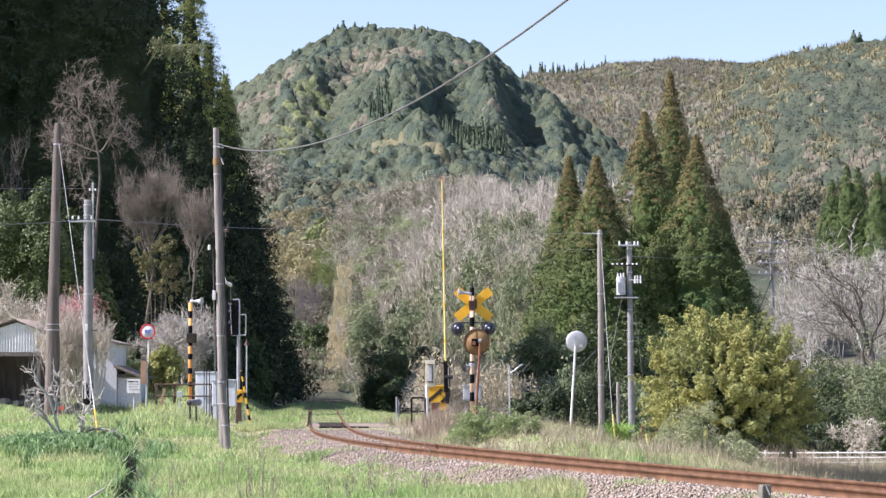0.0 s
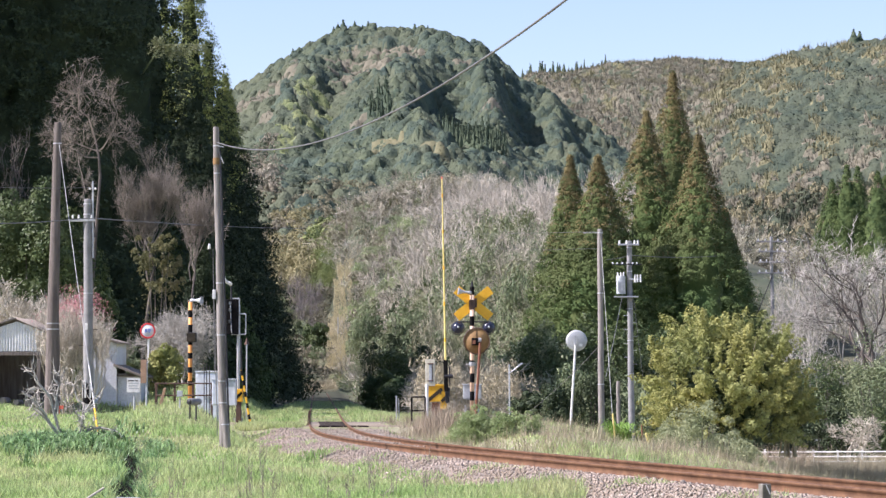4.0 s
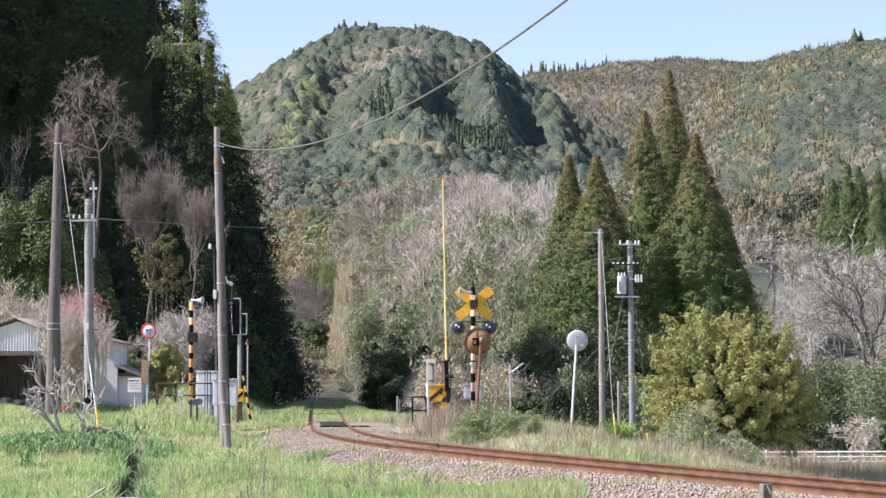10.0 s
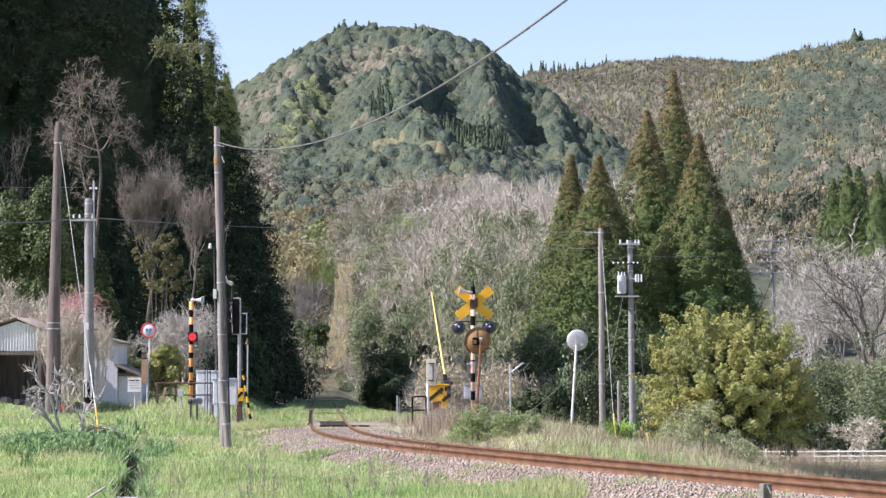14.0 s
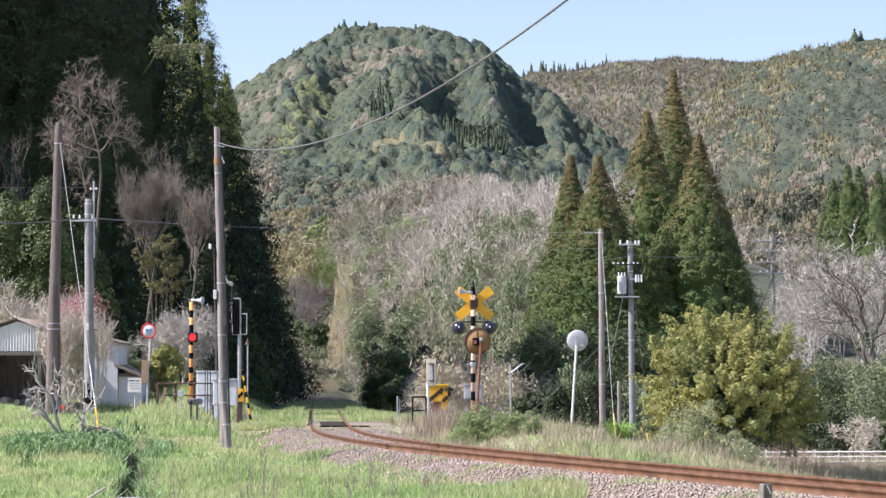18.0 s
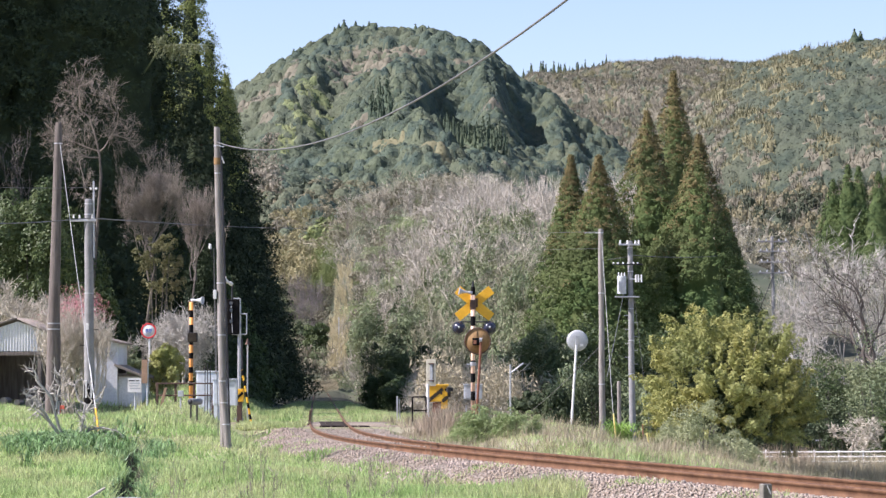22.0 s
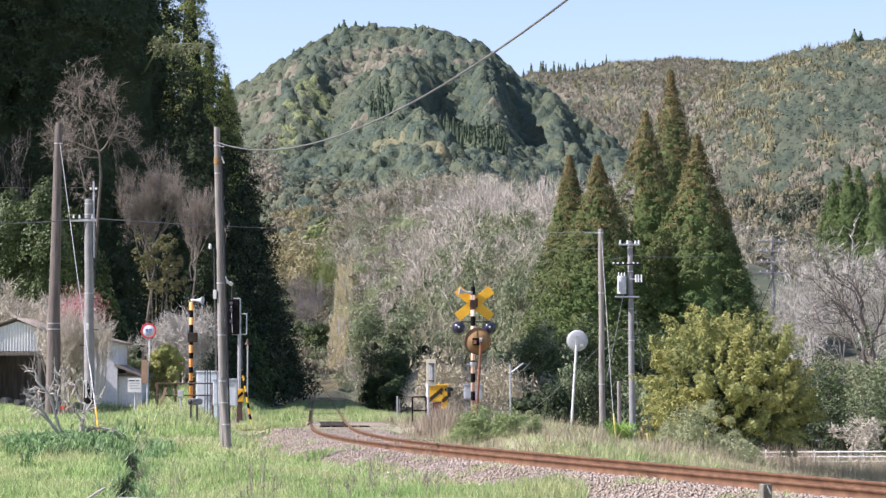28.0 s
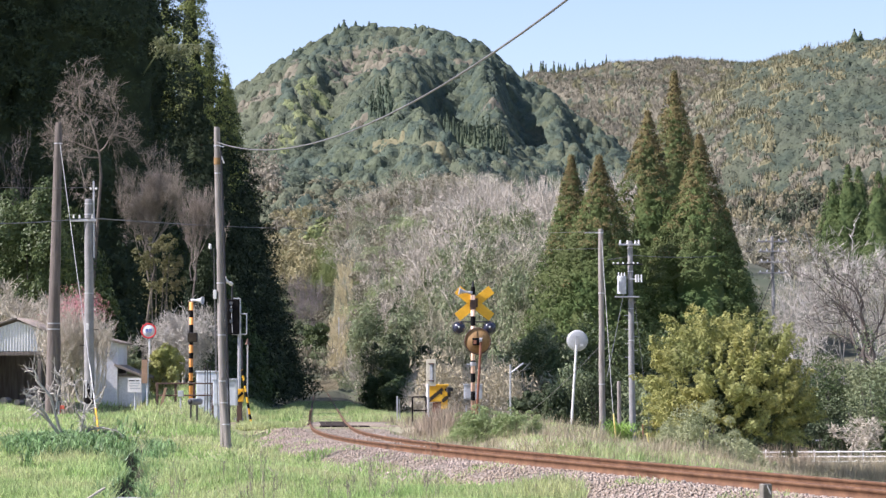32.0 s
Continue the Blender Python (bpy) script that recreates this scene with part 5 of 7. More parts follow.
bare_at(-16.30, 94.0, 5.25, 1.8, 416, M_BANKTWIG, "leafless plum tree with pale twigs behind the shed", "garden trees", spread=0.55, kids=3, trunk=0.012, twig=0.009, stems=9, upward=0.45, twigs=7)
bare_at(-13.60, 91.0, 4.75, 1.5, 420, M_BANKTWIG, "leafless plum tree with pale upright twigs", "garden trees", spread=0.45, kids=3, trunk=0.012, twig=0.009, stems=9, upward=0.6, twigs=7)
plum = bare_at(-11.13, 76.0, 4.15, 1.0, 417, M_BANKTWIG, "upright plum tree with pale stems and pink blossom", "garden trees", "plum_tree", spread=0.30, kids=3, trunk=0.007, twig=0.006, stems=20, upward=0.9, twigs=6)
rng = np.random.default_rng(418)
p, f = crown_points(rng, 2600, 30, 1.0, 0.8, 0.85, -0.5, 0.5)
p[:, 2] += 3.24 - plum.location.z
tagged(part("blossom", cards(p, 0.015, rng, 0.8), M_PINK, plum, "scattered pink blossom"), kind="stuff")
GN = (-8.12, 55.5, gz(-8.12, 55.5))
west = bare_parts(419, 2.06 - GN[2], 0.95, 3, 3, -0.75, 0.026, 0.010, 2, 0.16, 3, 1.0, first=0.50)
east = bare_parts(424, 1.62 - GN[2], 0.90, 3, 3, 0.60, 0.024, 0.009, 3, 0.16, 3, 0.9, first=0.46)
bare_tree(GN, [join([west[0], east[0]])] + west[1:-1] + east[1:-1] + [join([west[-1], east[-1]])], M_PALETWIG, "gnarled leafless shrub with whitish crooked limbs", "garden trees", "gnarled_shrub")

# ---------------------------------------------------------------- right-hand trees and shrubs
BUSH = (9.68, 86.0, min(-0.93, gz(9.68, 86.0)))
plume_bush("bamboo_thicket", BUSH, 2.75, 2.6, 2.75, 520, 125, 421, "broad rounded thicket of yellow-green bamboo", low=-0.6, lift=1.06, length=1.05)
plume_bush("bamboo_thicket", (11.95, 87.0, -1.18), 1.0, 0.9, 1.25, 90, 80, 422, "small outlying clump of yellow-green bamboo", low=-0.2, inner=900, length=0.6)
for k, (u, d, z, rx, rz) in enumerate([
        (6.36, 62.0, -0.40, 1.20, 1.10), (5.70, 63.0, -0.35, 0.6, 0.62), (7.55, 64.0, -0.62, 0.7, 0.60), (8.9, 72.0, -0.9, 0.7, 0.6),
        (0.95, 64.0, -0.28, 0.85, 0.72), (1.85, 63.0, -0.28, 0.72, 0.58), (0.46, 66.0, -0.34, 0.4, 0.32)]):
    dz = max(0.0, z - gz(u, d))
    leafy("grey_green_shrub", (u, d, gz(u, d)), rx, rz + dz * 0.5, int(12000 * rx + 2000), 0.042, 430 + k, M_WEED if k < 4 else M_GREENWEED, "low grey-green leafy shrub beside the track", "shrub", "track shrubs", 120, low=-1.0, blob=0.17, lift=0.30, asp=0.2, jit=1.2)
for k, (u, d, z, rx, rz) in enumerate([(4.38, 97.0, -0.41, 0.85, 0.95), (3.39, 100.0, -0.42, 0.8, 0.7), (16.16, 108.0, -1.30, 2.4, 2.2), (18.30, 105.0, -1.46, 1.8, 2.6), (6.21, 104.0, -0.73, 1.6, 1.6), (14.39, 104.0, -1.78, 1.3, 1.0), (16.57, 106.0, -1.91, 1.6, 1.3), (17.95, 103.0, -1.91, 1.5, 1.2), (12.49, 100.0, -1.72, 1.0, 0.8)]):
    dz = max(0.0, z - gz(u, d))
    leafy("dark_shrub", (u, d, gz(u, d)), rx, rz + dz * 0.5, 9000, 0.052, 450 + k, (M_SHADELEAF, M_SHADELEAF, M_EVER, M_SAGE, M_SHADELEAF, M_SHADELEAF, M_SHADELEAF, M_EVER, M_SHADELEAF)[k], "evergreen shrub in the shade of the cedars", "shrub", "shade shrubs")
for k, (u, d, z, rx, rz) in enumerate([(4.9, 131.0, gz(4.9, 131.0), 1.9, 2.9), (5.46, 124.0, gz(5.46, 124.0), 1.6, 2.7), (-5.39, 186.0, gz(-5.39, 186.0), 1.9, 4.0), (-2.53, 176.0, gz(-2.53, 176.0), 2.2, 3.2)]):
    leafy("grey_green_tree", (u, d, z), rx, rz, 14000, 0.068, 460 + k, M_WEED if k < 2 else M_SAGE, "grey-green evergreen tree among bare scrub on the bank", "tree", "bank trees", 60, blob=0.22, lift=0.95)
# evergreens that fill the shaded hollow, some with the shade in their leaf colour
for k, (u, d, rx, rz) in enumerate([(-2.9, 150.0, 1.6, 2.3), (-2.75, 142.0, 1.5, 1.5), (-4.2, 165.0, 1.2, 2.4), (-2.3, 133.0, 1.3, 1.1), (-3.7, 142.0, 1.0, 1.3), (5.73, 118.0, 1.6, 1.6), (7.58, 116.0, 2.0, 2.4)]):
    leafy("shade_evergreen", (u, d, gz(u, d)), rx, rz, 11000, 0.058, 465 + k, (M_EVER, M_EVER, M_SHADELEAF)[k % 3], "dark evergreen in the shaded hollow below the bank", "tree", "shade shrubs", 40, blob=0.26, lift=0.75)
# evergreen masses added to stand for the dark shade below the cedars
for k, (u, d, rx, rz) in enumerate([(5.3, 124.0, 2.0, 3.2), (8.0, 126.0, 2.5, 4.0), (10.6, 128.0, 2.4, 3.6)]):
    leafy("laurel", (u, d, gz(u, d)), rx, rz, 12000, 0.075, 475 + k, M_EVER, "evergreen mass added for the shade below the cedars", "tree", "shade shrubs", 40, blob=0.26, lift=0.85)
bare_at(20.17, 118.0, 9.2, 3.6, 471, M_LIMB, "large leafless tree with dark spreading limbs", "valley trees", z=1.61, tip=M_PALETWIG, spread=0.46, levels=5, kids=3, lean=-0.12, trunk=0.0105, twig=0.010, stems=3, upward=0.18, twigs=4, first=0.24)
for k, (u, d, rx, rz) in enumerate([(20.26, 126.0, 2.4, 2.3), (22.31, 128.0, 2.2, 2.0), (18.27, 124.0, 1.8, 1.7)]):
    leafy("olive_shrub", (u, d, gz(u, d)), rx, rz, 8000, 0.066, 495 + k, M_SAGE, "olive evergreen shrub beyond the lower road", "shrub", "valley shrubs", 60, blob=0.2, lift=0.8)
for k, (x, y, top, w) in enumerate([(20.31, 140.0, 8.57, 2.4), (22.20, 142.0, 8.99, 2.6), (19.71, 146.0, 7.88, 1.8), (24.29, 144.0, 9.42, 2.6), (25.35, 140.0, 9.20, 2.4)]):
    bare_at(x, y, top, w, 480 + k, M_PALETWIG, "leafless grey tree with fine twigs", "valley trees", spread=0.55, kids=3, trunk=0.009, twig=0.012, stems=3, upward=0.3, twigs=7)
bare_at(16.30, 100.0, 0.02, 1.15, 490, M_BANKTWIG, "small leafless shrub behind the white fence", "valley trees", "bare_shrub", -1.66, spread=0.8, kids=3, trunk=0.016, twig=0.007, stems=4, upward=0.2, twigs=6)

# ---------------------------------------------------------------- poles
def pole(name, base, top, r0, r1, mat, label, sides=14):
    """A tapering pole from base to top, in world metres. Returns the thing and the top in its own space."""
    t = thing(name, base, label, "pole", "poles")
    d = Vector(top) - Vector(base)
    n = 8
    pts = [d * (k / n) + Vector((0.006 * math.sin(k * 1.7), 0.006 * math.cos(k * 2.1), 0)) for k in range(n + 1)]
    pts[0] = d * -0.04
    shaft = smooth(part("shaft", tube(pts, np.linspace(r0, r1, n + 1), sides), mat, t))
    part("cap", rod(d * 0.999, d * 1.004, r1 * 1.01, r1 * 0.85, sides), mat, t)
    return t, d


def ring(t, at, r, h, mat, name="band"):
    return part(name, rod(Vector(at) - Vector((0, 0, h / 2)), Vector(at) + Vector((0, 0, h / 2)), r, r, 16), mat, t)


def wire(a, b, sag, r, mat=None, label="thin overhead wire strung between poles", name="overhead_wire", n=24):
    a, b = Vector(a), Vector(b)
    k = np.linspace(0, 1, n)
    pts = np.array([a + (b - a) * s - Vector((0, 0, sag * 4 * s * (1 - s))) for s in k])
    o = new(name, soup(name, *tube(pts, [r] * n, 5), mat or M_WIRE))
    return tagged(o, label, "wire", "overhead wires")


# old timber pole beside the near bank
CP0, CP1 = (-4.73, 54.50, -0.17), (-4.93, 54.50, 6.86)
cp, cd = pole("timber_pole", CP0, CP1, 0.094, 0.064, M_WOODPOLE, "weathered grey timber telegraph pole with steel bands")
for f in (0.945, 0.90, 0.86, 0.52, 0.36):
    ring(cp, cd * f, 0.064 + 0.030 * (1 - f) + 0.005, 0.03, M_STEEL)
part("tag", rod(cd * 0.887, cd * 0.908, 0.080, 0.079, 16), M_RUSTY, cp, "faded orange-brown tape wrapped round the pole")
part("bracket", rod(cd * 0.945 + Vector((-0.02, -0.08, 0)), cd * 0.945 + Vector((0.16, -0.1, -0.03)), 0.012), M_STEEL, cp)
part("insulator", rod(cd * 0.63 + Vector((-0.2, -0.05, -0.03)), cd * 0.63 + Vector((-0.2, -0.05, 0.08)), 0.035, 0.025), M_WHITE, cp, "white porcelain insulator on a hook")
part("hook", tube([cd * 0.61 + Vector((-0.09, 0, 0)), cd * 0.605 + Vector((-0.17, -0.03, -0.02)), cd * 0.625 + Vector((-0.2, -0.05, 0))], [0.012] * 3, 6), M_DARK, cp)
part("conduit", rod(cd * 0.05 + Vector((0.13, -0.06, 0)), cd * 0.93 + Vector((0.085, -0.05, 0)), 0.022), M_DARK, cp, "dark cable running down the pole")
part("ladder_strap", rod(cd * 0.05 + Vector((-0.13, 0.05, 0)), cd * 0.6 + Vector((-0.13, 0.05, 0)), 0.008), M_WIRE, cp)
part("side_box", box((0.07, 0.07, 0.2), cd * 0.485 + Vector((-0.12, -0.05, 0)), 0.008), M_WHITE, cp, "small white junction box")
# stub strapped to its foot
ST0, ST1 = (-4.62, 54.20, -0.11), (-4.77, 54.20, 1.44)
stub = thing("timber_stub", ST0, "short weathered timber stub strapped to the pole", "pole", "poles")
sd = Vector(ST1) - Vector(ST0)
part("shaft", tube([sd * -0.05, sd * 0.5, sd], [0.085, 0.075, 0.07], 10), M_WOODPOLE, stub)
for f in (0.35, 0.65, 0.95):
    ring(stub, sd * f, 0.083, 0.025, M_STEEL, "strap")

# brown timber pole with its guy, and a shorter prop behind it
LP0, LP1 = (-11.20, 72.00, 0.51), (-11.06, 72.00, 8.72)
lp, ld = pole("timber_pole", LP0, LP1, 0.195, 0.105, M_BROWNPOLE, "thick dark brown timber pole with a steel guy wire")
for f in (0.93, 0.30, 0.28):
    ring(lp, ld * f, 0.12 + 0.09 * (1 - f), 0.03, M_STEEL)
pp, pd = pole("timber_prop", (-11.08, 72.50, 0.62), (-11.12, 72.50, 3.71), 0.075, 0.06, M_BROWNPOLE, "dark timber prop behind the brown pole")
GUY0, GUY1 = (-7.91, 58.00, 0.01), (-11.03, 72.00, 8.22)
guy = thing("guy_wire", GUY0, "steel guy wire with a yellow guard at its foot", "guy wire", "guys")
gd = Vector(GUY1) - Vector(GUY0)
part("strand", tube([gd * 0, gd * 0.5 + Vector((0, 0, -0.05)), gd], [0.008] * 3, 6), M_PALEWIRE, guy)
part("guard", rod(gd * 0.005, gd * 0.085, 0.022), M_YELLOW, guy, "yellow plastic guard")
part("upper_guard", rod(gd * 0.085, gd * 0.21, 0.012), M_WHITE, guy, "bleached white upper guard")

# concrete pole with steps and a conduit riser
KP0, KP1 = (-10.12, 72.00, 0.56), (-10.18, 72.00, 6.52)
kp, kd = pole("concrete_pole", KP0, KP1, 0.150, 0.115, M_CONCRETE, "pale grey concrete utility pole with climbing steps")
for k in range(9):
    z = 0.30 + 0.075 * k
    side = 1 if k % 2 else -1
    part("step", rod(kd * z + Vector((side * 0.10, -0.02, 0)), kd * z + Vector((side * 0.27, -0.02, 0)), 0.011, None, 6), M_DARK, kp)
part("riser", rod(kd * 0.72 + Vector((0.15, -0.05, 0)), kd * 1.09 + Vector((0.15, -0.05, 0)), 0.028), M_STEEL, kp, "pale conduit riser")
part("crossbar", box((0.75, 0.05, 0.06), kd * 0.90 + Vector((-0.15, -0.1, 0)), 0.006), M_STEEL, kp)
for q in (-0.42, -0.25, 0.12):
    part("insulator", rod(kd * 0.905 + Vector((q, -0.1, 0.03)), kd * 0.905 + Vector((q, -0.1, 0.13)), 0.03, 0.022), M_WHITE, kp, "white porcelain insulator")
for q in (-0.06, 0.10):
    part("top_insulator", dome(kd * 1.05 + Vector((0.13 + q, -0.08, 0.02)), 0.035), M_WHITE, kp, "white porcelain insulator")
for f in (0.98, 0.93, 0.55):
    ring(kp, kd * f, 0.155 - 0.03 * f, 0.03, M_STEEL)
part("guard", rod(kd * 0.02, kd * 0.12, 0.156, 0.154, 14), M_BLACK, kp, "black and white striped foot guard")
for a in range(6):
    v = Vector((math.cos(a * 1.05), math.sin(a * 1.05), 0)) * 0.155
    part("stripe", box((0.045, 0.045, 0.5), kd * 0.09 + v * 0.93, 0.004), M_WHITE, kp)
part("number_tag", box((0.07, 0.012, 0.2), kd * 0.39 + Vector((-0.03, -0.15, 0)), 0.002), M_WHITE, kp)

# timber pole and transformer pole right of the track
RP0, RP1 = (4.30, 68.00, -0.30), (4.27, 68.00, 5.43)
rp, rd = pole("timber_pole", RP0, RP1, 0.088, 0.068, M_WOODPOLE, "tall weathered grey timber pole in dry grass")
for f in (0.985, 0.70, 0.27):
    ring(rp, rd * f, 0.072 + 0.02 * (1 - f) + 0.004, 0.025, M_STEEL)
part("pin", rod(rd * 0.985 + Vector((-0.45, 0, 0.0)), rd * 0.985, 0.008), M_STEEL, rp)
TP0, TP1 = (7.52, 100.00, -1.05), (7.45, 100.00, 6.81)
tp, td = pole("concrete_pole", TP0, TP1, 0.132, 0.100, M_CONCRETE, "slim grey concrete pole carrying a transformer")
part("top_arm", box((0.85, 0.07, 0.07), td * 0.985 + Vector((-0.03, -0.14, 0)), 0.01), M_STEEL, tp)
for q in (-0.4, -0.12, 0.2, 0.33):
    part("insulator", rod(td * 0.985 + Vector((q, -0.14, 0.03)), td * 0.985 + Vector((q, -0.14, 0.17)), 0.045, 0.03), M_WHITE, tp, "white porcelain insulator")
part("wire_arm", box((1.2, 0.05, 0.05), td * 0.885 + Vector((-0.12, -0.14, 0)), 0.008), M_DARK, tp)
for q in (-0.68, -0.5, -0.3, -0.1, 0.12, 0.28):
    part("pin_insulator", dome(td * 0.888 + Vector((q, -0.16, 0.02)), 0.038), M_WHITE, tp, "white porcelain insulator")
part("side_arm", box((0.5, 0.05, 0.05), td * 0.81 + Vector((0.2, -0.14, 0)), 0.008), M_STEEL, tp)
for q in (0.2, 0.3, 0.42):
    part("side_insulator", rod(td * 0.80 + Vector((q, -0.18, -0.05)), td * 0.83 + Vector((q, -0.18, 0.02)), 0.036, 0.03), M_WHITE, tp, "white porcelain insulator")
tank = part("transformer", rod(td * 0.735 + Vector((-0.36, -0.12, 0)), td * 0.815 + Vector((-0.36, -0.12, 0)), 0.18, 0.18, 18), M_GREYBOX, tp, "grey cylindrical transformer")
part("lid", rod(td * 0.815 + Vector((-0.36, -0.12, 0)), td * 0.825 + Vector((-0.36, -0.12, 0)), 0.19, 0.17, 18), M_GREYBOX, tank)
for q in (-0.48, -0.36, -0.25):
    part("bushing", rod(td * 0.825 + Vector((q, -0.12, 0)), td * 0.845 + Vector((q, -0.12, 0)), 0.035, 0.02), M_WHITE, tank, "white bushing")
for a in range(5):
    part("fin", box((0.03, 0.06, 0.4), td * 0.775 + Vector((-0.48 + 0.06 * a, -0.29, 0)), 0.004), M_GREYBOX, tank)
part("platform", box((0.95, 0.35, 0.05), td * 0.72 + Vector((-0.15, -0.12, 0)), 0.006), M_STEEL, tp)
for f in (0.97, 0.85, 0.66, 0.5, 0.33):
    ring(tp, td * f, 0.134 - 0.032 * f + 0.004, 0.035, M_STEEL)
for k in range(8):
    part("step", rod(td * (0.38 + 0.035 * k) + Vector(((-1) ** k * 0.10, 0, 0)), td * (0.38 + 0.035 * k) + Vector(((-1) ** k * 0.26, 0, 0)), 0.01, None, 6), M_STEEL, tp)
mp, md = pole("timber_post", (5.88, 84.00, -0.27), (5.87, 84.00, 1.29), 0.07, 0.06, M_WOODPOLE, "short grey timber post among shrubs")
FP0, FP1 = (19.77, 150.00, 0.64), (19.66, 150.00, 9.75)
fp, fd2 = pole("steel_pole", FP0, FP1, 0.13, 0.09, M_CONCRETE, "distant grey utility pole with crossarms")
for f, w in ((0.97, 1.9), (0.905, 1.7), (0.835, 1.6), (0.765, 1.8)):
    part("crossarm", box((w, 0.09, 0.09), fd2 * f + Vector((0, -0.2, 0)), 0.01), M_CONCRETE, fp)
    for q in (-0.42, -0.2, 0.2, 0.42):
        part("insulator", rod(fd2 * f + Vector((q * w, -0.2, 0.04)), fd2 * f + Vector((q * w, -0.2, 0.17)), 0.045, 0.032, 6), M_GREYBOX, fp)
part("stay", rod(fd2 * 0.74 + Vector((0, -0.1, 0)), fd2 * 0.45 + Vector((-1.1, -0.1, 0)), 0.025, 0.025, 6), M_DARK, fp)

# wires
wire((-4.91, 54.50, 6.55), (1.39, 24.00, 5.24), 0.70, 0.013, M_WIRE, "thick grey cable sagging from the timber pole towards the viewer")
wire((-4.91, 54.50, 6.50), (-4.75, 54.40, 6.08), 0.02, 0.012, M_PALEWIRE, "loose cable tail hanging at the pole top")
wire((-11.41, 60.00, 5.11), (-10.17, 72.00, 6.00), 0.05, 0.014)
wire((-10.17, 72.00, 6.00), (-10.23, 190.00, 12.64), 0.10, 0.016)
wire((-11.80, 62.00, 6.16), (-10.13, 72.00, 6.88), 0.03, 0.006)
wire((-10.44, 190.00, 12.73), (4.23, 68.00, 5.38), 0.25, 0.004, M_WIRE, "faint wire crossing before the bank")
wire((-2.84, 150.00, 9.75), (4.29, 68.00, 4.92), 0.25, 0.004, M_WIRE, "faint wire crossing before the bank")
wire((4.29, 68.00, 5.31), (4.49, 66.00, -0.07), 0.03, 0.008, M_PALEWIRE, "steel guy from the timber pole to the ground", "guy_wire")
wire((7.18, 100.00, 4.74), (4.44, 68.20, 1.44), 0.05, 0.009, M_WIRE, "service cable from transformer to timber pole")
wire((4.25, 68.00, 2.29), (2.95, 90.00, 0.07), 0.10, 0.008, M_WIRE, "low cable slanting down to the road")
wire((7.54, 100.00, 5.19), (8.05, 98.00, -0.60), 0.02, 0.006, M_WIRE, "steel guy from the concrete pole to the ground", "guy_wire")
wire((6.55, 100.00, 6.09), (7.52, 100.00, 6.27), 0.02, 0.010)
wire((7.52, 100.00, 6.27), (28.18, 215.00, 12.85), 0.5, 0.012)
wire((-4.98, 54.50, 4.24), (-4.93, 54.50, 1.54), 0.0, 0.008)

# ---------------------------------------------------------------- crossing signal on the far side
def banded(t, r, z0, z1, bands, base, dark, sides=14):
    smooth(part("pole", rod((0, 0, z0), (0, 0, z1), r, r, sides), base, t))
    for a, b in bands:
        part("band", rod((0, 0, a), (0, 0, b), r + 0.003, r + 0.003, sides), dark, t)


def lathe(profile, axis_m, sides=20):
    """A turned shape: profile rows of distance along the axis and radius."""
    a = np.linspace(0, 2 * math.pi, sides, endpoint=False)
    V = np.array([axis_m @ Vector((r * math.cos(q), r * math.sin(q), z)) for z, r in profile for q in a])
    F = np.array([[i * sides + j, i * sides + (j + 1) % sides, (i + 1) * sides + (j + 1) % sides, (i + 1) * sides + j] for i in range(len(profile) - 1) for j in range(sides)])
    return V, F


def aim(at, way):
    return Matrix.Translation(at) @ Vector(way).to_track_quat("Z", "Y").to_matrix().to_4x4()


HORN = [(0, 0.0), (0, 0.05), (0.08, 0.055), (0.10, 0.035), (0.20, 0.05), (0.28, 0.085), (0.33, 0.13), (0.335, 0.13), (0.29, 0.075), (0.2, 0.0)]
SX = 0.96
S0 = gz(SX, 81.0)
sig = thing("crossing_signal", (SX, 81.0, S0), "level crossing signal seen from behind, orange and black pole", "crossing signal", "crossing signals")
B = [(4.08, 4.34), (3.70, 3.88), (3.08, 3.39), (2.44, 2.74), (1.79, 1.97), (1.26, 1.55), (0.68, 0.97)]
banded(sig, 0.072, -0.15, 4.28 - S0, [(a - S0, b - S0) for a, b in B], M_PALE, M_BLACK)
XC = Vector((0.05, 0.11, 3.81 - S0))
for k, a in enumerate((39, -39)):
    part("crossbuck_board", box((1.42, 0.02, 0.30), XC + Vector((0, 0.022 * k, 0)), 0.006, Matrix.Rotation(radians(a), 4, "Y")), M_YELLOW, sig, "yellow enamelled board")
part("back_plate", box((0.22, 0.018, 0.3), XC + Vector((0, -0.022, 0.02)), 0.004), M_BROWN_IRON, sig)
for a in (39, -39):
    for q in (-0.36, 0.36):
        part("board_stripe", box((0.14, 0.006, 0.302), XC + Matrix.Rotation(radians(a), 3, "Y") @ Vector((q * 0.62, 0, 0)) + Vector((0, -0.016, 0)), 0, Matrix.Rotation(radians(a), 4, "Y")), M_YELLOW, sig)
smooth(part("horn", lathe(HORN, aim((-0.02, -0.1, 4.14 - S0), (-0.9, -0.1, 0.12)) @ Matrix.Diagonal((0.95, 0.95, 1.3, 1))), M_STEEL, sig, "grey horn loudspeaker"))
part("collar", rod((0, 0, 3.61 - S0), (0, 0, 3.92 - S0), 0.10, 0.10, 14), M_BROWN_IRON, sig)
part("finial", rod((0, 0, 4.27 - S0), (0, 0, 4.52 - S0), 0.05, 0.03, 10), M_DARK, sig)
LZ = 3.21 - S0
part("lamp_arm", rod((-0.48, -0.02, LZ), (0.55, -0.02, LZ), 0.02), M_DARK, sig)
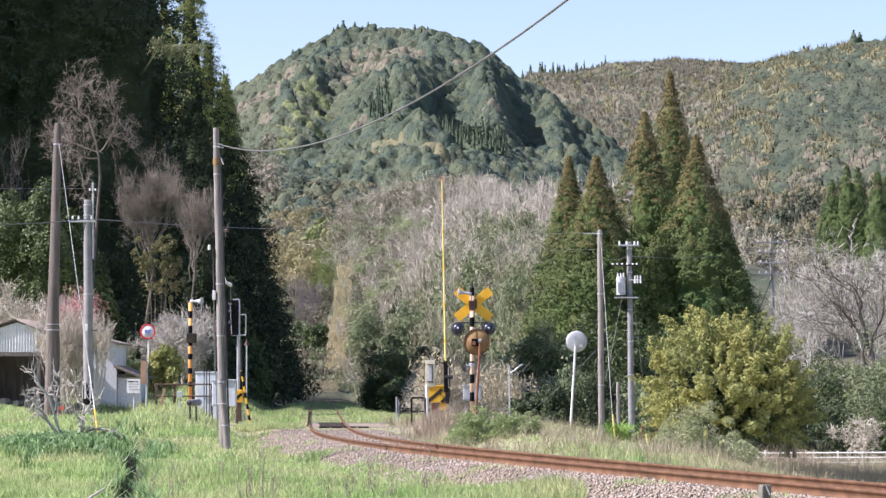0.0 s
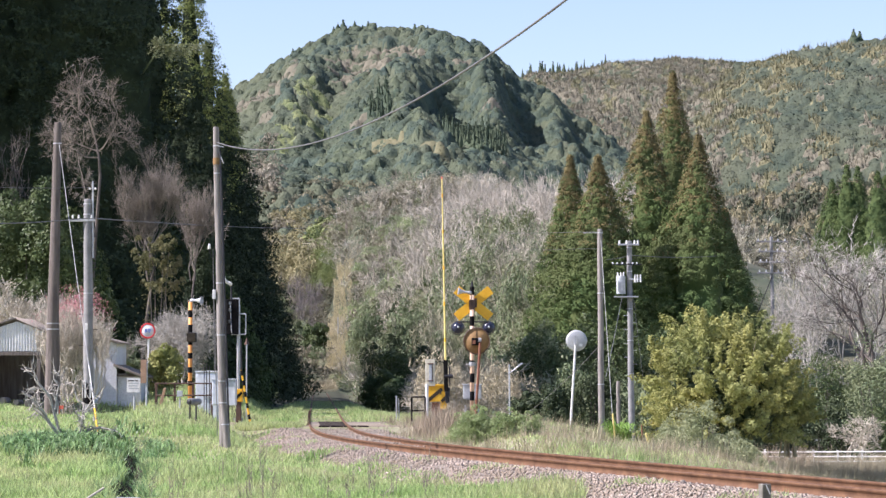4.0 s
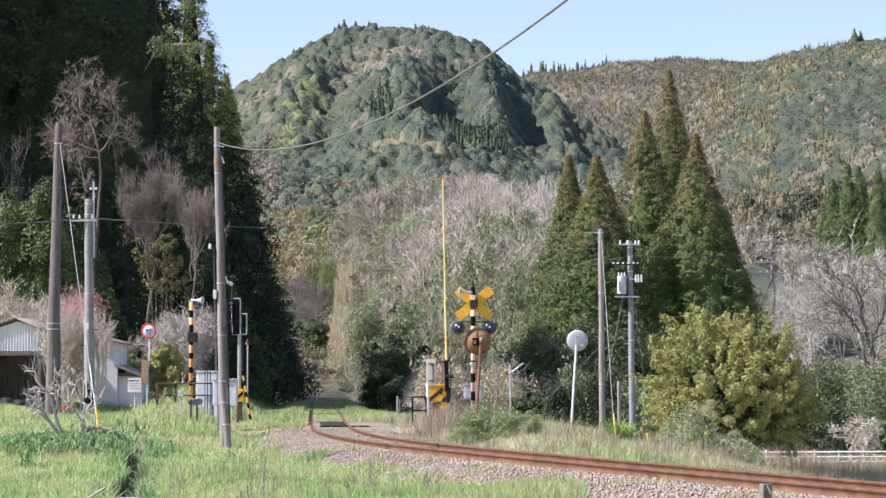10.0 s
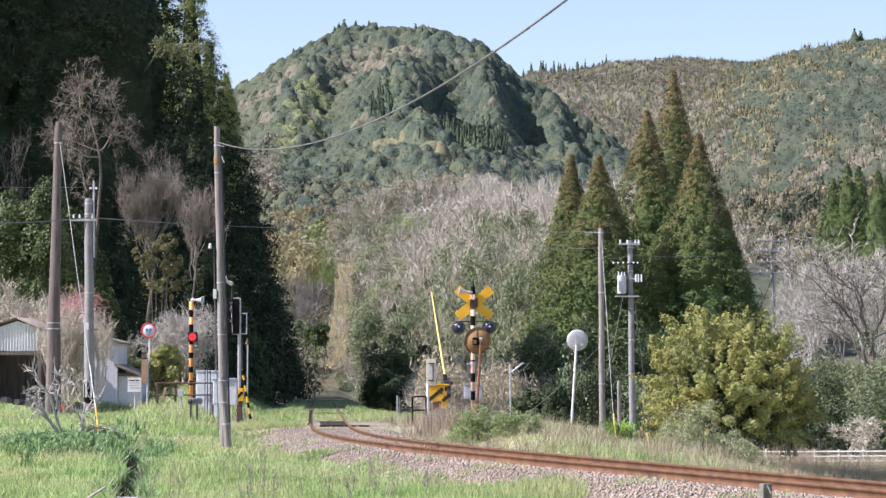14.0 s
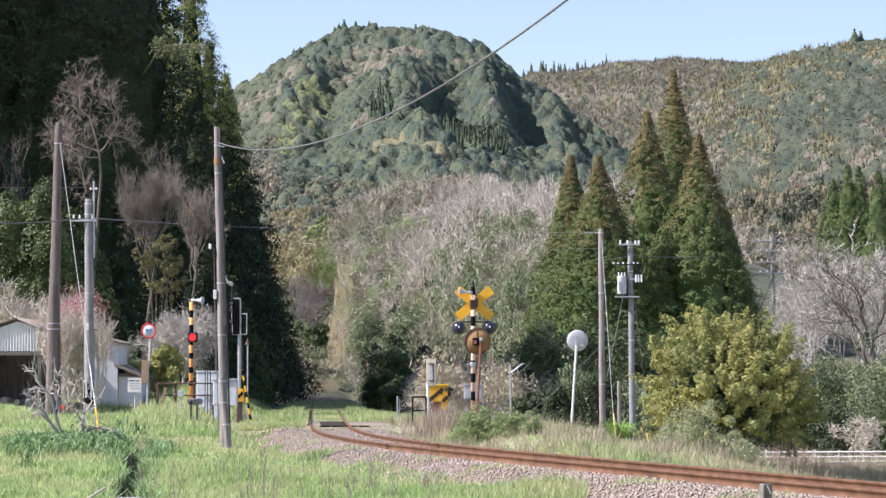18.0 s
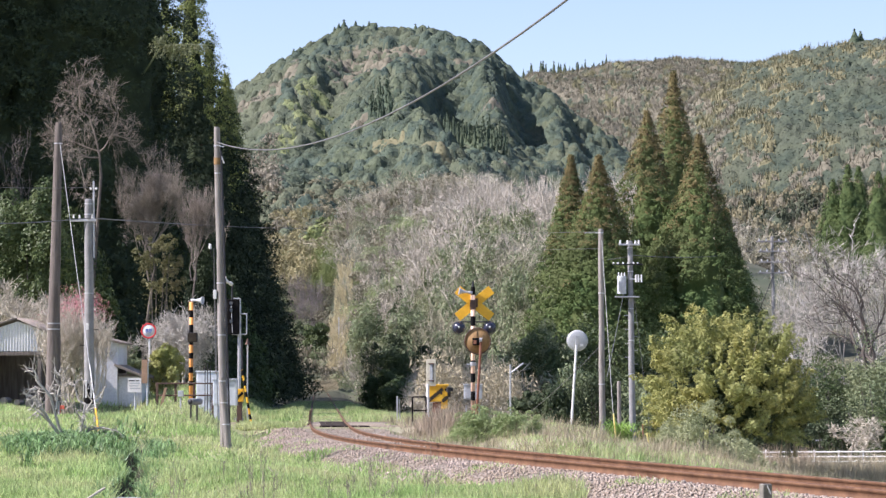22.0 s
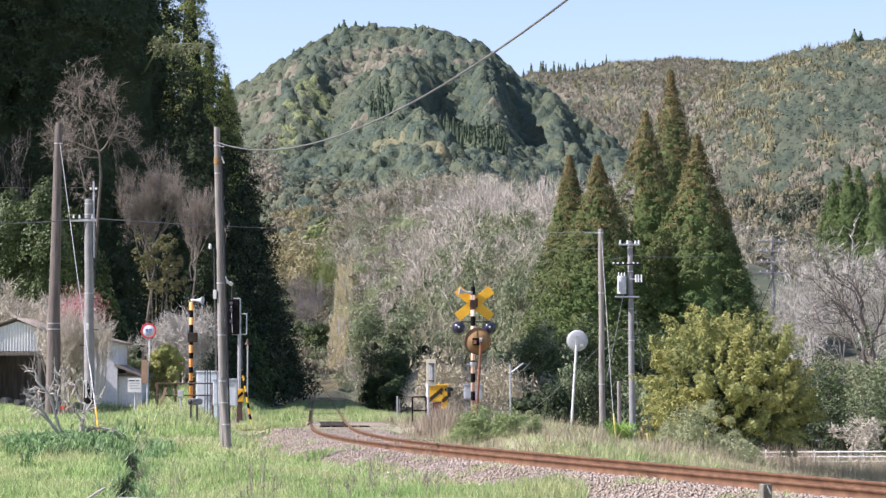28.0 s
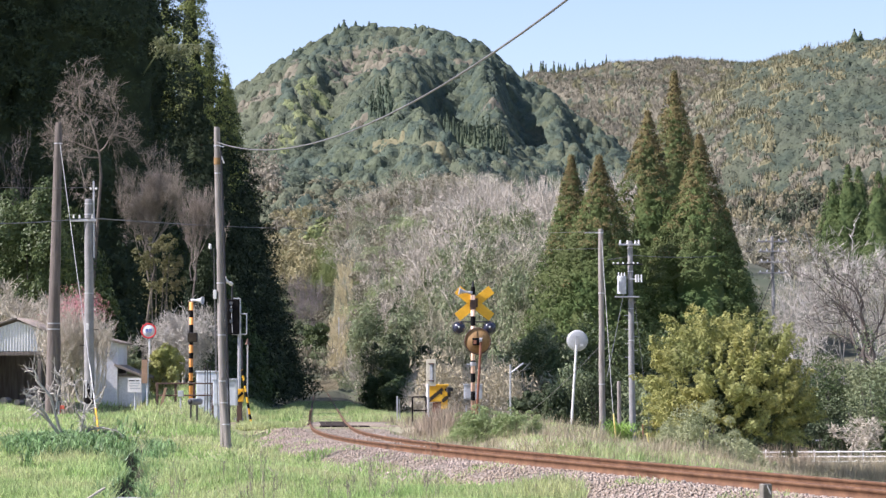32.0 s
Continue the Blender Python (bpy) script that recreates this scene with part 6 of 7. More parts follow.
for x in (-0.46, 0.53):
    lamp = part("lamp", dome((x, -0.02, LZ - 0.2), 0.195, (1, 0.9, 1)), M_LAMPBLACK, sig, "dark round lamp housing")
    smooth(lamp)
    part("hood", lathe([(0, 0.20), (0.04, 0.225), (0.05, 0.225), (0.24, 0.21), (0.24, 0.2), (0.05, 0.2)], aim((x, 0.02, LZ - 0.2), (0, 1, 0))), M_DARK, lamp)
    part("hanger", rod((x, -0.02, LZ), (x, -0.02, LZ - 0.08), 0.025), M_DARK, lamp)
    part("knob", dome((x + 0.01, -0.18, LZ - 0.17), 0.035), M_GREYBOX, lamp, "small grey rear knob")
DZ = 2.59 - S0
disc = part("round_plate", lathe([(-0.02, 0.0), (-0.02, 0.40), (-0.01, 0.43), (0.03, 0.43), (0.03, 0.0)], aim((0.15, -0.16, DZ), (0, -1, 0)), 28), M_RUSTY, sig, "rust-brown round backing plate")
part("rim", lathe([(0.03, 0.40), (0.045, 0.415), (0.03, 0.435), (-0.02, 0.437)], aim((0.15, -0.16, DZ), (0, -1, 0)), 28), M_BROWN_IRON, disc)
part("terminal_box", box((0.24, 0.10, 0.24), (0.10, -0.24, DZ - 0.02), 0.012), M_BLACK, disc)
part("box_lid", box((0.10, 0.02, 0.12), (0.06, -0.30, DZ - 0.04), 0.005), M_REDRUST, disc)
part("seam", box((0.012, 0.006, 0.28), (0.13, -0.195, DZ + 0.26)), M_BROWN_IRON, disc)
part("brace", rod((0.26, -0.32, DZ + 0.04), (0.09, -0.25, -0.1), 0.045, 0.045, 8), M_REDRUST, sig, "leaning red-rusted brace")
part("brace_head", rod((0.20, -0.32, DZ + 0.03), (0.29, -0.32, DZ + 0.03), 0.07, 0.07, 10), M_STEEL, sig)
part("clamp", rod((-0.2, -0.05, 1.84 - S0), (0.12, -0.05, 1.84 - S0), 0.02), M_STEEL, sig)
part("clamp_ring", rod((0, 0, 1.79 - S0), (0, 0, 1.92 - S0), 0.1, 0.1, 14), M_STEEL, sig)

cab_at = (0.98, 82.5, gz(0.98, 82.5))
cab = thing("signal_cabinet", cab_at, "small grey steel relay cabinet on legs", "cabinet")
part("body", box((0.60, 0.35, 0.46), (0, 0, 0.94 - cab_at[2]), 0.015), M_GREYBOX, cab)
part("roof", box((0.66, 0.42, 0.03), (0, 0, 1.19 - cab_at[2]), 0.008), M_GREYBOX, cab)
for x in (-0.22, 0.22):
    part("leg", box((0.06, 0.06, 0.62), (x, 0, 0.26), 0.004), M_STEEL, cab)
    part("door_panel", box((0.26, 0.012, 0.38), (x * 0.62, -0.18, 0.94 - cab_at[2]), 0.004), M_GREYBOX, cab)

# barrier machine with its arm
BX = -0.18
B0 = gz(BX, 79.5)
bar = thing("barrier_machine", (BX, 79.5, B0), "yellow and black level crossing barrier machine", "barrier", "barriers")
BZ = 0.91 - B0
part("housing", box((0.64, 0.46, 0.50), (0.0, 0, BZ), 0.02), M_YELLOW, bar)
part("housing_roof", box((0.70, 0.52, 0.05), (0.01, 0, BZ + 0.27), 0.015), M_YELLOW, bar)
for k, (dx, dz, ln) in enumerate([(-0.06, -0.04, 0.60), (0.24, -0.17, 0.22)]):
    part("stripe", box((ln, 0.006, 0.11), (dx, -0.234, BZ + dz), 0, Matrix.Rotation(radians(-40), 4, "Y")), M_DARKBROWN, bar)
part("skirt", box((0.20, 0.40, 0.26), (0.22, 0.0, BZ - 0.36), 0.015), M_YELLOW, bar)
part("pedestal", box((0.34, 0.34, BZ - 0.2), (0.02, 0.03, (BZ - 0.25) / 2 - 0.05), 0.01), M_REDRUST, bar, "rusty pedestal")
part("gear_cover", rod((0.32, -0.05, BZ + 0.05), (0.42, -0.05, BZ + 0.05), 0.16, 0.15, 16), M_DARK, bar)
part("latch", box((0.05, 0.02, 0.08), (0.12, -0.25, BZ + 0.02), 0.005), M_DARK, bar)
rest = thing("arm_rest_post", (-0.48, 79.0, gz(-0.48, 79.0)), "white slotted steel post beside the barrier", "post", "barriers")
R0 = gz(-0.48, 79.0)
part("shaft", rod((0, 0, -0.1), (0, 0, 1.22 - R0), 0.05), M_WHITE, rest)
part("plate", box((0.30, 0.05, 0.84), (0.10, 0, 1.57 - R0), 0.012), M_CREAM, rest)
part("slot", box((0.09, 0.012, 0.56), (0.11, -0.028, 1.55 - R0), 0.004), M_GREYBOX, rest)
part("slot_edge", box((0.022, 0.02, 0.56), (0.165, -0.032, 1.55 - R0), 0.003), M_BLACK, rest)
for v in (1.85, 1.32):
    part("clamp_bolt", rod((0.02, -0.04, v - R0), (0.20, -0.04, v - R0), 0.02), M_BROWN_IRON, rest)
PIV = Vector((0.30, -0.30, 1.04 - B0))
arm = part("barrier_arm", join([tube([(0, 0, 0.88), (0, 0, 3.2), (0, 0, 6.72)], [0.036, 0.028, 0.019], 10)]), M_ARM, bar, "long yellow barrier arm")
arm.matrix_basis = Matrix.Translation(PIV)
for k in range(5):
    part("arm_band", rod((0, 0, 1.5 + 1.15 * k), (0, 0, 1.62 + 1.15 * k), 0.036 - 0.0028 * k, 0.035 - 0.0028 * k), M_YELLOW, arm)
part("arm_tip", rod((0, 0, 6.70), (0, 0, 6.78), 0.03, 0.02), M_REDTAG, arm, "red tip")
part("fork", box((0.13, 0.07, 1.0), (0.0, 0, 0.44), 0.01), M_BLACK, arm, "dark steel fork")
part("fork_side", box((0.04, 0.06, 0.6), (0.12, 0, 0.42), 0.008), M_DARK, arm)
part("hinge", rod((-0.06, 0, 0.42), (0.22, 0, 0.42), 0.06, 0.06, 12), M_DARK, arm)
part("counterweight", box((0.12, 0.16, 0.36), (0.03, 0, -0.24), 0.02), M_DARK, arm)

# low black frame, white marker, short lamp post
fr_at = (-0.75, 78.0, gz(-0.75, 78.0))
fr = thing("pipe_guard", fr_at, "low black pipe guard frame beside the road", "guard frame")
ft = 0.82 - fr_at[2]
for x in (-0.20, 0.22):
    part("post", rod((x, 0, -0.12), (x, 0, ft), 0.03), M_BLACK, fr)
for z in (ft, ft * 0.52):
    part("rail", rod((-0.2, 0, z), (0.22, 0, z), 0.026), M_BLACK, fr)
mk_at = (-1.53, 84.0, gz(-1.53, 84.0))
mk = thing("boundary_marker", mk_at, "thin grey boundary marker post in grass", "post")
part("post", box((0.055, 0.055, 0.80 - mk_at[2] + 0.1), (0, 0, (0.80 - mk_at[2]) / 2 - 0.05), 0.01), M_STEEL, mk)
part("side_rod", rod((0.09, 0.02, -0.1), (0.07, 0.02, 0.72 - mk_at[2]), 0.018), M_STEEL, mk)
sl_at = (2.35, 88.0, -0.04)
sl = thing("lamp_post", sl_at, "slender grey post with a short slanting arm", "lamp post")
sh = 1.88 - sl_at[2]
part("post", rod((0, 0, -0.2), (0, 0, sh), 0.032), M_STEEL, sl)
part("arm", rod((0.02, -0.03, sh - 0.3), (0.36, -0.03, sh - 0.04), 0.025), M_STEEL, sl)
part("lamp_head", box((0.2, 0.12, 0.06), (0.38, -0.03, sh - 0.02), 0.02, Matrix.Rotation(radians(-35), 4, "Y")), M_STEEL, sl)
part("cap", rod((0, 0, sh - 0.34), (0, 0, sh - 0.26), 0.045), M_STEEL, sl)

# traffic mirror, seen from behind
mr_at = (4.67, 92.0, -0.42)
mr = thing("traffic_mirror", mr_at, "round convex traffic mirror from behind on a white post", "mirror")
mtop = Vector((0.22, 0, 2.82 - mr_at[2]))
part("post", rod((0, 0, -0.2), mtop, 0.045, 0.04, 12), M_WHITE, mr)
disc = part("mirror_back", lathe([(0.035, 0.0), (0.032, 0.16), (0.02, 0.3), (0.0, 0.37), (-0.03, 0.39), (-0.05, 0.38), (-0.05, 0.0)], aim(mtop + Vector((0.03, 0.12, -0.06)), (0, -1, 0)), 32), M_MIRROR, mr, "pale grey domed mirror back")
smooth(disc)
part("bracket", box((0.10, 0.08, 0.34), mtop + Vector((0, -0.02, -0.05)), 0.01), M_STEEL, mr)
part("sticker", box((0.13, 0.012, 0.10), mtop + Vector((0.17, -0.02, -0.22)), 0.003), M_WHITE, mr)

# ---------------------------------------------------------------- near side of the crossing, left of the line
LX = -8.32
L0 = gz(LX, 83.0)
ls = thing("crossing_signal", (LX, 83.0, L0), "orange and black crossing signal pole with a red lamp", "crossing signal", "crossing signals")
B = [(3.40, 3.64), (2.90, 3.16), (2.49, 2.60), (2.04, 2.23), (1.57, 1.76), (1.15, 1.30)]
banded(ls, 0.067, -0.15, 3.91 - L0, [(a - L0, b - L0) for a, b in B], M_ORANGE, M_BLACK)
smooth(part("horn", lathe(HORN, aim((0.0, -0.02, 3.96 - L0), (0.95, -0.35, 0.0)) @ Matrix.Diagonal((1.0, 1.0, 1.25, 1))), M_GREYBOX, ls, "pale grey horn loudspeaker"))
LZ2 = 2.74 - L0
lamp = part("lamp", box((0.32, 0.20, 0.32), (0.065, -0.12, LZ2), 0.03), M_DARK, ls, "black square lamp housing")
part("hood", lathe([(0.0, 0.12), (0.02, 0.13), (0.2, 0.13), (0.2, 0.125), (0.02, 0.12)], aim((0.065, -0.21, LZ2), (0, -1, 0))), M_DARK, lamp)
part("lens", lathe([(0.0, 0.115), (0.02, 0.095), (0.035, 0.05), (0.04, 0.0)], aim((0.065, -0.222, LZ2), (0, -1, 0))), M_LENS, lamp, "red signal lens")
part("bracket", rod((0, 0, LZ2), (0.06, -0.05, LZ2), 0.04), M_DARK, lamp)
# not a part of the lamp: a flap added to make the lens look unlit
off_flap = part("shutter", box((0.28, 0.006, 0.28), (0, 0, 0), 0.002), M_DARKBROWN, lamp, "added dark flap that turns to hide the glowing lens")
off_flap.matrix_basis = Matrix.Translation((0.065, -0.42, LZ2))
part("base", rod((0, 0, -0.1), (0, 0, 0.16), 0.14, 0.12, 14), M_CONCRETE, ls)

# railway signal behind the timber pole
QX = -6.81
Q0 = gz(QX, 84.0)
rs = thing("railway_signal", (QX, 84.0, Q0), "railway signal with black backboard on a steel post", "railway signal")
part("post", rod((0, 0, -0.15), (0, 0, 3.84 - Q0), 0.06), M_STEEL, rs)
bd = part("backboard", box((0.42, 0.06, 1.18), (-0.20, -0.10, 3.44 - Q0), 0.03), M_BLACK, rs, "tall black signal backboard")
for v in (3.90, 3.67, 3.29):
    part("lens", dome((-0.27, -0.15, v - Q0), 0.06, (1, 0.5, 1)), M_SPOT, bd, "white signal lens")
    part("hood", lathe([(0, 0.07), (0.12, 0.065), (0.12, 0.06), (0, 0.06)], aim((-0.27, -0.13, v - Q0), (0, -1, 0)), 14), M_DARK, bd)
part("strap", rod((-0.27, -0.14, 3.95 - Q0), (-0.22, -0.14, 2.90 - Q0), 0.014), M_STEEL, rs)
z1, z2, z3 = 3.54 - Q0, 2.86 - Q0, 4.05 - Q0
for a, b in (((0.02, -0.1, z1), (0.25, -0.1, z1)), ((0.25, -0.1, z1), (0.25, -0.1, z2)), ((0.25, -0.1, z2), (-0.24, -0.1, z2)), ((-0.24, -0.1, z2), (-0.24, -0.1, z2 + 0.3)), ((-0.2, -0.1, z3), (0.03, -0.1, z3)), ((0.03, -0.1, z3), (0.03, -0.1, z1))):
    part("frame_bar", rod(a, b, 0.022), M_STEEL, rs)
part("base", box((0.3, 0.3, 0.3), (0, 0, 0.0), 0.02), M_CONCRETE, rs)
smooth(part("horn", lathe(HORN, aim((-0.24, -0.15, 4.52 - Q0), (-0.6, -0.6, 0.35)) @ Matrix.Diagonal((1.2, 1.2, 1.3, 1))), M_WHITE, rs, "white horn loudspeaker"))
part("horn_post", rod((-0.24, -0.1, 3.84 - Q0), (-0.24, -0.1, 4.54 - Q0), 0.03), M_DARK, rs)

# second barrier machine with its raised striped arm stump
MX = -6.63
M0 = gz(MX, 82.0)
b2 = thing("barrier_machine", (MX, 82.0, M0), "small yellow barrier machine beside the line", "barrier", "barriers")
part("housing", box((0.22, 0.4, 0.42), (0.02, 0, 0.84 - M0), 0.02), M_YELLOW, b2)
part("stripe", box((0.26, 0.006, 0.09), (0.02, -0.204, 0.84 - M0), 0, Matrix.Rotation(radians(-45), 4, "Y")), M_BLACK, b2)
part("pedestal", box((0.16, 0.3, 0.69 - M0 + 0.1), (0.0, 0, (0.69 - M0) / 2 - 0.05), 0.01), M_BROWN_IRON, b2)
leg0, leg1 = Vector((0.42, -0.3, -0.1)), Vector((0.10, -0.3, 1.67 - M0))
part("stay", rod(leg0, leg1, 0.038, 0.034, 10), M_YELLOW, b2, "slanting yellow and black striped stay")
for f in (0.12, 0.32, 0.52, 0.72, 0.9):
    part("stay_band", rod(leg0.lerp(leg1, f), leg0.lerp(leg1, f + 0.09), 0.041, 0.039, 10), M_BLACK, b2)
part("upper_bar", rod(leg1, leg1 + Vector((-0.02, 0, 1.0)), 0.035), M_DARK, b2)
tm_at = (-6.61, 85.0, gz(-6.61, 85.0))
tm = thing("track_marker", tm_at, "thin grey post with a small dark triangle on top", "marker post")
part("post", rod((0, 0, -0.1), (0, 0, 2.57 - tm_at[2]), 0.025), M_STEEL, tm)
part("triangle", rod((0, 0, 2.53 - tm_at[2]), (0, 0, 2.76 - tm_at[2]), 0.11, 0.005, 3), M_BROWN_IRON, tm)

# cabinets
cb_at = (-7.38, 79.0, gz(-7.38, 79.0))
cb = thing("relay_cabinet", cb_at, "large pale blue-grey steel relay cabinet", "cabinet", "cabinets")
ch = 1.59 - cb_at[2]
part("body", box((0.68, 0.55, ch), (0, 0, ch / 2), 0.015), M_BOX, cb)
part("roof", box((0.74, 0.62, 0.04), (0, 0, ch + 0.02), 0.01), M_BOX, cb)
for x in (-0.165, 0.165):
    dpart = part("door", box((0.31, 0.02, ch * 0.9), (x, -0.285, ch / 2), 0.006), M_BOX, cb)
    part("handle", box((0.02, 0.025, 0.12), (x * 0.25, -0.305, ch * 0.52), 0.004), M_STEEL, dpart)
part("plinth", box((0.76, 0.62, 0.16), (0, 0, 0.02), 0.01), M_CONCRETE, cb)
c2_at = (-4.77, 54.95, 0.83)
c2 = thing("meter_cabinet", c2_at, "light grey steel box strapped to the timber pole", "cabinet", "cabinets")
hh = 1.39 - c2_at[2]
part("body", box((0.50, 0.26, hh), (0.0, 0.02, hh / 2), 0.012), M_BOX, c2)
part("door", box((0.21, 0.014, hh * 0.88), (-0.13, -0.115, hh / 2), 0.004), M_BOX, c2)
part("side_flange", box((0.03, 0.3, hh), (0.26, 0.02, hh / 2), 0.004), M_GREYBOX, c2)
part("hood", box((0.54, 0.32, 0.025), (0, 0.02, hh + 0.012), 0.005), M_BOX, c2)

# pipe horn on two legs, small box on a post
pt_at = (-6.16, 62.0, gz(-6.16, 62.0))
pt = thing("pipe_sensor", pt_at, "grey tube sensor on two dark legs in the grass", "sensor")
pz = 0.84 - pt_at[2]
smooth(part("barrel", lathe([(0.0, 0.0), (0.0, 0.08), (0.40, 0.085), (0.42, 0.075), (0.40, 0.06), (0.25, 0.055), (0.25, 0.0)], aim((0.16, 0.12, pz), (-0.50, -0.866, 0.0))), M_CONCRETE, pt))
part("mouth", lathe([(0, 0.0), (0, 0.068), (0.006, 0.068), (0.006, 0)], aim((-0.052, -0.247, pz), (-0.50, -0.866, 0.0))), M_DARK, pt)
for x in (-0.05, 0.09):
    part("leg", rod((x, -0.05 if x < 0 else 0.08, -0.15), (x, -0.05 if x < 0 else 0.08, pz - 0.06), 0.022), M_DARK, pt)
sb_at = (-7.30, 70.0, gz(-7.30, 70.0))
sb = thing("junction_post", sb_at, "small grey junction box on a short post", "junction box")
part("post", rod((0, 0, -0.1), (0, 0, 0.87 - sb_at[2]), 0.025), M_STEEL, sb)
part("box", box((0.15, 0.10, 0.17), (0, 0, 0.98 - sb_at[2]), 0.01), M_GREYBOX, sb)

# brown pipe fence before the cabinet
fn = thing("pipe_fence", (-8.41, 74.0, gz(-8.41, 74.0)), "dark brown pipe fence beside the road", "fence")
fz = gz(-8.41, 74.0)
x0, x1 = 0.0, -6.78 - -8.41
for k in range(4):
    x = x0 + (x1 - x0) * k / 3
    part("post", box((0.07, 0.07, 1.27 - fz + 0.25), (x, 0, (1.27 - fz) / 2 - 0.12), 0.008), M_BROWN_IRON, fn)
for v in (1.25, 0.90):
    part("rail", rod((x0, -0.04, v - fz), (x1, -0.04, v - fz), 0.022), M_BROWN_IRON, fn)
part("wooden_brace", box((0.08, 0.06, 0.85), (0.16, -0.06, 0.28), 0.006, Matrix.Rotation(radians(14), 4, "Y")), M_BOARD, fn, "brown wooden brace")
wp = thing("wire_strand_fence", (-6.65, 71.0, gz(-6.65, 71.0)), "dark cable conduits standing by the cabinet", "conduit")
for x in (-0.07, 0.0, 0.08):
    part("conduit", rod((x, 0, -0.15), (x, 0, 1.55 - abs(x)), 0.013), M_DARK, wp)

# signs
rd_at = (-10.49, 90.0, gz(-10.49, 90.0))
rsn = thing("road_sign", rd_at, "round red-rimmed white road sign on a pale post", "road sign")
st = 3.08 - rd_at[2]
part("post", rod((0, 0, -0.15), (-0.03, 0, st + 0.2), 0.036), M_WHITE, rsn)
face = part("face", lathe([(0.0, 0.0), (0.0, 0.275), (-0.015, 0.28), (-0.015, 0.0)], aim((-0.05, -0.05, st), (0, -1, 0)), 28), M_WHITE, rsn)
part("rim", lathe([(0.002, 0.222), (0.006, 0.226), (0.006, 0.272), (0.0, 0.28)], aim((-0.05, -0.05, st), (0, -1, 0)), 28), M_RED, face, "red rim")
for dx, dz, w, h in ((-0.07, 0.03, 0.09, 0.10), (0.06, 0.035, 0.10, 0.08), (-0.07, -0.055, 0.04, 0.04), (0.05, -0.05, 0.04, 0.04), (0.0, -0.025, 0.22, 0.018)):
    part("glyph", box((w, 0.006, h), (-0.05 + dx, -0.056, st + dz), 0), M_BLUE, face)
ws_at = (-10.30, 84.0, gz(-10.30, 84.0))
wsn = thing("notice_board", ws_at, "small white notice board on a post", "notice board")
wz = 1.16 - ws_at[2]
part("post", rod((0.02, 0, -0.1), (0.02, 0, wz), 0.03), M_GREYBOX, wsn)
brd = part("board", box((0.44, 0.02, 0.47), (0, -0.04, wz), 0.006), M_WHITE, wsn)
for k, (dx, w) in enumerate([(-0.09, 0.2), (0.10, 0.1), (0.0, 0.34), (-0.02, 0.30), (0.02, 0.33)]):
    part("text_bar", box((w, 0.006, 0.035), (dx, -0.052, wz + 0.15 - 0.085 * max(k - 1, 0)), 0), M_DARK if k < 2 else M_GREYBOX, brd)
bb_at = (-10.18, 86.0, gz(-10.18, 86.0))
bbn = thing("wooden_board", bb_at, "faded brown board on a post", "notice board")
part("board", box((0.20, 0.03, 0.80), (-0.03, 0, 1.62 - bb_at[2]), 0.008), M_BOARD, bbn)
part("post", rod((0.07, 0.03, -0.1), (0.07, 0.03, 1.96 - bb_at[2]), 0.035), M_GREYBOX, bbn)

# ---------------------------------------------------------------- buildings on the left
def corrugated(x0, x1, z0, z1, pitch=0.095, depth=0.034, cut=None):
    n = int((x1 - x0) / pitch * 4)
    x = np.linspace(x0, x1, n)
    y = depth * np.sin(x / pitch * 2 * math.pi)
    top = np.array([cut(q) if cut else z1 for q in x])
    V = np.concatenate([np.stack([x, y, np.full(n, z0)], 1), np.stack([x, y, top], 1)])
    F = np.array([[k, k + 1, n + k + 1, n + k] for k in range(n - 1)])
    return V, F


SH = (-14.23, 84.0, gz(-14.23, 84.0))
shed = thing("open_shed", SH, "low open-fronted shed with white corrugated gable", "shed", "buildings")
ez, gz2, bz = 2.86 - SH[2], 3.31 - SH[2], 2.29 - SH[2]
hw = 1.05
cutline = lambda x: ez - 0.02 + (gz2 - ez) * max(0.0, 1 - abs(x) / 1.3)
part("gable", corrugated(-hw - 0.6, hw - 0.05, bz, ez, cut=cutline), M_TIN, shed, "white corrugated gable sheet")
for s, xa in ((-1, -1.75), (1, 1.12)):
    a, b = Vector((0.0, 0, gz2 + 0.05)), Vector((xa, 0, ez - 0.02))
    V = np.array([(p.x, y, p.z + o) for p in (a, b) for y in (-0.10, 3.6) for o in (0.0, 0.06)])
    F = np.array([[0, 4, 6, 2], [1, 3, 7, 5], [0, 1, 5, 4], [2, 6, 7, 3], [4, 5, 7, 6], [0, 2, 3, 1]])
    part("roof_slope", (V, F), M_ROOF, shed)
for x in (-1.5, 0.75):
    for y in (0.05, 3.3):
        part("post", box((0.12, 0.12, ez + 0.1), (x, y, ez / 2 - 0.05), 0.01), M_BROWNPOLE, shed)
part("beam", box((2.6, 0.12, 0.12), (-0.35, 0.03, bz - 0.08), 0.01), M_BROWNPOLE, shed)
part("back_wall", box((2.5, 0.08, ez), (-0.35, 3.4, ez / 2), 0.01), M_BROWNPOLE, shed)
# wall coloured near black to stand for the shade inside the shed
part("side_wall", box((0.08, 3.3, ez), (-1.6, 1.75, ez / 2), 0.01), M_DARKBROWN, shed)
for k, (x, z, r) in enumerate([(-0.5, 0.12, 0.12), (-0.05, 0.1, 0.1), (0.35, 0.14, 0.13)]):
    w = thing("fire_log", (SH[0] + x, 84.6, gz(SH[0] + x, 84.6) + r * 0.8), "cut log lying under the shed roof", "log", "logs")
    part("wood", rod((0, -0.3, 0), (0, 0.7, 0), r, r * 0.9, 10), M_WOODPOLE, w)

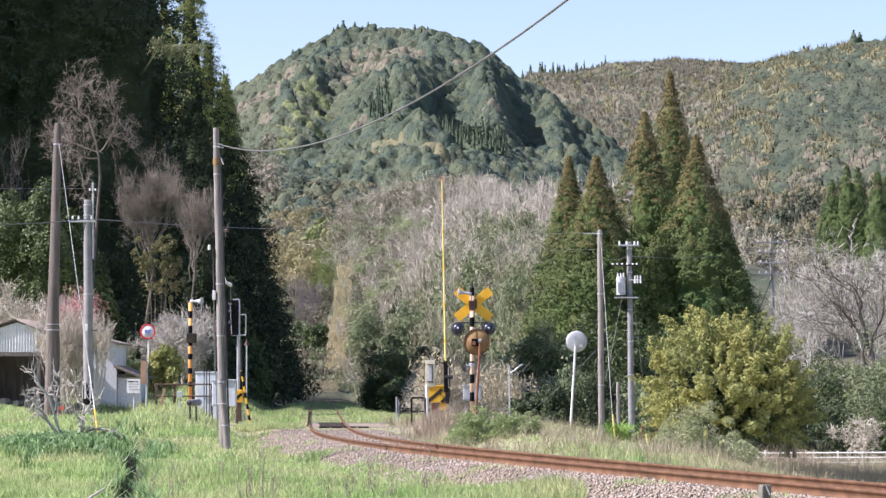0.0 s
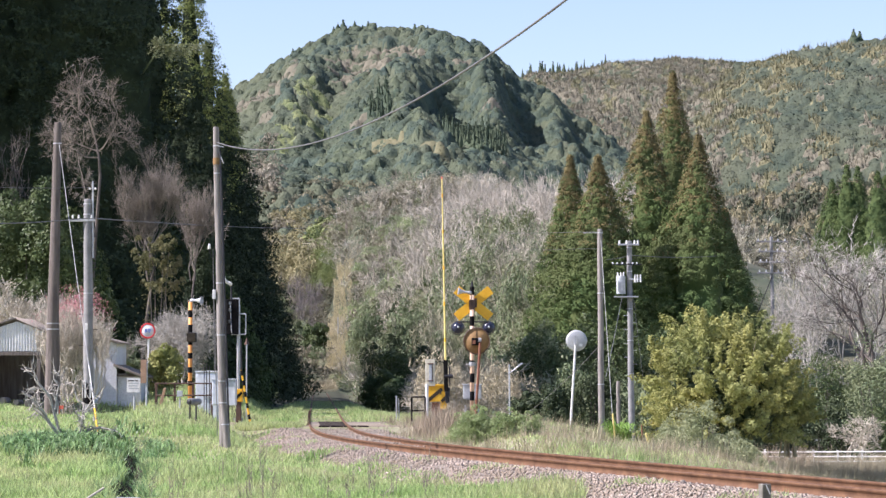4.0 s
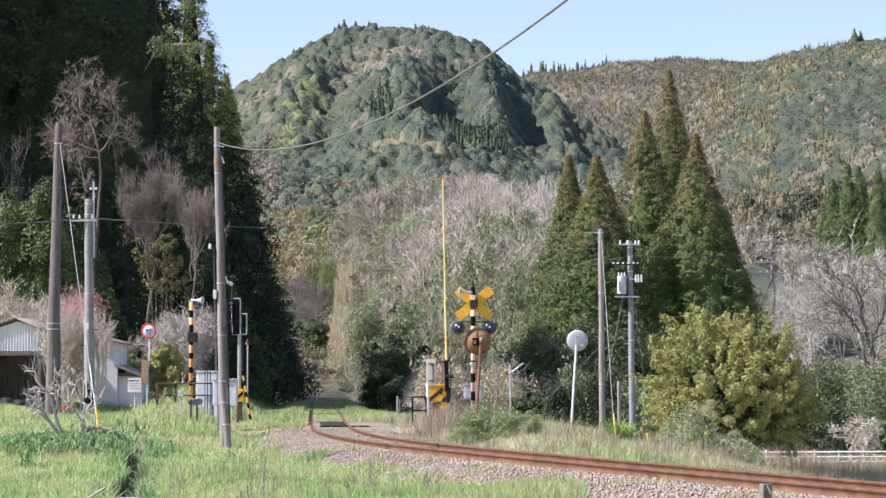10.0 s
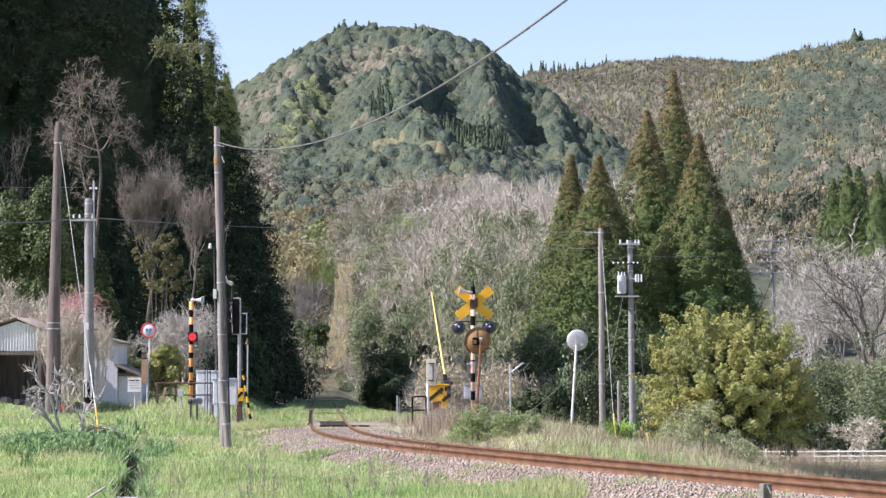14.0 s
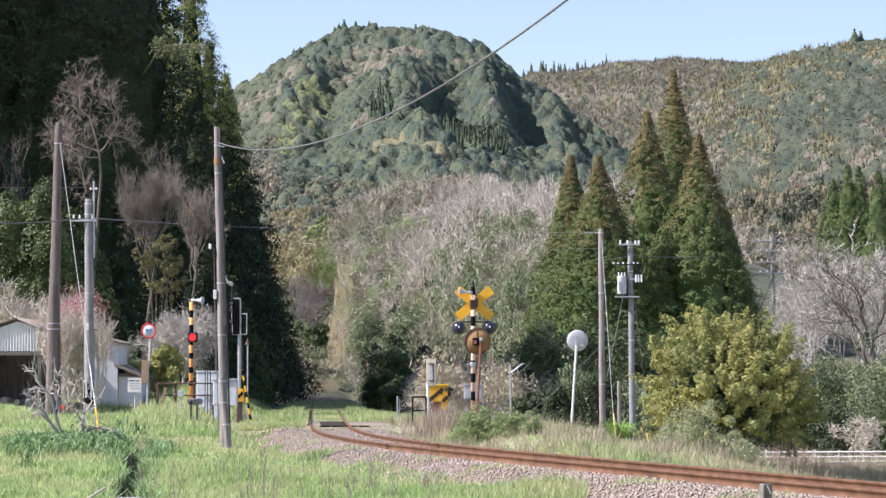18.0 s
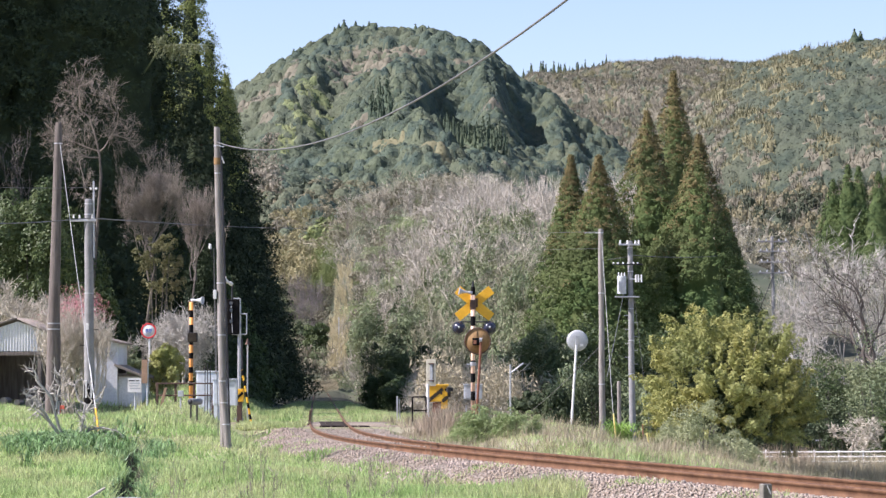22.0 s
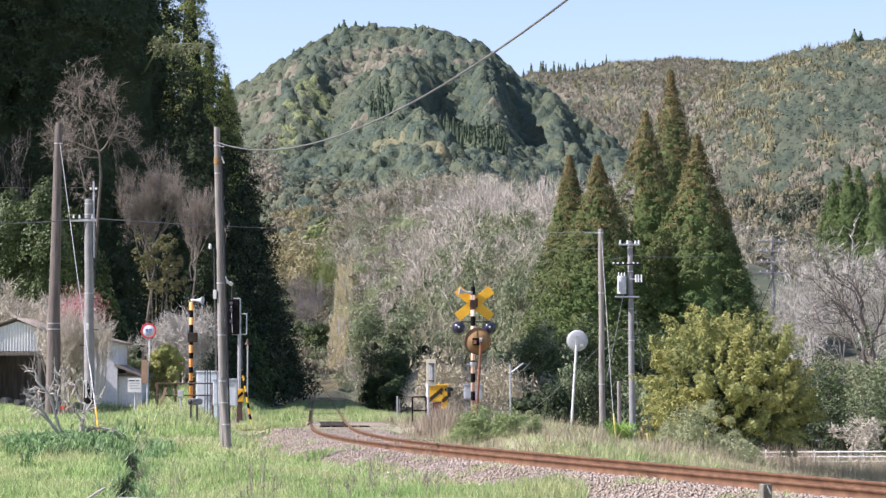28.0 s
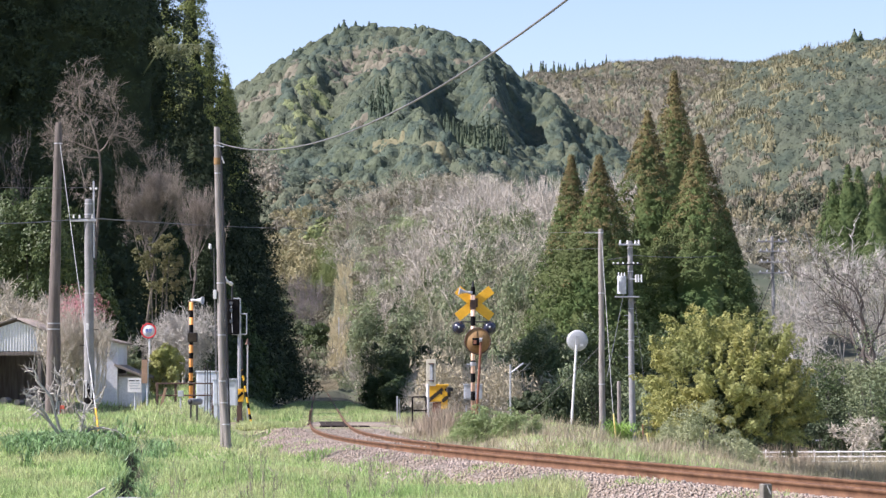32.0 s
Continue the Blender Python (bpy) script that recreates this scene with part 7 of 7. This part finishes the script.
WB = (-11.61, 87.0, gz(-11.61, 87.0))
wb = thing("storehouse", WB, "small whitewashed storehouse with a lean-to roof", "building", "buildings")
wl, wr, wt = -12.23 - WB[0], -11.26 - WB[0], 2.67 - WB[2]
part("wall", box((wr - wl, 2.6, wt + 0.2), ((wl + wr) / 2, 1.3, wt / 2 - 0.1), 0.01), M_PLASTER, wb, "stained white wall")
ob = part("roof", box((wr - wl + 0.3, 3.0, 0.07), ((wl + wr) / 2 + 0.04, 1.3, wt + 0.08), 0.01, Matrix.Rotation(radians(14), 4, "Y")), M_ROOF, wb)
al, ar, at2 = wr + 0.01, -10.44 - WB[0], 1.48 - WB[2]
part("annex_wall", box((ar - al, 2.2, at2 + 0.2), ((al + ar) / 2, 1.3, at2 / 2 - 0.1), 0.01), M_PLASTER, wb)
part("annex_roof", box((ar - al + 0.35, 2.6, 0.09), ((al + ar) / 2 + 0.02, 1.2, at2 + 0.16), 0.01, Matrix.Rotation(radians(22), 4, "Y")), M_ROOF, wb)
part("drip_board", box((ar - al + 0.1, 0.04, 0.1), ((al + ar) / 2, 0.12, at2 + 0.02), 0.005), M_BROWNPOLE, wb)

# ---------------------------------------------------------------- track side: crossing boards, lever, road, fence, posts
road = new("road", soup("road", *(lambda xs: (np.array([(x, y, z) for x in xs for y, z in ((75.9, -0.045), (83.2, -0.045), (83.2, -0.2), (75.9, -0.2))]), np.array([[4 * k + a, 4 * k + 4 + a, 4 * k + 4 + (a + 1) % 4, 4 * k + (a + 1) % 4] for k in range(len(xs) - 1) for a in range(4)])))(np.linspace(-5.3, 1.6, 16)), M_ASPHALT))
tagged(road, "narrow worn road passing over the line", "road", kind="structure")
deck = thing("crossing_deck", (float(line_x(76.0)), 76.0, -0.03), "dark timber deck between the rails at the crossing", "crossing deck")
for k in range(5):
    part("plank", box((0.17, 7.4, 0.10), (-0.36 + 0.18 * k, 3.3, -0.05), 0.01, Matrix.Rotation(radians(3.4), 4, "Z")), M_DECK, deck)
for k in range(4):
    part("edge_beam", box((0.36, 0.22, 0.15), (-0.10 + 0.38 * k, -0.42, -0.06), 0.02, Matrix.Rotation(radians(2 * (k % 2)), 4, "Y")), M_DECK, deck)
lv_at = (-4.11, 77.5, gz(-4.11, 77.5))
lv = thing("line_marker", lv_at, "short dark rusty marker stake beside the rail", "stake")
part("stake", box((0.07, 0.07, 0.55), (0, 0, 0.2), 0.008, Matrix.Rotation(radians(6), 4, "Y")), M_BROWN_IRON, lv)
part("foot", box((0.14, 0.12, 0.12), (-0.02, 0, 0.02), 0.01), M_BROWN_IRON, lv)
cp_at = (4.03, 31.5, -0.21)
cpp = thing("concrete_post", cp_at, "square dark grey-brown concrete kilometre post at the ballast edge", "post")
part("shaft", box((0.125, 0.125, 0.13 - cp_at[2] + 0.3), (0, 0, (0.13 - cp_at[2]) / 2 - 0.15), 0.015, Matrix.Rotation(radians(18), 4, "Z")), M_DARKCONCRETE, cpp)
part("scratch", box((0.014, 0.004, 0.12), (0.03, -0.083, (0.06 - cp_at[2])), 0, Matrix.Rotation(radians(18), 4, "Z") @ Matrix.Rotation(radians(-25), 4, "Y")), M_WHITE, cpp)

fence = thing("white_fence", (11.39, 96.0, -2.02), "low white pipe fence along the lower road", "fence")
fz0 = -2.02
x1 = 18.46 - 11.39
for v0, v1 in ((-1.44, -1.34), (-1.61, -1.53), (-1.81, -1.70)):
    part("rail", rod((-0.1, 0, v0 - fz0), (x1, -2.0, v1 - fz0), 0.024), M_WHITE, fence)
for k in range(9):
    x = x1 * k / 8
    part("post", box((0.065, 0.065, 1.15), (x, -2.0 * k / 8 + 0.05, 0.12), 0.01), M_WHITE, fence)
hb = thing("handrail", (16.50, 112.0, -1.65), "grey handrail of a small bridge in the shade", "handrail")
part("rail", rod((-0.6, 0, -1.40 - -1.65), (0.5, 0, -1.40 - -1.65), 0.04), M_STEEL, hb)
part("post", rod((-0.3, 0, -0.4), (-0.05, 0, 0.22), 0.03), M_STEEL, hb)
stick = thing("cut_stick", (-5.41, 38.0, gz(-5.41, 38.0) + 0.03), "pale cut stick lying in the grass", "stick")
part("wood", rod((-0.12, -0.2, -0.02), (0.24, 0.5, 0.24), 0.024, 0.018, 8), M_BANKTWIG, stick)
lip = thing("ditch_sill", (-5.13, 40.9, gz(-5.13 - 0.6, 40.9) - 0.03), "broken concrete sill across the ditch", "concrete slab")
part("slab", box((0.42, 0.35, 0.10), (0.02, 0, -0.02), 0.02), M_CONCRETE, lip)
part("broken_slab", box((0.2, 0.3, 0.08), (-0.28, -0.05, 0.0), 0.02, Matrix.Rotation(radians(12), 4, "Y")), M_CONCRETE, lip)
rp_at = (-11.7, 282.0, gz(-11.7, 282.0))
rpo = thing("marker_pole", rp_at, "slender pale pole standing in yellow reeds", "post")
part("shaft", rod((0, 0, -0.3), (0, 0, 3.6), 0.06, 0.05, 8), M_STEEL, rpo)
part("cap", rod((0, 0, 3.6), (0, 0, 3.68), 0.08, 0.05, 8), M_STEEL, rpo)
tag = thing("red_marker", (-10.66, 70.0, gz(-10.66, 70.0)), "small red tape marker stake", "stake")
part("stake", rod((0, 0, -0.1), (0, 0, 0.30), 0.02), M_REDTAG, tag)
part("tape", box((0.16, 0.02, 0.10), (0.05, 0, 0.25), 0.004), M_REDTAG, tag)

# ---------------------------------------------------------------- grass, dry stalks, weeds
def blades(rng, x, y, h, w, lean=0.35):
    """Grass blades with their feet on the ground."""
    n = len(x)
    z = ground_z(x, y)
    a = rng.uniform(0, 6.283, n)
    b = np.stack([x, y, z - 0.02], axis=1)
    d = np.stack([np.cos(a) * w, np.sin(a) * w, np.zeros(n)], axis=1)
    tip = np.stack([x + rng.normal(size=n) * lean * h, y + rng.normal(size=n) * lean * h, z + h], axis=1)
    return np.stack([b - d, b + d, tip], axis=1).reshape(-1, 3), np.arange(3 * n).reshape(n, 3)


def arching(rng, x, y, lo, hi, w):
    """Strap leaves that rise from the ground and bend over."""
    n = len(x)
    a, ln = rng.uniform(0, 6.283, n), rng.uniform(lo, hi, n)
    out = np.stack([np.cos(a), np.sin(a), np.zeros(n)], axis=1)
    side = np.stack([-np.sin(a), np.cos(a), np.zeros(n)], axis=1) * w
    b = np.stack([x, y, ground_z(x, y) - 0.02], axis=1)
    reach = rng.uniform(0.35, 0.95, n)[:, None]
    m = b + out * (ln[:, None] * 0.40 * reach) + np.array([0, 0, 1.0]) * (ln * 0.62)[:, None]
    tip = b + out * (ln[:, None] * reach) + np.array([0, 0, 1.0]) * (ln * rng.uniform(0.30, 0.85, n))[:, None]
    V = np.stack([b - side * 0.7, b + side * 0.7, m + side, m - side, tip + side * 0.15, tip - side * 0.15], axis=1).reshape(-1, 3)
    k = np.arange(n)[:, None] * 6
    return V, np.concatenate([k + np.array([[0, 1, 2, 3]]), k + np.array([[3, 2, 4, 5]])])


def sown(rng, n, y0, y1, keep, spread=0.19):
    y = 1 / rng.uniform(1 / y1, 1 / y0, n)
    x = rng.uniform(-spread, spread, n) * y
    ok = keep(x, y)
    return x[ok], y[ok]


def off_line(x, y):
    return x - line_x(y)


rng = np.random.default_rng(601)
x, y = sown(rng, 190000, 38, 96, lambda x, y: ((off_line(x, y) < -2.1 - 0.5 * waves(x, y, 1.3)) | (off_line(x, y) > 2.6)) & ~((y > 75.5) & (y < 84) & (np.abs(off_line(x, y)) < 4)) & ~((np.abs(x - (-5.13 - (y - 40.6) * 0.106 - 0.10 * np.sin(y * 0.9))) < 0.20) & (y < 54.5)))
h = rng.uniform(0.04, 0.15, len(x)) * (1 + 0.8 * np.clip(waves(x, y, 2.7, 0.6), -0.4, 1))
stuff("grass", blades(rng, x, y, h, 0.011 + 0.005 * y / 40), M_GRASS, "fresh green spring grass in the field", "grass")
x, y = sown(rng, 90000, 83.5, 135, lambda x, y: (np.abs(off_line(x, y)) < 8) & (np.abs(off_line(x, y)) > 0.95))
stuff("line_grass", blades(rng, x, y, rng.uniform(0.08, 0.26, len(x)), 0.022), M_GRASS, "grass growing along the line beyond the crossing", "grass")
y = 1 / rng.uniform(1 / 92.0, 1 / 36.0, 60000)
x = line_x(y) + rng.uniform(1.55, 9.5, len(y))
ok = (np.abs(x) < 0.185 * y) & (off_line(x, y) > 1.8 + 0.3 * waves(x, y, 1.1)) & patch(x, y, 1.6, 0.9, -0.75)
x, y = x[ok], y[ok]
stuff("dry_grass", blades(rng, x, y, rng.uniform(0.04, 0.17, len(x)) * (1 + 1.0 * np.clip(waves(x, y, 1.2, 2.0), -0.6, 1)), 0.010, 0.5), M_STRAW, "tall bleached dry grass beside the track", "grass")
y = 1 / rng.uniform(1 / 80.0, 1 / 34.0, 26000)
x = line_x(y) + rng.uniform(1.5, 7.0, len(y))
ok = (np.abs(x) < 0.185 * y) & (off_line(x, y) > 1.7) & patch(x, y, 1.3, 2.4, 0.1)
x, y = x[ok], y[ok]
stuff("verge_weeds", blades(rng, x, y, rng.uniform(0.03, 0.13, len(x)), 0.013, 0.6), M_GRASS, "green weeds among the dry grass", "grass")
y = 1 / rng.uniform(1 / 74.0, 1 / 33.0, 9000)
x = line_x(y) - rng.uniform(1.2, 2.5, len(y))
ok = patch(x, y, 0.9, 1.4, 0.35)
x, y = x[ok], y[ok]
stuff("ballast_weeds", blades(rng, x, y, rng.uniform(0.03, 0.13, len(x)), 0.011, 0.6), M_GRASS, "small weeds growing through the ballast", "grass")
ty = 1 / rng.uniform(1 / 84.0, 1 / 40.0, 420)
tx = line_x(ty) + rng.uniform(2.0, 8.0, 420)
x, y = np.repeat(tx, 26) + rng.normal(size=26 * 420) * 0.09, np.repeat(ty, 26) + rng.normal(size=26 * 420) * 0.12
ok = np.abs(x) < 0.185 * y
stuff("dry_tussocks", blades(rng, x[ok], y[ok], rng.uniform(0.15, 0.5, ok.sum()), 0.008, 0.4), M_DRY, "ragged straw tussocks beside the track", "grass")
x, y = sown(rng, 30000, 86, 102, lambda x, y: (x > 9) & patch(x, y, 1.3, 0.9, -0.3))
stuff("fence_grass", blades(rng, x, y, rng.uniform(0.3, 1.0, len(x)), 0.016, 0.35), M_STRAW, "tall dry grass along the white fence", "grass")
y = rng.uniform(84.0, 150.0, 15000)
x = line_x(y) + rng.uniform(-1.6, 1.6, 15000)
stuff("sleeper_grass", blades(rng, x, y, rng.uniform(0.02, 0.07, 15000), 0.018), M_GRASS, "short grass between the rails beyond the crossing", "grass")
x, y = rng.normal(-0.15, 0.32, 1600), rng.normal(73.5, 0.7, 1600)
stuff("dry_tuft", blades(rng, x, y, rng.uniform(0.25, 0.95, 1600), 0.010, 0.25), M_DRYWEED, "reddish brown dry tuft before the barrier", "grass")
x, y = rng.uniform(-6.2, -4.2, 4200), rng.uniform(75.0, 77.6, 4200)
stuff("road_edge_grass", blades(rng, x, y, rng.uniform(0.06, 0.2, 4200), 0.014, 0.5), M_GRASS, "grass creeping over the edge of the road", "grass")
# bright arching fronds between the two poles, and the stakes round them
fx0, fy0 = 4.66, 66.0
palm = thing("bright_shrub", (fx0, fy0, 0.0), "small bright green bush of arching fronds between the poles", "shrub")
V, F = arching(rng, rng.normal(fx0, 0.12, 240), rng.normal(fy0, 0.12, 240), 0.45, 0.95, 0.016)
tagged(part("fronds", (V - np.array([fx0, fy0, 0.0]), F), M_FROND, palm), kind="stuff")
for px, py, lean, ln, m, lab in ((4.05, 66.5, 12, 0.55, M_STRAW, "leaning pale cane stake in dry grass"), (4.52, 65.6, -6, 0.75, M_ARM, "pale yellow plastic stake beside a bush"), (5.25, 66.0, -2, 0.65, M_REDRUST, "rust-brown iron stake in dry grass"), (5.42, 65.5, -14, 0.50, M_ARM, "short leaning pale yellow stake")):
    st = thing("marker_stake", (px, py, gz(px, py)), lab, "stake", "track stakes")
    a = radians(lean)
    part("stake", rod((0, 0, -0.1), (math.sin(a) * ln, 0, math.cos(a) * ln), 0.024, 0.020, 8), m, st)
    part("tip", rod((math.sin(a) * ln, 0, math.cos(a) * ln), (math.sin(a) * (ln + 0.03), 0, math.cos(a) * (ln + 0.03)), 0.020, 0.008, 8), m, st)
# taller tufts through the field
tx, ty = sown(rng, 700, 39, 74, lambda x, y: (off_line(x, y) < -2.6) & (waves(x, y, 3.1, 0.2) > -0.2))
x, y = np.repeat(tx, 34) + rng.normal(size=34 * len(tx)) * 0.14, np.repeat(ty, 34) + rng.normal(size=34 * len(tx)) * 0.2
stuff("grass_tufts", blades(rng, x, y, rng.uniform(0.10, 0.30, len(x)), 0.013, 0.6), M_GRASS, "longer tufts of grass standing in the field", "grass")
x, y = rng.uniform(10.2, 16.5, 5000), rng.uniform(86.0, 93.0, 5000)
stuff("verge_grass", blades(rng, x, y, rng.uniform(0.45, 1.0, 5000) * (1 + 0.35 * waves(x, y, 0.6)), 0.012, 0.35), M_STRAW, "dry grass before the white fence", "grass")
tx, ty = rng.uniform(11.3, 13.6, 46), rng.uniform(90.0, 93.5, 46)
stuff("fence_weeds", blades(rng, np.repeat(tx, 24) + rng.normal(size=1104) * 0.10, np.repeat(ty, 24) + rng.normal(size=1104) * 0.10, rng.uniform(0.5, 1.45, 1104), 0.013, 0.16), M_DRYWEED, "brown dead weeds standing before the white fence", "grass")
# lush clump below the gnarled shrub and along the ditch
tx, ty = rng.normal(-8.2, 0.60, 190), rng.normal(54.3, 1.2, 190)
stuff("lush_clump", arching(rng, np.repeat(tx, 17) + rng.normal(size=3230) * 0.07, np.repeat(ty, 17) + rng.normal(size=3230) * 0.07, 0.26, 0.58, 0.017), M_LUSH, "lush arching leaves below the gnarled shrub", "plants")
tx, ty = rng.uniform(-6.9, -5.7, 36), rng.uniform(50.5, 54.5, 36)
stuff("ditch_leaves", arching(rng, np.repeat(tx, 14) + rng.normal(size=504) * 0.06, np.repeat(ty, 14) + rng.normal(size=504) * 0.06, 0.18, 0.40, 0.013), M_LUSH, "tufts of arching leaves beside the ditch", "plants")
dy = rng.uniform(40, 56, 2600)
dxx = -5.13 - (dy - 40.6) * 0.106 - 0.10 * np.sin(dy * 0.9) + rng.choice([-1, 1, 1], 2600) * rng.uniform(0.12, 0.46, 2600)
stuff("ditch_weeds", blades(rng, dxx, dy, rng.uniform(0.05, 0.22, 2600), 0.012, 0.8), M_LUSH, "dark weeds lining the ditch", "plants")
# stalks of last year's weeds in the near field
for k in range(34):
    y = float(rng.uniform(36.5, 42.5))
    x = float((rng.uniform(-0.125, -0.08) if k % 6 == 0 else rng.uniform(-0.080, 0.0)) * y)
    w = thing("weed_stalk", (x, y, gz(x, y)), "thin dry leafless weed stalk in the grass", "weed", "weed stalks", float(rng.uniform(0, 360)))
    ps = bare_parts(620 + k, float(rng.uniform(0.4, 1.15)), 0.30, 2, 3, 0.1, 0.0055, 0.0028, 1, 0.75, 2, float(rng.uniform(0.05, 0.14)))
    part("stalk", ps[0], M_DIMTWIG, w)
    for q in ps[1:-1]:
        part("side_shoot", q, M_DIMTWIG, w)
    tagged(part("seed_head", ps[-1], M_DIMTWIG, w), kind="stuff")

# ---------------------------------------------------------------- ballast stones
def stone_mesh(seed):
    rng = np.random.default_rng(seed)
    V = np.array([(a, b, c) for a in (-1, 1) for b in (-1, 1) for c in (-1, 1)], dtype=float) * rng.uniform(0.35, 1.2, (8, 3)) * 0.5
    F = np.array([[0, 1, 3, 2], [4, 6, 7, 5], [0, 4, 5, 1], [2, 3, 7, 6], [0, 2, 6, 4], [1, 5, 7, 3]])
    return V, F


rng = np.random.default_rng(640)
protos = [stone_mesh(641 + k) for k in range(9)]
n = 16000
y = 1 / rng.uniform(1 / 76.0, 1 / 30.0, n)
d = np.where(rng.random(n) < 0.75, -rng.uniform(0.75, 2.5, n), rng.uniform(-0.5, 2.2, n))
x = line_x(y) + d * 1.04
ok = np.abs(x) < 0.19 * y
x, y, d = x[ok], y[ok], d[ok]
s = rng.uniform(0.02, 0.048, len(x))
P1 = np.stack([x, y, ground_z(x, y) + s * 0.2, s, s], axis=1)
stuff("ballast_stones", scatter(protos, P1, rng), M_STONE, "angular grey-brown ballast stones beside the rails", "ballast")
meshes = [soup("stone", v * 0.1, f, M_STONE_ONE) for v, f in protos]
for k in range(220):
    y = float(rng.uniform(32.5, 41))
    x = float(line_x(y)) - float(rng.uniform(0.85, 2.3))
    s = float(rng.uniform(0.3, 0.62))
    o = new("ballast_stone", meshes[k % 9])
    o.parent = ground
    o.matrix_basis = pose(x, y, gz(x, y) + 0.03 * s, rng.uniform(0, 360), rng.uniform(0, 360), rng.uniform(0, 360)) @ Matrix.Diagonal((s, s, s, 1))

# ---------------------------------------------------------------- what moves
SWAY = [
    (0.0, -0.37), (0.5, 0.1), (1.0, 0.42), (1.5, 0.26), (2.0, -0.06), (2.5, -0.21), (3.0, -0.21), (3.5, -0.05),
    (5.5, 0.4), (6.0, -0.03), (6.5, -0.38), (7.0, 0.02), (7.5, 0.35), (8.0, 0.57), (8.5, 0.57), (9.0, 0.1),
    (9.5, -0.37), (10.0, -0.68), (10.5, -0.21), (11.0, 0.27), (11.5, 0.72), (12.0, 0.74), (12.5, 0.57), (13.0, 0.26),
    (13.5, 0.09), (14.0, 0.09), (14.5, 0.26), (16.5, -0.21), (17.0, -0.53), (17.5, -0.21), (18.0, 0.08), (18.5, 0.09),
    (19.0, -0.21), (19.5, -0.21), (20.0, -0.37), (20.5, -0.06), (21.0, 0.26), (21.5, 0.26), (22.0, 0.09), (22.5, -0.21),
    (23.0, -0.37), (23.5, -0.37), (24.0, -0.21), (24.5, -0.07), (25.0, 0.09), (25.5, 0.09), (27.5, -0.53), (28.0, -0.37),
    (28.5, -0.06), (29.0, 0.07), (29.5, 0.09), (30.0, 0.26), (30.5, -0.06), (31.0, -0.21), (31.5, -0.06), (32.0, 0.26),
]
ARM = [(0.0, 4), (11.4, 4), (12.0, 14), (12.7, 35), (13.4, 49), (14.0, 61), (14.5, 71), (15.0, 80), (15.5, 87), (15.9, 90), (32.0, 90)]


def motions():
    # barrier arm lowers across the road, away from the viewer
    walk(arm, [(t, Matrix.Translation(PIV) @ pose(0, 0, 0, 0, -0.8, 0) @ pose(0, 0, 0, -a, 0, 4.6)) for t, a in ARM])
    # red lamp flashes: an added flap hides the ever-glowing lens or stands edge-on
    at = Matrix.Translation((0.065, -0.42, LZ2))
    rows = [(0.0, at)]
    for k in range(26):
        on, off = 0.63 + 1.21 * k, 1.24 + 1.21 * k
        if k < 3:
            on, off = ((0.76, 1.16), (1.87, 2.34), (2.96, 3.55))[k]
        rows += [(on - 0.034, at), (on, at @ pose(0, 0, 0, 0, 0, -84.3)), (off - 0.034, at @ pose(0, 0, 0, 0, 0, -84.3)), (off, at)]
    rows.append((32.0, at))
    walk(off_flap, rows)
    # the pale bough nods
    walk(bough, [(s, Matrix.Translation(stem[0]) @ pose(0, 0, 0, 0, 0.8 * a, 0.5 * a) @ Matrix.Translation([-v for v in stem[0]])) for s, a in SWAY])
    # the tall cedars rock in the wind
    for k, t in enumerate(RIGHT_CEDARS):
        m = t.matrix_basis.copy()
        g = (1.0, 0.8, 0.9, 0.6, 0.7, 0.5, 0.4)[k]
        walk(t, [(s, m @ pose(0, 0, 0, 0, a * g, 0)) for s, a in SWAY])


motions()
